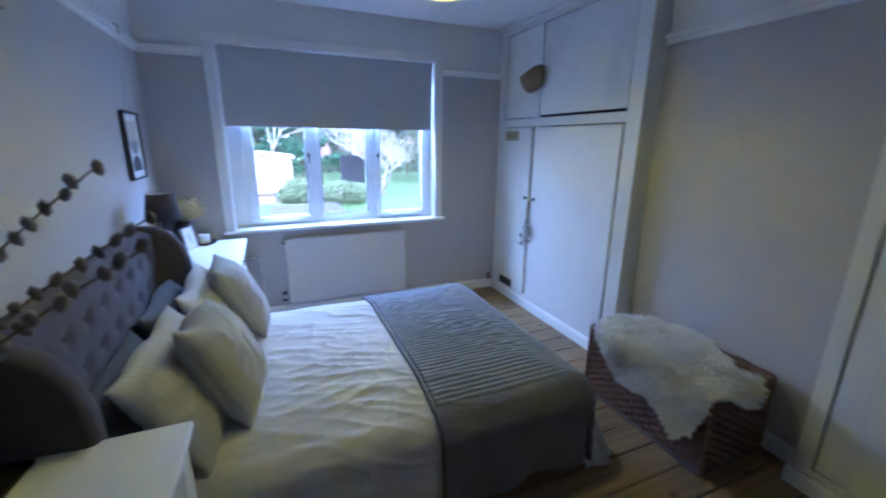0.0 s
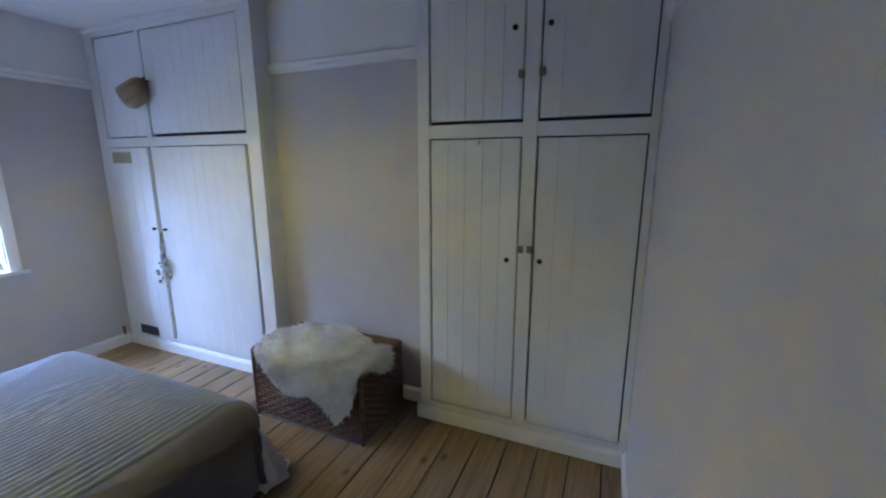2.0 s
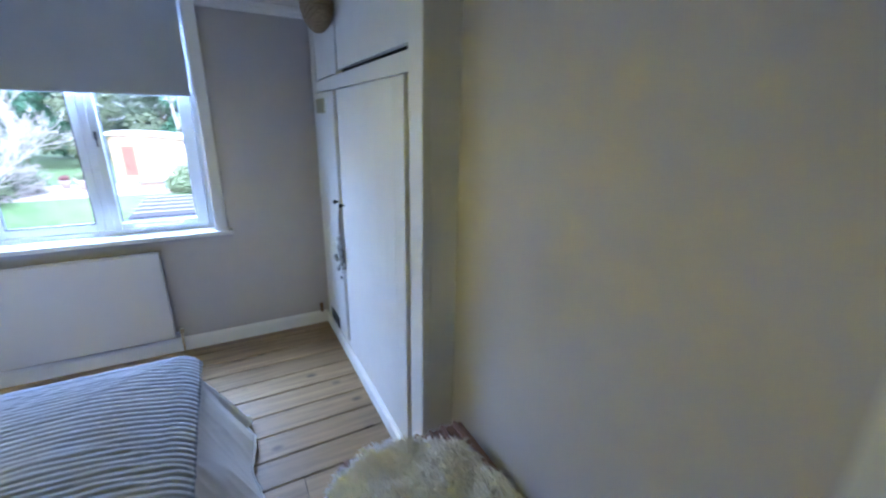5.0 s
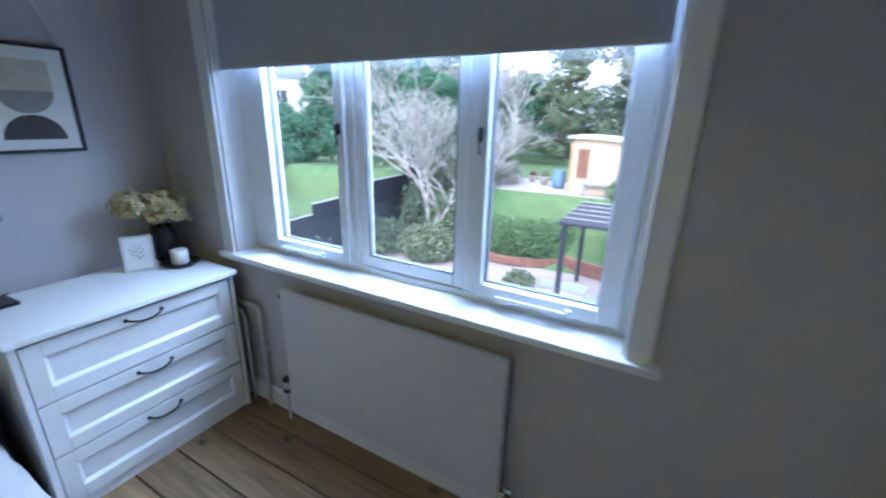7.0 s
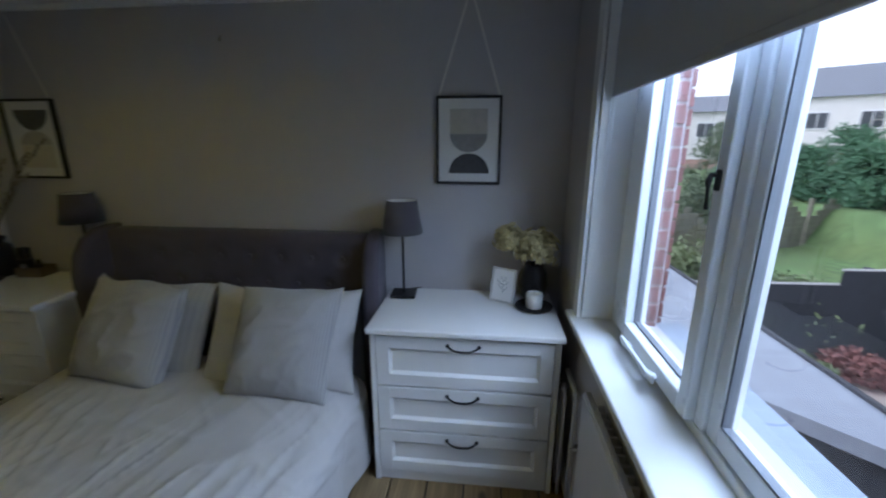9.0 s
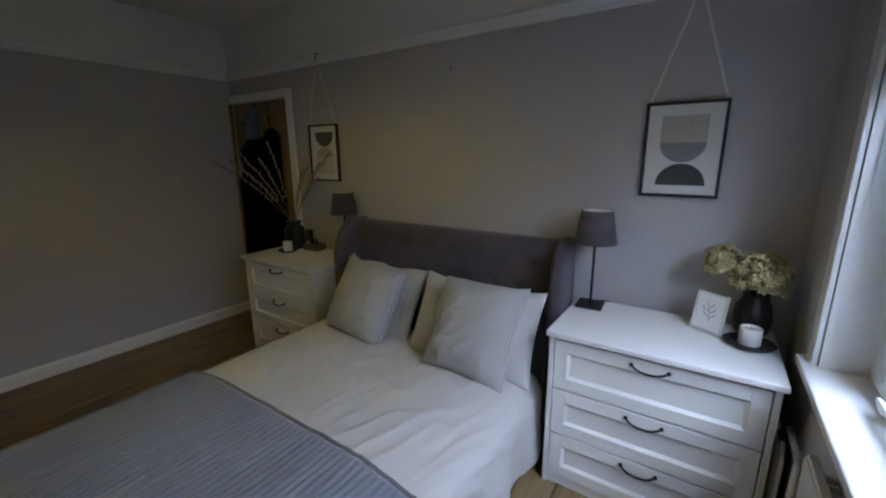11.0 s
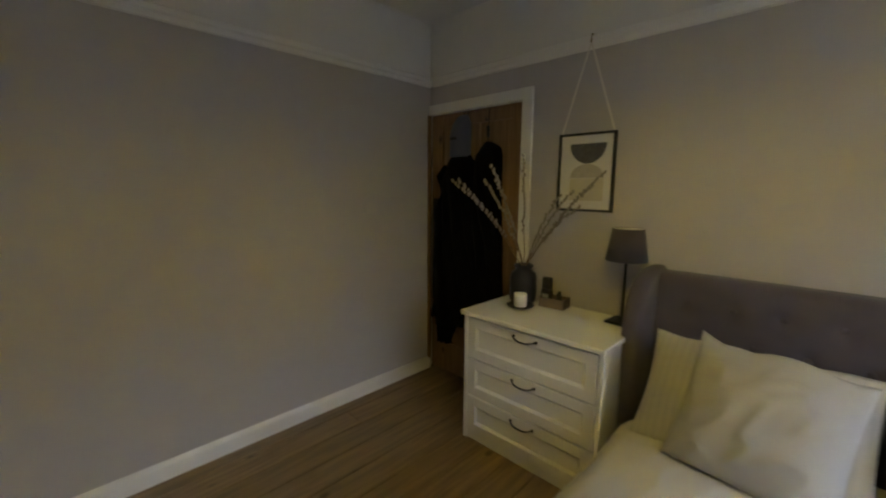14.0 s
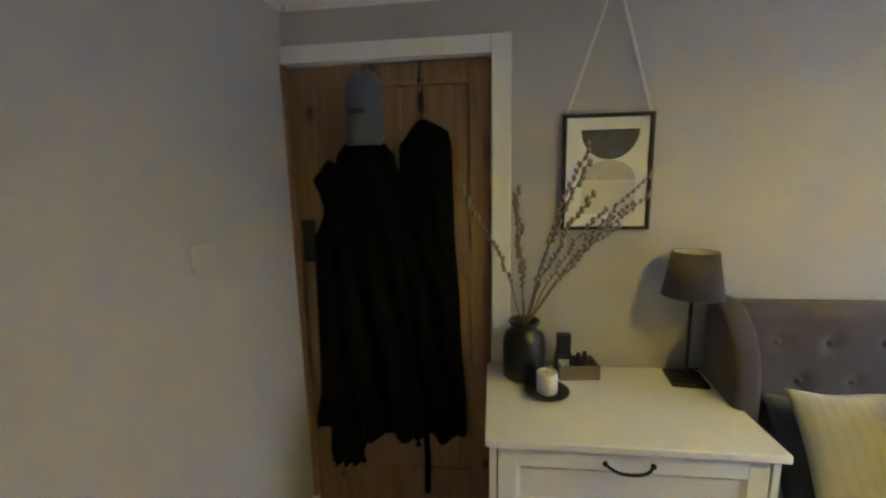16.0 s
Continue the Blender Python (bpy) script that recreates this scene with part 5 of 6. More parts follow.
tube(_bm, [(0.003, 0.004, 0.045), (0.003, 0.0, 0.085), (0.003, -0.012, 0.128)], 0.0012, 4)
for k, (ly, lz, s) in enumerate(((0.018, 0.07, 1), (-0.02, 0.078, -1), (0.020, 0.095, 1), (-0.026, 0.10, -1), (0.010, 0.115, 1))):
    tube(_bm, [(0.003, 0, lz - 0.012), (0.003, ly, lz), (0.003, ly * 1.2, lz + 0.012)], 0.0018, 4)
sk = part("leaf_sketch", _bm, M_INK1, photo, "grey leaf drawing")
sk.matrix_local = lean
leaned("prop", M_MATTBLACK, photo, (-0.012, -0.008, -0.02, 0.02, 0.02, 0.12))

# folded clothes airer stood between chest and wall
airer = thing("clothes_airer", (0, 0, 0), "folded white wire clothes airer beside the chest", "clothes airer")
for k, x in enumerate((0.30, 0.36, 0.43, 0.50)):
    y = 4.092 + 0.008 * (k % 2)
    bm = bmesh.new()
    tube(bm, [(x, y, 0.008), (x, y, 0.50), (x + 0.01, y, 0.53), (x + 0.03, y, 0.545), (x + 0.05, y, 0.53), (x + 0.06, y, 0.50), (x + 0.06, y, 0.008)], 0.0075, 8)
    part("tube_frame", bm, M_RAD if k % 2 else M_CHROME, airer, smooth=True)

# light switch
switch = thing("light_switch", label="white plastic light switch on the wall by the door", category="light switch")
M_SWITCH = mat("aged_switch_plastic", (0.50, 0.475, 0.46), 0.4, var=0.03)
bx("switch_plate", M_SWITCH, switch, 0.520, 0.606, 0.0, 0.009, 1.282, 1.368, 0.003)
bx("rocker", M_SWITCH, switch, 0.553, 0.573, 0.009, 0.014, 1.308, 1.342, 0.002)

# capped pipe end in the north-east corner
stub = thing("pipe_end", label="short brown capped pipe end above the skirting", category="pipe")
_bm = bmesh.new()
lathe(_bm, [(0.011, 0.0), (0.011, 0.05), (0.014, 0.052), (0.014, 0.07), (0.006, 0.076)], 12, (2.965, L - 0.022, 0.098))
part("pipe", _bm, mat("dull_copper", (0.22, 0.11, 0.06), 0.5, 0.7, var=0.2), stub, smooth=True)

# ---- pine door and the clothes on it ----
door_1 = thing("door_1", label="stripped pine panelled door, closed, with clothes hung on it", category="door", kind="structure")
DX = -0.018
dl = thing("door_leaf", label="honey-coloured stripped pine leaf")
dl.parent = door_1
for a in ((0.002, 0.115, 0.01, 1.985), (0.735, 0.818, 0.01, 1.985), (0.115, 0.735, 1.895, 1.985), (0.115, 0.735, 1.13, 1.25), (0.115, 0.735, 0.01, 0.24), (0.385, 0.465, 0.24, 1.13), (0.385, 0.465, 1.25, 1.895)):
    bx("door_rail", M_PINE, dl, DX - 0.035, DX, a[0] + 0.0005, a[1] - 0.0005, a[2] + 0.0005, a[3] - 0.0005, 0.003)
for a in ((0.115, 0.385, 0.24, 1.13), (0.465, 0.735, 0.24, 1.13), (0.115, 0.385, 1.25, 1.895), (0.465, 0.735, 1.25, 1.895)):
    bx("door_panel", M_PINE, dl, DX - 0.024, DX - 0.013, a[0] - 0.004, a[1] + 0.004, a[2] - 0.004, a[3] + 0.004)
bx("architrave", M_TRIM, door_1, 0.001, 0.022, 0.822, 0.896, 0.0, 2.056, 0.005)
bx("architrave", M_TRIM, door_1, 0.001, 0.021, 0.002, 0.822, 1.988, 2.056, 0.005)
bx("door_stop", M_TRIM, door_1, DX - 0.03, -0.001, 0.820, 0.835, 0.0, 1.988)
bx("head_lining", M_TRIM, door_1, DX - 0.03, -0.001, 0.002, 0.820, 1.987, 2.0)
# narrow upright strip in the door's pine colour at the room corner
bx("lining", M_PINE, door_1, 0.001, 0.032, 0.0006, 0.014, 0.0, 1.986, 0.002, "thin pine-coloured strip against the side wall")
bx("handle_plate", M_MATTBLACK, door_1, DX, DX + 0.010, 0.022, 0.080, 1.195, 1.375, 0.004, "black door handle plate")
_bm = bmesh.new()
tube(_bm, [(DX + 0.006, 0.062, 1.29), (DX + 0.04, 0.062, 1.29), (DX + 0.045, 0.075, 1.29), (DX + 0.045, 0.14, 1.285)], 0.011, 8)
part("lever", _bm, M_MATTBLACK, door_1)
hook_rail = thing("hook", (0, 0, 0), "over-door metal coat hooks on the pine door", "coat hook")
for y in (0.325, 0.545):
    _bm = bmesh.new()
    tube(_bm, [(DX - 0.002, y, 1.984), (DX + 0.004, y, 1.965), (DX + 0.006, y, 1.91), (DX + 0.03, y, 1.895), (DX + 0.045, y, 1.915)], 0.0035, 6)
    part("hook_arm", _bm, M_BLACK, hook_rail)

M_COAT = fabric("black_wool", (0.0035, 0.003, 0.0032), weave=300, bump=0.4, var=0.3)
M_DRESS = fabric("black_crepe", (0.003, 0.0028, 0.003), weave=500, bump=0.2, var=0.3)
for _m in (M_COAT, M_DRESS):
    _m.node_tree.nodes["Principled BSDF"].inputs["Sheen Weight"].default_value = 0.0
    _m.node_tree.nodes["Principled BSDF"].inputs["Specular IOR Level"].default_value = 0.08
M_CAP = fabric("slate_blue_felt", (0.105, 0.115, 0.15), weave=300, bump=0.3, var=0.1)


def garment(name, levels, m, label, category, seed, folds=7, nz=60, x0=0.0):
    """Hanging cloth: at each level (z, left, right, depth) a flattened ring with folds that deepen downwards."""
    g = thing(name, (0, 0, 0), label, category)
    bm = bmesh.new()
    zs = [levels[0][0] + (levels[-1][0] - levels[0][0]) * k / nz for k in range(nz + 1)]
    rings = []
    for z in zs:
        for a, b in zip(levels, levels[1:]):
            if b[0] <= z <= a[0] + 1e-9:
                t = (a[0] - z) / (a[0] - b[0])
                t = t * t * (3 - 2 * t)
                yl, yr, dp = (a[i] + (b[i] - a[i]) * t for i in (1, 2, 3))
        low = (levels[0][0] - z) / (levels[0][0] - levels[-1][0])
        ring = []
        for k in range(64):
            an = 2 * math.pi * k / 64
            c, s = math.cos(an), math.sin(an)
            y = (yl + yr) / 2 - (yr - yl) / 2 * c
            f = 0.55 + 0.45 * math.sin(folds * y / (yr - yl + 0.01) * 3.1 + seed + 0.6 * noise.noise((y * 4, z * 1.5, seed)))
            x = DX + 0.008 + dp * (max(0.0, s) ** 0.6) * (1 - low * 0.75 * (1 - f)) if s > 0 else DX + 0.006
            zz = z
            if low > 0.985:
                zz += 0.03 * noise.noise((y * 7, seed, 0))
            ring.append(bm.verts.new((x, y, zz)))
        rings.append(ring)
    for r0, r1 in zip(rings, rings[1:]):
        for k in range(64):
            bm.faces.new((r0[k], r0[(k + 1) % 64], r1[(k + 1) % 64], r1[k]))
    bm.faces.new(rings[0])
    bm.faces.new(rings[-1][::-1])
    part("cloth", bm, m, g, smooth=True)
    return g


coat = garment("coat", [(1.70, 0.25, 0.39, 0.05), (1.62, 0.20, 0.44, 0.08), (1.50, 0.16, 0.47, 0.10), (1.20, 0.135, 0.50, 0.11), (0.80, 0.085, 0.52, 0.12), (0.43, 0.035, 0.53, 0.12)],
               M_COAT, "long black wool coat hanging on the door", "coat", 1.0)
_bm = bmesh.new()
tube(_bm, [(0.01, 0.20, 1.60), (0.02, 0.155, 1.53), (0.03, 0.145, 1.30), (0.03, 0.135, 0.95), (0.03, 0.125, 0.62)], [0.04, 0.052, 0.05, 0.047, 0.05], 14)
part("sleeve", _bm, M_COAT, coat, smooth=True)
garment("cardigan", [(0.60, 0.10, 0.30, 0.05), (0.45, 0.095, 0.29, 0.06), (0.255, 0.09, 0.225, 0.06)], M_COAT, "black garment hem showing under the coat", "clothing", 2.2)
dress = garment("dress", [(1.76, 0.535, 0.575, 0.03), (1.72, 0.50, 0.655, 0.06), (1.66, 0.46, 0.668, 0.08), (1.36, 0.44, 0.672, 0.08), (1.0, 0.42, 0.690, 0.09), (0.44, 0.40, 0.715, 0.10)],
                M_DRESS, "long black dress on a hanger hooked over the door", "dress", 4.0, 6)
_bm = bmesh.new()
tube(_bm, [(0.0, 0.545, 1.92), (0.005, 0.560, 1.905), (0.005, 0.557, 1.875), (0.0, 0.55, 1.85), (0.0, 0.552, 1.75)], 0.003, 6)
part("hanger_hook", _bm, M_BLACK, dress)
_bm = bmesh.new()
tube(_bm, [(0.0, 0.551, 1.86), (0.0, 0.551, 1.79)], [0.013, 0.010], 8)
part("hanger_neck", _bm, M_MATTBLACK, dress)
for y, z0, z1 in ((0.535, 0.47, 0.15), (0.245, 0.46, 0.28), (0.50, 0.47, 0.38)):
    _bm = bmesh.new()
    tube(_bm, [(0.02, y, z0 + 0.05), (0.022, y + 0.006, (z0 + z1) / 2), (0.02, y, z1)], 0.014, 8)
    part("belt", _bm, M_DRESS, dress, "black trailing belt end")
cap = thing("cap", (0, 0, 0), "slate grey-blue soft cap hung over the coat", "cap")
_bm = bmesh.new()
rings = []
for k in range(14):
    s = k / 13
    z = 1.955 - 0.285 * s
    hw = 0.074 * math.sin(min(1.0, s * 2.4 + 0.30) * math.pi / 2) * (1 - 0.05 * s)
    rings.append([_bm.verts.new((DX + 0.01 + (0.11 * math.sin(min(1, s * 1.6 + .1) * math.pi / 2)) * max(0, math.sin(a)) ** 0.7, 0.327 - hw * math.cos(a), z + 0.006 * noise.noise((a, s * 3, 0)))) for a in [2 * math.pi * i / 28 for i in range(28)]])
for r0, r1 in zip(rings, rings[1:]):
    for k in range(28):
        _bm.faces.new((r0[k], r0[(k + 1) % 28], r1[(k + 1) % 28], r1[k]))
_bm.faces.new(rings[0])
_bm.faces.new(rings[-1][::-1])
part("crown", _bm, M_CAP, cap, smooth=True)
_bm = bmesh.new()
bmesh.ops.create_uvsphere(_bm, u_segments=14, v_segments=8, radius=1, matrix=Matrix.Translation((0.097, 0.324, 1.79)) @ Matrix.Diagonal((0.007, 0.034, 0.013, 1)))
part("emblem", _bm, M_MATTBLACK, cap, "dark sewn patch", True)

# ---- garden ----
def ground_z(x, y):
    """Patio by the house, a bank, then a higher terrace."""
    t = min(1.0, max(0.0, (y - 12.8) / 1.5))
    z = -2.15 + 1.70 * t * t * (3 - 2 * t)
    l = min(1.0, max(0.0, (-5.2 - x) / 1.5))
    return z + 0.75 * l * (1 - t * 0.8) + 0.04 * noise.noise((x * 0.4, y * 0.4, 0))


M_LAWN = mat("lawn_grass", (0.11, 0.19, 0.07), 0.95, var=0.3, scale=4, second=(0.13, 0.17, 0.06), second_scale=0.5, bump=0.6, bump_scale=30)
M_GRAVEL = mat("pinkish_gravel", (0.42, 0.36, 0.32), 0.95, var=0.25, scale=25, bump=0.8, bump_scale=60, second=(0.36, 0.31, 0.27))
M_PAVE = mat("pale_paving", (0.48, 0.44, 0.40), 0.9, var=0.12, scale=6, bump=0.2)
M_SOIL = mat("dark_soil", (0.06, 0.045, 0.03), 0.95, var=0.3, scale=12, bump=0.5)
M_LEAF = mat("evergreen_leaf", (0.105, 0.15, 0.085), 0.7, var=0.4, scale=3)
M_LEAF2 = mat("grey_green_leaf", (0.15, 0.19, 0.10), 0.7, var=0.35, scale=3)
M_LEAF3 = mat("conifer_leaf", (0.07, 0.17, 0.09), 0.75, var=0.35, scale=3)
M_BARK = mat("pale_lichen_bark", (0.38, 0.36, 0.31), 0.9, var=0.3, scale=8, bump=0.6, bump_scale=30)
M_TWIG = mat("pale_twigs", (0.42, 0.405, 0.36), 0.9, var=0.2, scale=8)
M_FENCE = mat("black_painted_fence", (0.03, 0.035, 0.045), 0.7, var=0.2, scale=10, bump=0.2)
M_OLDFENCE = mat("weathered_fence", (0.19, 0.185, 0.145), 0.85, var=0.25, scale=8, bump=0.3)
M_SHED = mat("cream_painted_timber", (0.64, 0.49, 0.32), 0.7, var=0.06, scale=6, stretch=(1, 1, 8))
M_SHEDROOF = mat("pale_roof_edge", (0.6, 0.58, 0.55), 0.7, var=0.08)
M_FELT = mat("grey_roof_felt", (0.25, 0.29, 0.345), 0.6, var=0.12, scale=5, bump=0.3, bump_scale=90)
M_RENDER = mat("white_render", (0.72, 0.71, 0.69), 0.9, var=0.06, scale=3)
M_SLATE = mat("blue_slate", (0.17, 0.19, 0.22), 0.6, var=0.15, scale=8, stretch=(1, 1, 4))
M_REDLEAF = mat("reddish_leaf", (0.22, 0.10, 0.09), 0.75, var=0.35, scale=5)
# red brick paled so that the haze of distance sits in its colour
M_HAZEBRICK = mat("hazed_brick", (0.42, 0.27, 0.23), 0.9, var=0.12, scale=4)
M_CAP = mat("pale_fence_capping", (0.42, 0.43, 0.43), 0.8, var=0.15, scale=6)
M_EDGEBRICK = mat("weathered_brick", (0.30, 0.15, 0.10), 0.9, var=0.3, scale=20, bump=0.5, bump_scale=80, rand=0.25)
M_BOX = mat("clipped_box_leaf", (0.11, 0.19, 0.07), 0.75, var=0.35, scale=5)
M_PALELEAF = mat("pale_variegated_leaf", (0.18, 0.24, 0.12), 0.75, var=0.35, scale=5)
M_SLAB = mat("wet_blue_grey_slab", (0.40, 0.44, 0.47), 0.4, var=0.18, scale=5, bump=0.2, second=(0.33, 0.35, 0.37), second_scale=1.5, rand=0.15)
M_DARKGLASS = mat("dark_window_glass", (0.05, 0.06, 0.07), 0.1, var=0.1)

bm = bmesh.new()
gx = [-60, -40, -28, -20] + [-14 + 0.35 * i for i in range(71)] + [12, 16, 22, 30, 45, 60]
gy = [-60, -30, -12, -4, 0, 4.5] + [5.0 + 0.3 * i for i in range(66)] + [26, 30, 36, 45, 60, 90]
gv = [[bm.verts.new((x, y, ground_z(x, y))) for x in gx] for y in gy]
for j in range(len(gy) - 1):
    for i in range(len(gx) - 1):
        f = bm.faces.new((gv[j][i], gv[j][i + 1], gv[j + 1][i + 1], gv[j + 1][i]))
        cx, cy = (gx[i] + gx[i + 1]) / 2, (gy[j] + gy[j + 1]) / 2
        f.material_index = 1 if (-5.0 < cx < 3.4 and cy < 12.9 and math.hypot(cx + 1.15, cy - 15.2) > 2.4 and math.hypot(cx - 1.7, cy - 15.4) > 2.6) else (2 if -4.5 < cx < 3.5 and 14.15 < cy < 17.0 else 3 if -5.0 < cx < -2.4 and cy < 17.0 else 0)
ground = part("ground", bm, [M_LAWN, M_GRAVEL, M_PAVE, M_SOIL], None, smooth=True)
tagged(ground, "garden of gravel patio, lawn bank and paved terrace", "ground", kind="structure")


def leaves(parent, name, blobs, count, size, m, seed, label=""):
    """Many small leaf blades scattered through overlapping clumps (x, y, z, rx, ry, rz)."""
    r = random.Random(seed)
    verts, faces = [], []
    for bx_, by_, bz_, rx, ry, rz in blobs:
        for _ in range(count // len(blobs)):
            d = Vector((r.gauss(0, 1), r.gauss(0, 1), r.gauss(0, 1))).normalized()
            k = r.uniform(0.55, 1.08)
            c = Vector((bx_ + d.x * rx * k, by_ + d.y * ry * k, bz_ + d.z * rz * k))
            a = Vector((r.gauss(0, 1), r.gauss(0, 1), r.gauss(0, 1))).normalized()
            b = a.orthogonal().normalized()
            s = size * r.uniform(0.6, 1.4)
            n = len(verts)
            verts += [c - a * s, c + b * s * 0.45 + a.cross(b) * s * 0.15, c + a * s, c - b * s * 0.45 + a.cross(b) * s * 0.15]
            faces += [(n, n + 1, n + 2), (n, n + 2, n + 3)]
    me = bpy.data.meshes.new(name)
    me.from_pydata(verts, [], faces)
    me.materials.append(m)
    ob = new(name, me)
    ob.parent = parent
    if label:
        ob["label"] = label
    return ob


def bare_tree(name, x, y, h, label, seed, depth=6, spread=0.62, r0=0.16, lean=(0.1, 0, 1), stem=0.27, limbs=3, reach=0.0, fine=0.010):
    t = thing(name, (x, y, ground_z(x, y) - 0.05), label, "tree")
    r = random.Random(seed)
    bm_t, bm_l = bmesh.new(), bmesh.new()
    twv, twf = [], []

    def grow(p, d, ln, rad, lv):
        pts = [p]
        q, dd = p.copy(), d.copy()
        for _ in range(3):
            dd = (dd + Vector((r.uniform(-1, 1), r.uniform(-1, 1), r.uniform(-0.3, 0.7))) * 0.16).normalized()
            q = q + dd * ln / 3
            pts.append(q.copy())
        if lv >= 3:
            for a, b in zip(pts, pts[1:]):
                s = (b - a).orthogonal().normalized() * max(rad, fine)
                u = (b - a).cross(s).normalized() * max(rad, fine)
                n = len(twv)
                twv.extend([a + s, a - s * 0.5 + u, a - s * 0.5 - u, b + s * 0.7, b - s * 0.35 + u * 0.7, b - s * 0.35 - u * 0.7])
                twf.extend([(n, n + 1, n + 4, n + 3), (n + 1, n + 2, n + 5, n + 4), (n + 2, n, n + 3, n + 5)])
        else:
            tube(bm_t if lv == 0 else bm_l, pts, [rad * (1 - 0.12 * i) for i in range(4)], 8)
        if lv >= depth:
            return
        for k in range(limbs if lv == 0 else 3 if lv < 2 else r.choice((2, 3, 3, 4))):
            if lv == 0 and reach:
                a = 2 * math.pi * (k + r.uniform(-0.25, 0.25)) / limbs
                up = r.uniform(0.5, 1.3)
                grow(pts[(1, 2, 3, 3)[k % 4]], Vector((math.cos(a), math.sin(a), up)).normalized(), reach * r.uniform(0.8, 1.15), rad * 0.62, 1)
                continue
            nd = (dd + Vector((r.uniform(-1, 1), r.uniform(-1, 1), r.uniform(-0.45, 0.75))) * spread * 1.25).normalized()
            grow(pts[r.choice((2, 3, 3))], nd, ln * r.uniform(0.6, 0.85), rad * 0.60, lv + 1)

    grow(Vector((0, 0, 0)), Vector(lean).normalized(), h * stem, r0, 0)
    part("trunk", bm_t, M_BARK, t, smooth=True)
    part("limbs", bm_l, M_BARK, t, smooth=True)
    me = bpy.data.meshes.new("crown")
    me.from_pydata(twv, [], twf)
    me.materials.append(M_TWIG)
    c = new("crown", me)
    c.parent = t
    return t


bare_tree("tree", -3.75, 12.7, 6.2, "bare pale-barked spreading fruit tree in the bed", 5, 7, 0.80, 0.095, (0.45, 0, 1), 0.20, 5, 1.5, 0.006)
bare_tree("tree", -3.2, 18.2, 5.4, "bare pale-twigged tree behind the lawn", 8, 6, 0.7, 0.11)
bare_tree("tree", 7.5, 15.0, 5.0, "bare twiggy tree by the side boundary", 12, 6, 0.7, 0.12)


def shrub(name, x, y, blobs, count, size, m, label, cat, seed):
    t = thing(name, (x, y, ground_z(x, y)), label, cat)
    b = bmesh.new()
    for k in range(5):
        a = k * 1.26
        tube(b, [(0, 0, -0.05), (0.25 * blobs[0][3] * math.cos(a), 0.25 * blobs[0][4] * math.sin(a), blobs[0][2])], 0.02, 5)
    part("stems", b, M_STEM, t)
    leaves(t, "foliage", blobs, count, size, m, seed)
    return t


shrub("bush", -3.1, 11.9, [(0, 0, 0.45, 0.75, 0.7, 0.5), (0.3, 0.1, 0.3, 0.5, 0.5, 0.35), (0, 0, 0.3, 0.6, 0.6, 0.4)], 5600, 0.05, M_LEAF2, "low rounded grey-green bush in the gravel", "bush", 21)
shrub("bush", -0.2, 11.1, [(0, 0, 0.25, 0.35, 0.35, 0.25)], 700, 0.05, M_LEAF2, "small light green bush on the gravel", "bush", 22)
shrub("shrub", -5.6, 8.2, [(0, 0, 0.9, 0.7, 0.7, 0.5), (0.4, -0.3, 0.7, 0.5, 0.5, 0.4)], 1400, 0.11, M_LEAF2, "broad-leaved pale green shrub behind the roof", "shrub", 24)

def clumped(r, s, hh):
    """Uneven crown: many small clumps inside an irregular tapering outline."""
    out = []
    for _ in range(46):
        u = r.random()
        z = hh * (0.12 + 0.88 * u)
        w = s * (1.0 - 0.75 * u ** 1.6) * r.uniform(0.35, 1.05)
        a = r.uniform(0, 6.3)
        q = r.uniform(0.26, 0.56)
        out.append((w * math.cos(a), w * 0.8 * math.sin(a), z, q * 1.2, q * 1.1, q * 0.8))
    return out


for k, (hx, hy, s, hh) in enumerate(((-6.8, 21, 2.3, 4.6), (-4.4, 23, 2.0, 4.0), (-2.2, 22.5, 2.0, 5.0), (0.2, 24.5, 2.0, 4.4), (2.4, 23, 2.2, 5.0), (7.5, 21, 2.2, 4.6),
                                     (-11, 23, 2.4, 4.0), (10.5, 19, 2.0, 3.8), (-9.0, 19.5, 2.0, 3.2))):
    shrub("evergreen_tree", hx, hy, clumped(random.Random(60 + k), s, hh), 8200, 0.085,
          (M_LEAF, M_LEAF3, M_LEAF2)[k % 3], "tall dense evergreen tree along the back boundary", "tree", 40 + k)["group"] = "back boundary trees"
bare_tree("tree", 0.9, 20.5, 5.6, "bare twiggy tree behind the cream shed", 17, 6, 0.7, 0.10)
bare_tree("tree", 4.7, 15.4, 4.4, "pale bare twiggy bush tree beside the dark fence panel", 27, 6, 0.85, 0.09, (0.1, 0, 1), 0.14, 5, 1.0, 0.007)
bare_tree("tree", 4.2, 18.8, 5.0, "bare twiggy tree beyond the terrace", 19, 6, 0.7, 0.10)
bare_tree("tree", -6.6, 17.6, 5.2, "bare pale-twigged tree behind the black fence", 23, 6, 0.75, 0.10)

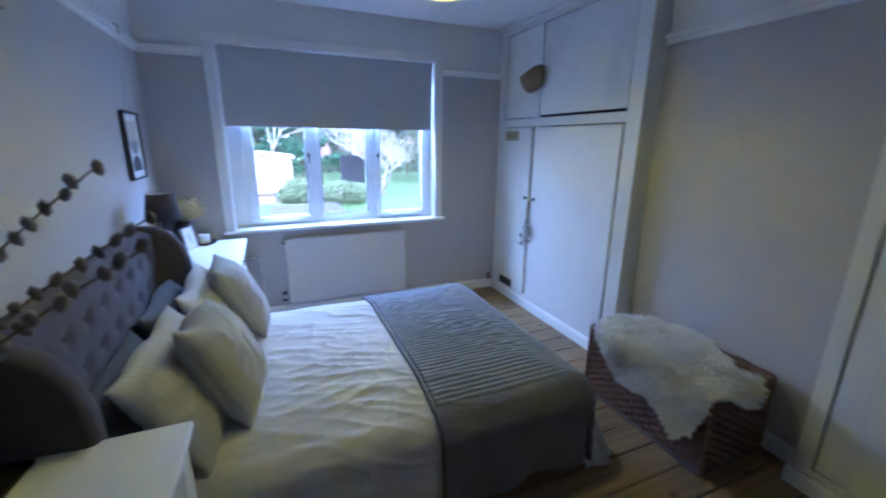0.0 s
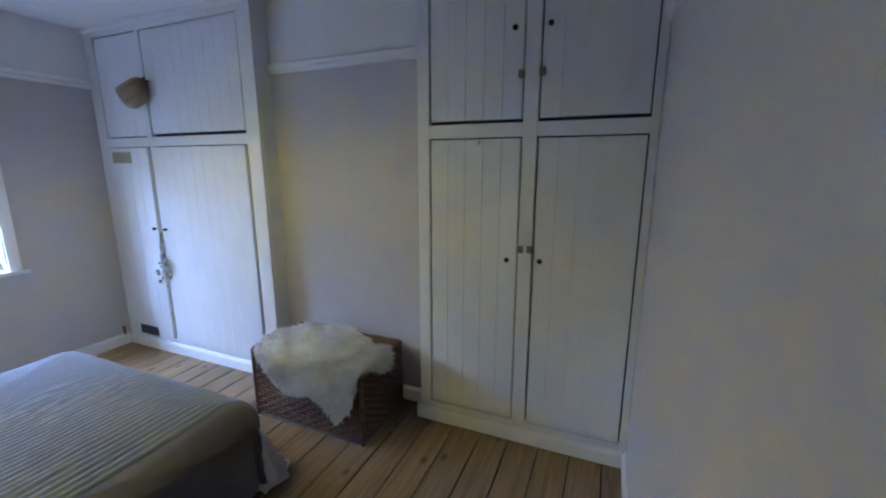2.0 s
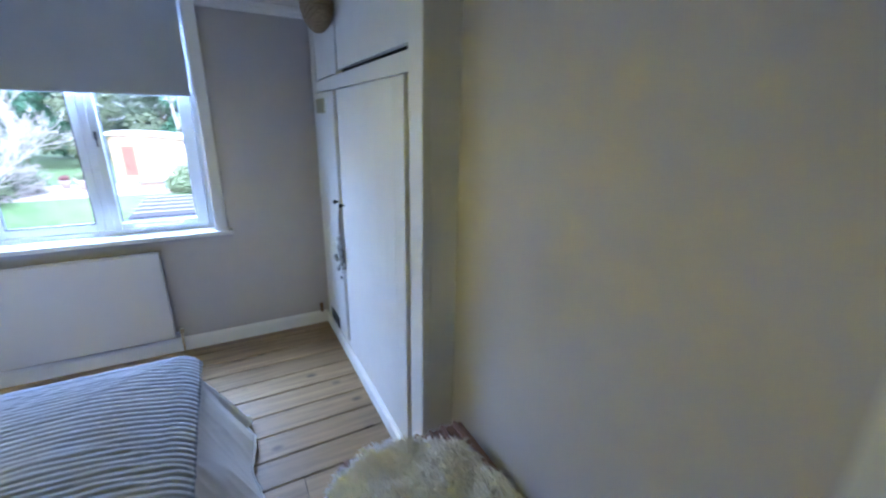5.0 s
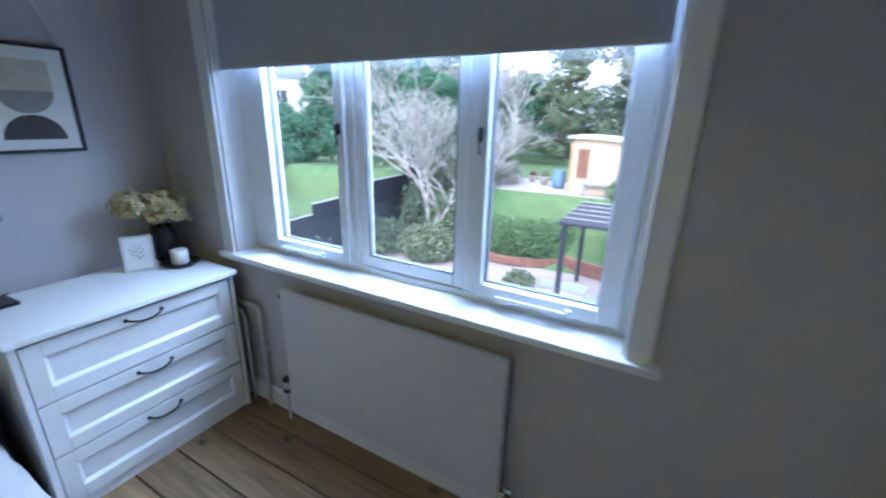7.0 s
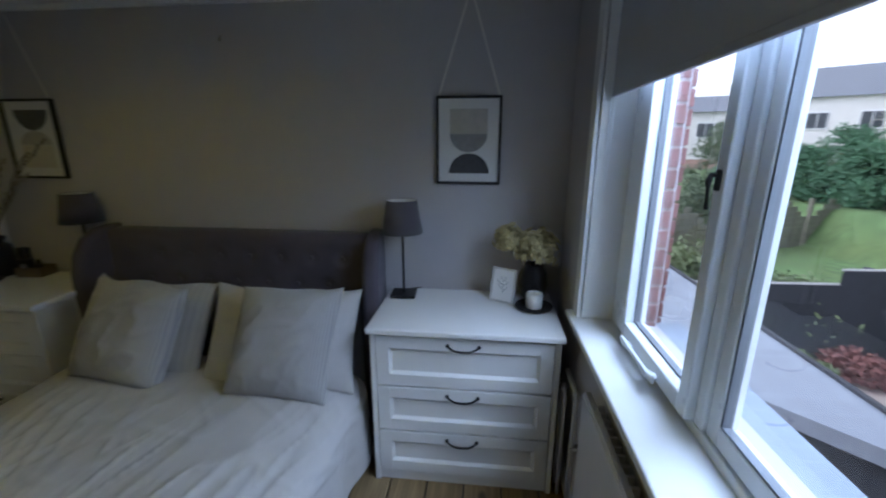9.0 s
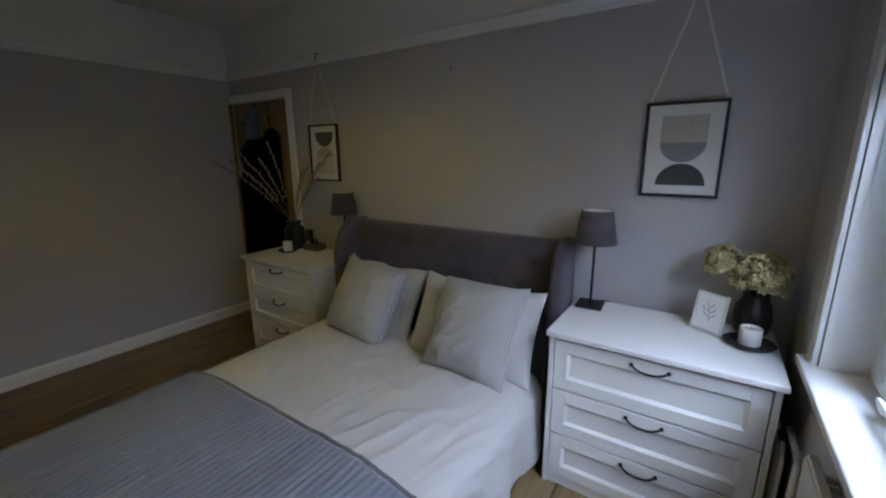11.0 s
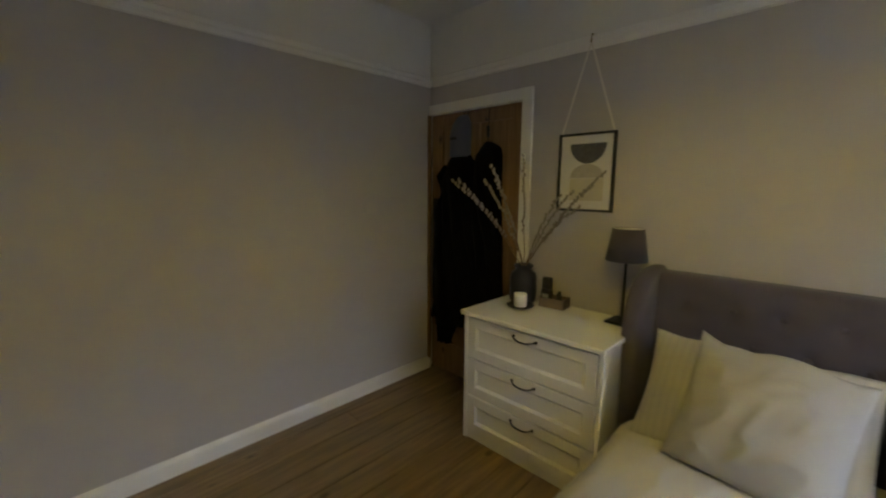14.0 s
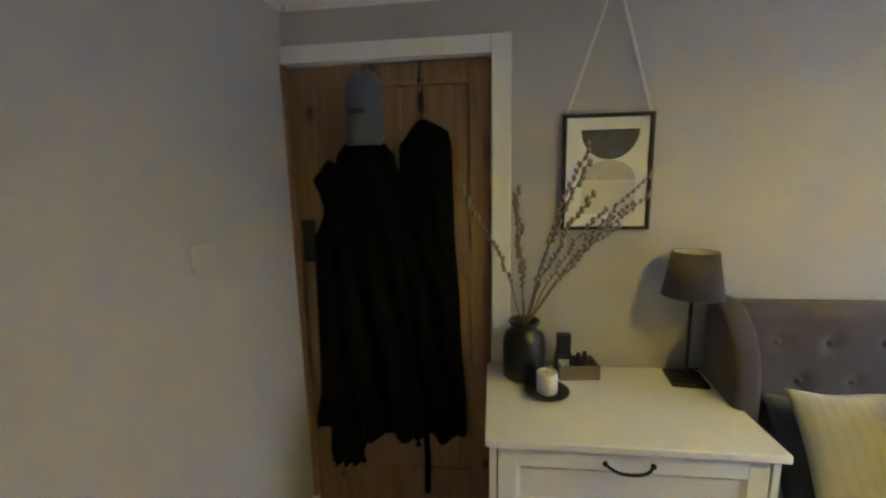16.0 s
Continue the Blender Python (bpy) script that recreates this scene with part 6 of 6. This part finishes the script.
for k, (hx, hy, s, hh) in enumerate(((-5.6, 16.9, 1.1, 3.2), (-6.6, 16.6, 1.2, 3.6), (-7.7, 16.2, 1.2, 3.8), (-8.9, 15.9, 1.3, 4.0), (-10.0, 15.6, 1.2, 4.1), (-11.8, 15.4, 1.1, 1.7), (-13.4, 14.6, 1.2, 1.5))):
    shrub("conifer", hx, hy, clumped(random.Random(160 + k), s, hh), 13000, 0.065, M_LEAF3, "dense green conifer behind the black fence", "tree", 140 + k)["group"] = "side boundary conifers"
for k, (hx, hy, m_, lab) in enumerate(((-4.2, 8.6, M_PALELEAF, "pale green leafy plant along the black fence"), (-4.3, 9.6, M_REDLEAF, "reddish low shrub along the black fence"), (-4.35, 10.7, M_LEAF2, "grey-green low shrub along the black fence"))):
    shrub("shrub", hx, hy, [(0, 0, 0.28, 0.35, 0.4, 0.26), (0.15, 0.3, 0.2, 0.25, 0.3, 0.2)], 1500, 0.055, m_, lab, "shrub", 170 + k)

for k, (hx, hy, q, m_, lab) in enumerate(((-4.3, 14.6, 0.7, M_LEAF, "dark green shrub between the fence and the tree"), (-2.9, 14.3, 0.55, M_LEAF2, "grey-green shrub under the bare tree"), (-4.45, 12.0, 0.45, M_LEAF, "dark low shrub along the black fence"),
                                         (-3.2, 13.35, 0.55, M_PALELEAF, "pale green shrub on the bank under the tree"), (-2.5, 13.2, 0.5, M_LEAF2, "grey-green shrub on the bank under the tree"), (-4.1, 13.5, 0.6, M_LEAF, "dark green shrub on the bank by the fence"),
                                         (-3.6, 15.4, 0.7, M_LEAF2, "grey-green shrub at the top of the bank"), (-2.7, 15.6, 0.6, M_LEAF, "dark green shrub beside the paved terrace"))):
    shrub("shrub", hx, hy, clumped(random.Random(190 + k), q, q * 1.5), 3600, 0.05, m_, lab, "shrub", 190 + k)

# far belt of trees closing the view, the haze put into its leaf colour
M_FARLEAF = mat("hazy_far_foliage", (0.15, 0.20, 0.14), 0.85, var=0.35, scale=0.8, second=(0.22, 0.23, 0.18), second_scale=0.4)
treeline = thing("treeline", (0, 0, 0), "belt of hazy grey-green trees behind the gardens", "trees", kind="stuff")
_r = random.Random(77)
_far = []
for k in range(150):
    u = _r.random()
    _x = -16 + 34 * k / 150 + _r.uniform(-0.5, 0.5)
    _top = 4.7 + 1.6 * noise.noise((_x * 0.35, 2.0, 0)) + 1.0 * noise.noise((_x * 1.1, 7.0, 0))
    if -3.5 < _x < 4.4:
        _top += 1.6 + 0.8 * noise.noise((_x * 0.9, 4.0, 0))
    if 4.7 < _x < 6.7:
        _top -= 3.0
    if -9 < _x < -3.5:
        _top -= 1.8
    _q = _r.uniform(0.5, 1.1)
    _far.append((_x, 27 + _r.uniform(-1, 2), -1.2 + (_top + 1.2) * u, _q, _q, _q * 0.85))
leaves(treeline, "foliage", _far, 62000, 0.13, M_FARLEAF, 78)["kind"] = "stuff"

# low curved hedge over a brick edging
hedge = thing("hedge", (0, 0, 0), "low clipped green hedge curving above the brick edging", "hedge")
pts = [(-1.15 + 1.9 * math.sin(a), 15.2 - 2.2 * math.cos(a)) for a in [-0.7 + 0.2 * k for k in range(9)]]
leaves(hedge, "foliage", [(x, y, -1.55, 0.42, 0.42, 0.62) for x, y in pts], 12000, 0.045, M_BOX, 31)
edging = thing("garden_wall", (0, 0, 0), "low curved red brick edging round the bed", "garden wall")
for k in range(46):
    a = -0.85 + 0.042 * k
    for c in range(3):
        x, y = -1.15 + 2.2 * math.sin(a + 0.02 * (c % 2)), 15.2 - 2.6 * math.cos(a + 0.02 * (c % 2))
        if k == 0 and c == 0:
            bm = bmesh.new()
            box(bm, -0.045, 0.045, -0.05, 0.05, -0.033, 0.033, 0.004)
            bme = part("brick", bm, M_EDGEBRICK, edging)
            ob = bme
        else:
            ob = new("brick", bme.data)
            ob.parent = edging
        ob.matrix_world = pose(x, y, -2.12 + 0.036 + 0.07 * c, 0, 0, math.degrees(a))

shrub("bush", 1.6, 14.35, [(0, 0, 0.40, 0.50, 0.4, 0.42), (0.35, 0.1, 0.3, 0.35, 0.35, 0.3), (-0.3, 0, 0.25, 0.35, 0.3, 0.25)], 4200, 0.05, M_PALELEAF, "pale variegated bush beside the cream shed", "bush", 91)
shrub("bush", 3.0, 14.2, [(0, 0, 0.35, 0.7, 0.4, 0.35), (0.5, 0, 0.3, 0.45, 0.4, 0.3), (-0.6, 0, 0.25, 0.4, 0.3, 0.25)], 5200, 0.05, M_PALELEAF, "spreading pale green bush on the lawn bank", "bush", 92)
fence3 = thing("fence", (0, 0, 0), "dark blue-black timber fence panel beyond the terrace", "fence")
for k in range(8):
    bx("board", M_FENCE, fence3, 3.45 + 0.12 * k, 3.565 + 0.12 * k, 17.2, 17.22, -0.5, 0.95, 0.003)

# garden shed with a curved pent roof
shed = thing("shed", (-0.12, 14.75, 0), "cream painted timber garden shed with a pent roof", "shed")
SZ = ground_z(0.5, 15.2)
# ochre for trim, and for the side boards to colour in their shade
M_OCHRE = mat("ochre_trim_shaded_side", (0.45, 0.30, 0.15), 0.7, var=0.1)
for k in range(10):
    z = SZ + 0.05 + 0.145 * k
    bx("cladding_board", M_SHED, shed, 0.0, 1.62, 0.0, 0.03, z, z + 0.142, 0.006)
    bx("cladding_board", M_OCHRE, shed, -0.03, 0.0, 0.0, 1.9, z, z + 0.142, 0.006)
bx("shed_core", M_SHED, shed, 0.005, 1.60, 0.031, 1.9, SZ, SZ + 1.49)
_bm = bmesh.new()
_top = [(-0.13 + 1.85 * k / 10, SZ + 1.60 + 0.05 * math.sin(math.pi * k / 10) - 0.13 * k / 10) for k in range(11)]
prism(_bm, _top + [(x, z - 0.065) for x, z in _top[::-1]], 1, -0.15, 2.05)
part("roof", _bm, M_SHEDROOF, shed, "pale curved roof edge")
_bm = bmesh.new()
prism(_bm, [(x, z - 0.066) for x, z in _top[1:]] + [(1.60, SZ + 1.44), (0.055, SZ + 1.44)], 1, 0.004, 0.03)
part("gable_board", _bm, M_SHED, shed)
hatch = bx("hatch", mat("brown_stain", (0.22, 0.10, 0.06), 0.7, var=0.15), shed, 0.18, 0.46, -0.02, 0.0, SZ + 0.48, SZ + 1.25, 0.004, "brown stained window hatch")
for a in ((0.15, 0.18, SZ + 0.45, SZ + 1.28), (0.46, 0.49, SZ + 0.45, SZ + 1.28), (0.18, 0.46, SZ + 1.25, SZ + 1.28), (0.18, 0.46, SZ + 0.45, SZ + 0.48)):
    bx("hatch_frame", M_OCHRE, hatch, a[0], a[1], -0.03, -0.001, a[2], a[3], 0.003)
bx("corner_trim", M_OCHRE, shed, -0.04, 0.04, -0.03, -0.001, SZ, SZ + 1.49, 0.004)
# pots and a water butt on the terrace
M_BUTT = mat("blue_plastic", (0.16, 0.27, 0.38), 0.5, var=0.08)
butt = thing("water_butt", (-0.62, 15.6, ground_z(-0.62, 15.6)), "blue plastic water butt beside the shed", "water butt")
_bm = bmesh.new()
lathe(_bm, [(0.16, 0.0), (0.19, 0.1), (0.20, 0.3), (0.19, 0.48), (0.17, 0.52)], 20)
part("barrel", _bm, M_BUTT, butt, smooth=True)
_bm = bmesh.new()
lathe(_bm, [(0.185, 0.522), (0.185, 0.545), (0.05, 0.56)], 20)
part("lid", _bm, M_BUTT, butt)
M_POT = mat("pale_stone_pot", (0.50, 0.42, 0.37), 0.85, var=0.12, scale=20, bump=0.3)
for k, (x, y, q) in enumerate(((-1.15, 15.9, 1.0), (-1.65, 16.3, 0.8), (-2.1, 15.8, 0.9), (-2.6, 16.4, 1.1), (-1.4, 16.7, 0.9), (-3.0, 15.9, 0.8))):
    pot = thing("plant_pot", (x, y, ground_z(x, y)), "pale stone plant pot on the paved terrace", "plant pot", "terrace plant pots")
    _bm = bmesh.new()
    lathe(_bm, [(0.10 * q, 0.0), (0.16 * q, 0.22 * q), (0.18 * q, 0.24 * q), (0.18 * q, 0.28 * q), (0.15 * q, 0.28 * q), (0.14 * q, 0.25 * q)], 18)
    part("pot", _bm, M_POT, pot, smooth=True)
    leaves(pot, "plant", [(0, 0, 0.33 * q, 0.15 * q, 0.15 * q, 0.12 * q)], 220, 0.04, (M_PALELEAF, M_REDLEAF)[k % 2], 300 + k)

# pergola of dark posts and slats
perg = thing("pergola", (0.72, 10.25, 0), "small dark painted pergola with boarded top over the patio", "pergola")
PG = -2.15
for x, y in ((0.05, 0.05), (1.7, 0.05), (0.05, 2.1), (1.7, 2.1)):
    bx("post", M_FENCE, perg, x, x + 0.09, y, y + 0.09, PG, PG + 1.78, 0.006)
for x in (0.02, 1.72):
    bx("beam", M_FENCE, perg, x + 0.05, x + 0.11, 0.0, 2.3, PG + 1.78, PG + 1.86, 0.006)
for k in range(5):
    bx("board", M_FENCE, perg, 0.0, 1.85, 0.46 * k, 0.435 + 0.46 * k, PG + 1.86, PG + 1.91, 0.004)
    # pale strip added to imitate the highlight along the board edge
    bx("joint_highlight", M_SHEDROOF, perg, 0.0, 1.85, 0.437 + 0.46 * k, 0.458 + 0.46 * k, PG + 1.86, PG + 1.915, 0.002)

# black stepped fence along the side boundary
fence = thing("fence", (0, 0, 0), "black painted stepped timber fence along the garden side", "fence")
rng = random.Random(9)
for k in range(66):
    y = 6.9 + 0.15 * k
    x = -4.75 - 0.05 * (y - 7) + 0.01 * rng.random()
    top = -0.73 if y < 9.6 else (-0.48 if y < 11.6 else (-0.22 if y < 13.6 else 0.12))
    bx("board", M_FENCE, fence, x, x + 0.022, y, y + 0.145, -2.15, top, 0.003)
for k in range(7):
    y = 7.0 + 1.5 * k
    bx("post", M_FENCE, fence, -4.86 - 0.05 * (y - 7), -4.76 - 0.05 * (y - 7), y, y + 0.09, -2.2, 0.14 if y > 13.5 else -0.20 if y > 11.6 else (-0.44 if y > 9.6 else -0.70), 0.004)
for y0, y1, top in ((6.88, 9.6, -0.73), (9.6, 11.6, -0.48), (11.6, 13.6, -0.22), (13.6, 16.8, 0.12)):
    bm = bmesh.new()
    tube(bm, [(-4.74 - 0.05 * (y0 - 7), y0, top + 0.012), (-4.74 - 0.05 * (y1 - 7), y1, top + 0.012)], 0.026, 4)
    part("capping", bm, M_CAP, fence, "pale weathered capping rail")
old = thing("panel_fence", (-8.3, 8.0, -1.45), "weathered woven panel fence of the neighbouring garden", "fence", rz=24)
for p in range(6):
    y0 = 1.85 * p
    for k in range(9):
        arch = 0.0 if k < 6 else 0.30 * (k - 5)
        bx("slat", M_OLDFENCE, old, -0.012 + 0.008 * (k % 2), 0.012 + 0.008 * (k % 2), y0 + 0.1 + arch * 0.8, y0 + 1.78 - arch * 0.8, 0.03 + 0.155 * k, 0.175 + 0.155 * k, 0.004)
    for y in (y0 + 0.55, y0 + 1.25):
        bx("batten", M_OLDFENCE, old, 0.022, 0.045, y, y + 0.04, 0.03, 1.20)
    bx("post", M_OLDFENCE, old, -0.05, 0.05, y0, y0 + 0.095, -0.2, 1.45)
for k, (hx, hy, q, m_, lab) in enumerate(((-5.7, 9.5, 0.5, M_PALELEAF, "pale leafy evergreen bush behind the black fence"), (-6.2, 7.6, 0.6, M_PALELEAF, "pale variegated bush behind the black fence"),
                                         (-9.6, 8.3, 0.9, M_LEAF2, "grey-green bush beyond the woven fence"), (-12.0, 10.8, 1.0, M_LEAF, "dark green bush beyond the woven fence"), (-14.0, 12.6, 1.1, M_LEAF3, "green bush beyond the woven fence"),
                                         (-17, 10.5, 1.4, M_LEAF2, "grey-green bush in a far garden"), (-19, 15, 1.5, M_LEAF, "dark green bush in a far garden"), (-16, 18, 1.4, M_LEAF3, "green bush in a far garden"))):
    shrub("bush", hx, hy, clumped(random.Random(260 + k), q * 1.15, q * 1.7), 4200, 0.05 + 0.012 * q, m_, lab, "bush", 260 + k)

# the storey under the bedroom
lower = bx("wall_lower", M_BRICK, None, -0.42, W + 0.9, -0.3, L + 0.298, -2.4, -0.085)
tagged(lower, "red brick lower storey of the house under the bedroom", "wall", kind="structure")

# low grey roof of the extension under the window
ext = thing("extension_roof", (0, 0, 0), "grey felted low roof of the extension below the window", "roof")
bm = bmesh.new()
prism(bm, [(-7.0, 6.75), (-0.1, 6.75), (-1.15, 5.75), (-1.15, 4.62), (-7.0, 4.62)], 2, -0.55, -0.42)
part("roof_deck", bm, M_FELT, ext)
bm = bmesh.new()
prism(bm, [(-6.9, 6.6), (-0.4, 6.6), (-1.25, 5.75), (-1.25, 4.65), (-6.9, 4.65)], 2, -2.2, -0.552)
part("extension_wall", bm, M_FENCE, ext)
bx("roof_edge", M_FENCE, ext, -7.0, -0.1, 6.752, 6.80, -0.58, -0.39, 0.006)

# houses across the gardens
def house(loc, rz, w, d, h, roof_h, wall_m, label, rows=2, cols=4):
    hs = thing("house", loc, label, "house", rz=rz)
    bx("wall", wall_m, hs, -w / 2, w / 2, 0, d, 0, h)
    bm = bmesh.new()
    prism(bm, [(-0.3, h), (d + 0.3, h), (d / 2, h + roof_h)], 0, -w / 2 - 0.2, w / 2 + 0.2)
    part("roof", bm, M_SLATE, hs)
    for rw in range(rows):
        for c in range(cols):
            x = -w / 2 + w * (c + 0.5) / cols
            z = h * (rw + 0.5) / rows
            wd = thing("window", label="white framed house window")
            wd.parent = hs
            bx("frame", M_UPVC, wd, x - 0.62, x + 0.62, -0.06, 0.0, z - 0.6, z + 0.6)
            for s in (-0.29, 0.29):
                bx("pane", M_DARKGLASS, wd, x + s - 0.26, x + s + 0.26, -0.075, -0.061, z - 0.52, z + 0.52)
    for x in (-w / 3, w / 3):
        bx("chimney", M_BRICK, hs, x - 0.35, x + 0.35, d / 2 - 0.3, d / 2 + 0.3, h + roof_h - 0.5, h + roof_h + 0.9)
    return hs


for d, az, w, h, rh, lab in ((40, 66, 11, 5.6, 1.5, "white rendered house with low slate roof beyond the gardens"), (40, 52.5, 11, 6.3, 2.4, "white rendered semi-detached house with slate roof"),
                             (36, 38, 12, 7.2, 2.6, "white rendered house with steep grey slate roof"), (44, 27, 10, 6.0, 2.4, "white rendered house with slate roof behind bare trees")):
    house((2 - d * math.sin(radians(az)), 3.7 + d * math.cos(radians(az)), -1.6), az, w, 7, h, rh, M_RENDER, lab)
    bw = thing("garden_wall", (2 - (d - 4) * math.sin(radians(az)), 3.7 + (d - 4) * math.cos(radians(az)), -1.6), "red brick garden wall below a rendered house", "garden wall", "far garden walls", rz=az)
    bx("brickwork", M_HAZEBRICK, bw, -w / 2, w / 2, 0.0, 0.22, 0.0, 2.0, 0.01)
    bx("coping", M_RENDER, bw, -w / 2 - 0.03, w / 2 + 0.03, -0.03, 0.25, 2.003, 2.08, 0.01)
house((-14, 38, -1.6), 20, 12, 7, 4.4, 2.4, M_BRICK, "red brick house with slate roof behind the trees")
house((16, 34, -1.6), -30, 10, 7, 4.2, 2.4, M_RENDER, "white rendered house with slate roof behind the trees")
house((8.6, 36, -1.6), -15, 8, 7, 4.6, 2.4, M_HAZEBRICK, "red brick house between the trees, haze put into its colour")
bench = thing("garden_bench", (0.62, 14.5, ground_z(0.62, 14.6)), "grey slatted garden bench on the terrace", "bench")
for k in range(4):
    bx("slat", M_FELT, bench, -0.35, 0.35, 0.1 * k, 0.1 * k + 0.08, 0.30, 0.33, 0.004)
for x in (-0.32, 0.27):
    for y in (0.0, 0.34):
        bx("leg", M_FELT, bench, x, x + 0.05, y, y + 0.05, 0.0, 0.30, 0.003)

# outer brick leaf and its reveal beside the window, brick by brick
wall_outside = thing("wall_outside", label="red brick outer wall of the house round the window", category="wall", kind="structure")
bx("mortar_bed", M_MORTAR, wall_outside, -0.6, WX0 - 0.212, L + 0.302, L + 0.40, -0.4, 2.7)
bx("mortar_bed", M_MORTAR, wall_outside, WX1 + 0.012, 3.6, L + 0.302, L + 0.40, -0.4, 2.7)
bx("outer_sill", M_FELT, wall_outside, WX0 - 0.05, WX1 + 0.05, FY + 0.076, L + 0.42, WZ0 - 0.08, WZ0 - 0.01, 0.006)
bm = bmesh.new()
box(bm, 0, 0.215, 0, 0.103, 0, 0.065, 0.003)
brick0 = None
for side in (0, 1):
    for c in range(26):
        z = 0.62 + 0.075 * c
        for k in range(2):
            x = WX0 - 0.2 - 0.215 - 0.225 * k - (0.113 if c % 2 else 0) * (k > 0) if side == 0 else WX1 + 0.225 * k + (0.113 if c % 2 else 0) * (k > 0)
            if brick0 is None:
                brick0 = part("brick", bm, M_BRICK, wall_outside)
                ob = brick0
            else:
                ob = new("brick", brick0.data)
                ob.parent = wall_outside
            ob.location = (x, L + 0.305, z)

# bricks lining the outer reveal beside the frame
bm = bmesh.new()
box(bm, 0, 0.102, 0, 0.088, 0, 0.065, 0.003)
reveal_brick = part("brick", bm, M_BRICK, wall_outside)
reveal_brick.location = (WX0 - 0.088, L + 0.202, 0.62)
bx("mortar_bed", M_MORTAR, wall_outside, WX0 - 0.1, WX0 + 0.009, L + 0.2, L + 0.288, 0.6, 2.55)
for c in range(26):
    for k in range(1):
        if c == 0 and k == 0:
            continue
        ob = new("brick", reveal_brick.data)
        ob.parent = wall_outside
        ob.location = (WX0 - 0.088 + 0.0015 * ((c * 7 + k * 3) % 4 - 1.5), L + 0.202 + 0.106 * k, 0.62 + 0.075 * c)

# second curved brick edging behind the pergola
edging_b = thing("garden_wall", (0, 0, 0), "low curved red brick edging under the lawn bank", "garden wall")
for k in range(40):
    a = -0.55 + 0.034 * k
    for c in range(5):
        ob = new("brick", bme.data)
        ob.parent = edging_b
        ob.matrix_world = pose(1.7 + 2.7 * math.sin(a + 0.016 * (c % 2)), 15.4 - 2.7 * math.cos(a + 0.016 * (c % 2)), -2.12 + 0.036 + 0.07 * c, 0, 0, math.degrees(a))

# wet stone slabs set in the gravel
patio = thing("patio_paving", label="wet blue-grey stone slabs laid in the gravel", category="paving", kind="structure")
rng = random.Random(14)
slab0 = None
for i in range(6):
    for j in range(9):
        if rng.random() < 0.18 or (i == 0 and j < 3):
            continue
        if slab0 is None:
            bm = bmesh.new()
            box(bm, -0.27, 0.27, -0.24, 0.24, -0.04, 0.025, 0.012)
            ob = slab0 = part("slab", bm, M_SLAB, patio)
        else:
            ob = new("slab", slab0.data)
            ob.parent = patio
        x, y = 0.35 + 0.56 * i + rng.uniform(-0.02, 0.02), 7.9 + 0.5 * j + rng.uniform(-0.02, 0.02)
        ob.matrix_world = pose(x, y, ground_z(x, y) + 0.012, 0, 0, rng.uniform(-3, 3))

# ---- floorboards, one by one ----
floor = thing("floor", label="honey-brown varnished pine floorboards with dark knots", category="floor", kind="structure")
bx("subfloor", M_GAP, floor, -0.4, W + 0.9, -0.3, L + 0.3, -0.08, -0.02)
rng = random.Random(2)
BW = 0.17
y = 3.854 - 23 * BW
while y < L:
    y0, y1 = max(0.0, y), min(L, y + BW)
    cuts = [-0.28] + ([rng.uniform(0.7, 2.6)] if rng.random() < 0.55 else []) + [FACE + 0.06]
    for a, b in zip(cuts, cuts[1:]):
        bm = bmesh.new()
        dz = rng.uniform(-0.0012, 0.0012)
        box(bm, a + 0.001, b - 0.001, y0 + 0.0042, y1 - 0.0042, -0.0195, dz, 0.002)
        part("floorboard", bm, M_FLOOR, floor)
    if FACE + 0.06 < W and 1.1 < (y0 + y1) / 2 < 2.5:
        bm = bmesh.new()
        box(bm, FACE + 0.062, W + 0.02, y0 + 0.0022, y1 - 0.0022, -0.0195, 0.0, 0.002)
        part("floorboard", bm, M_FLOOR, floor)
    y += BW
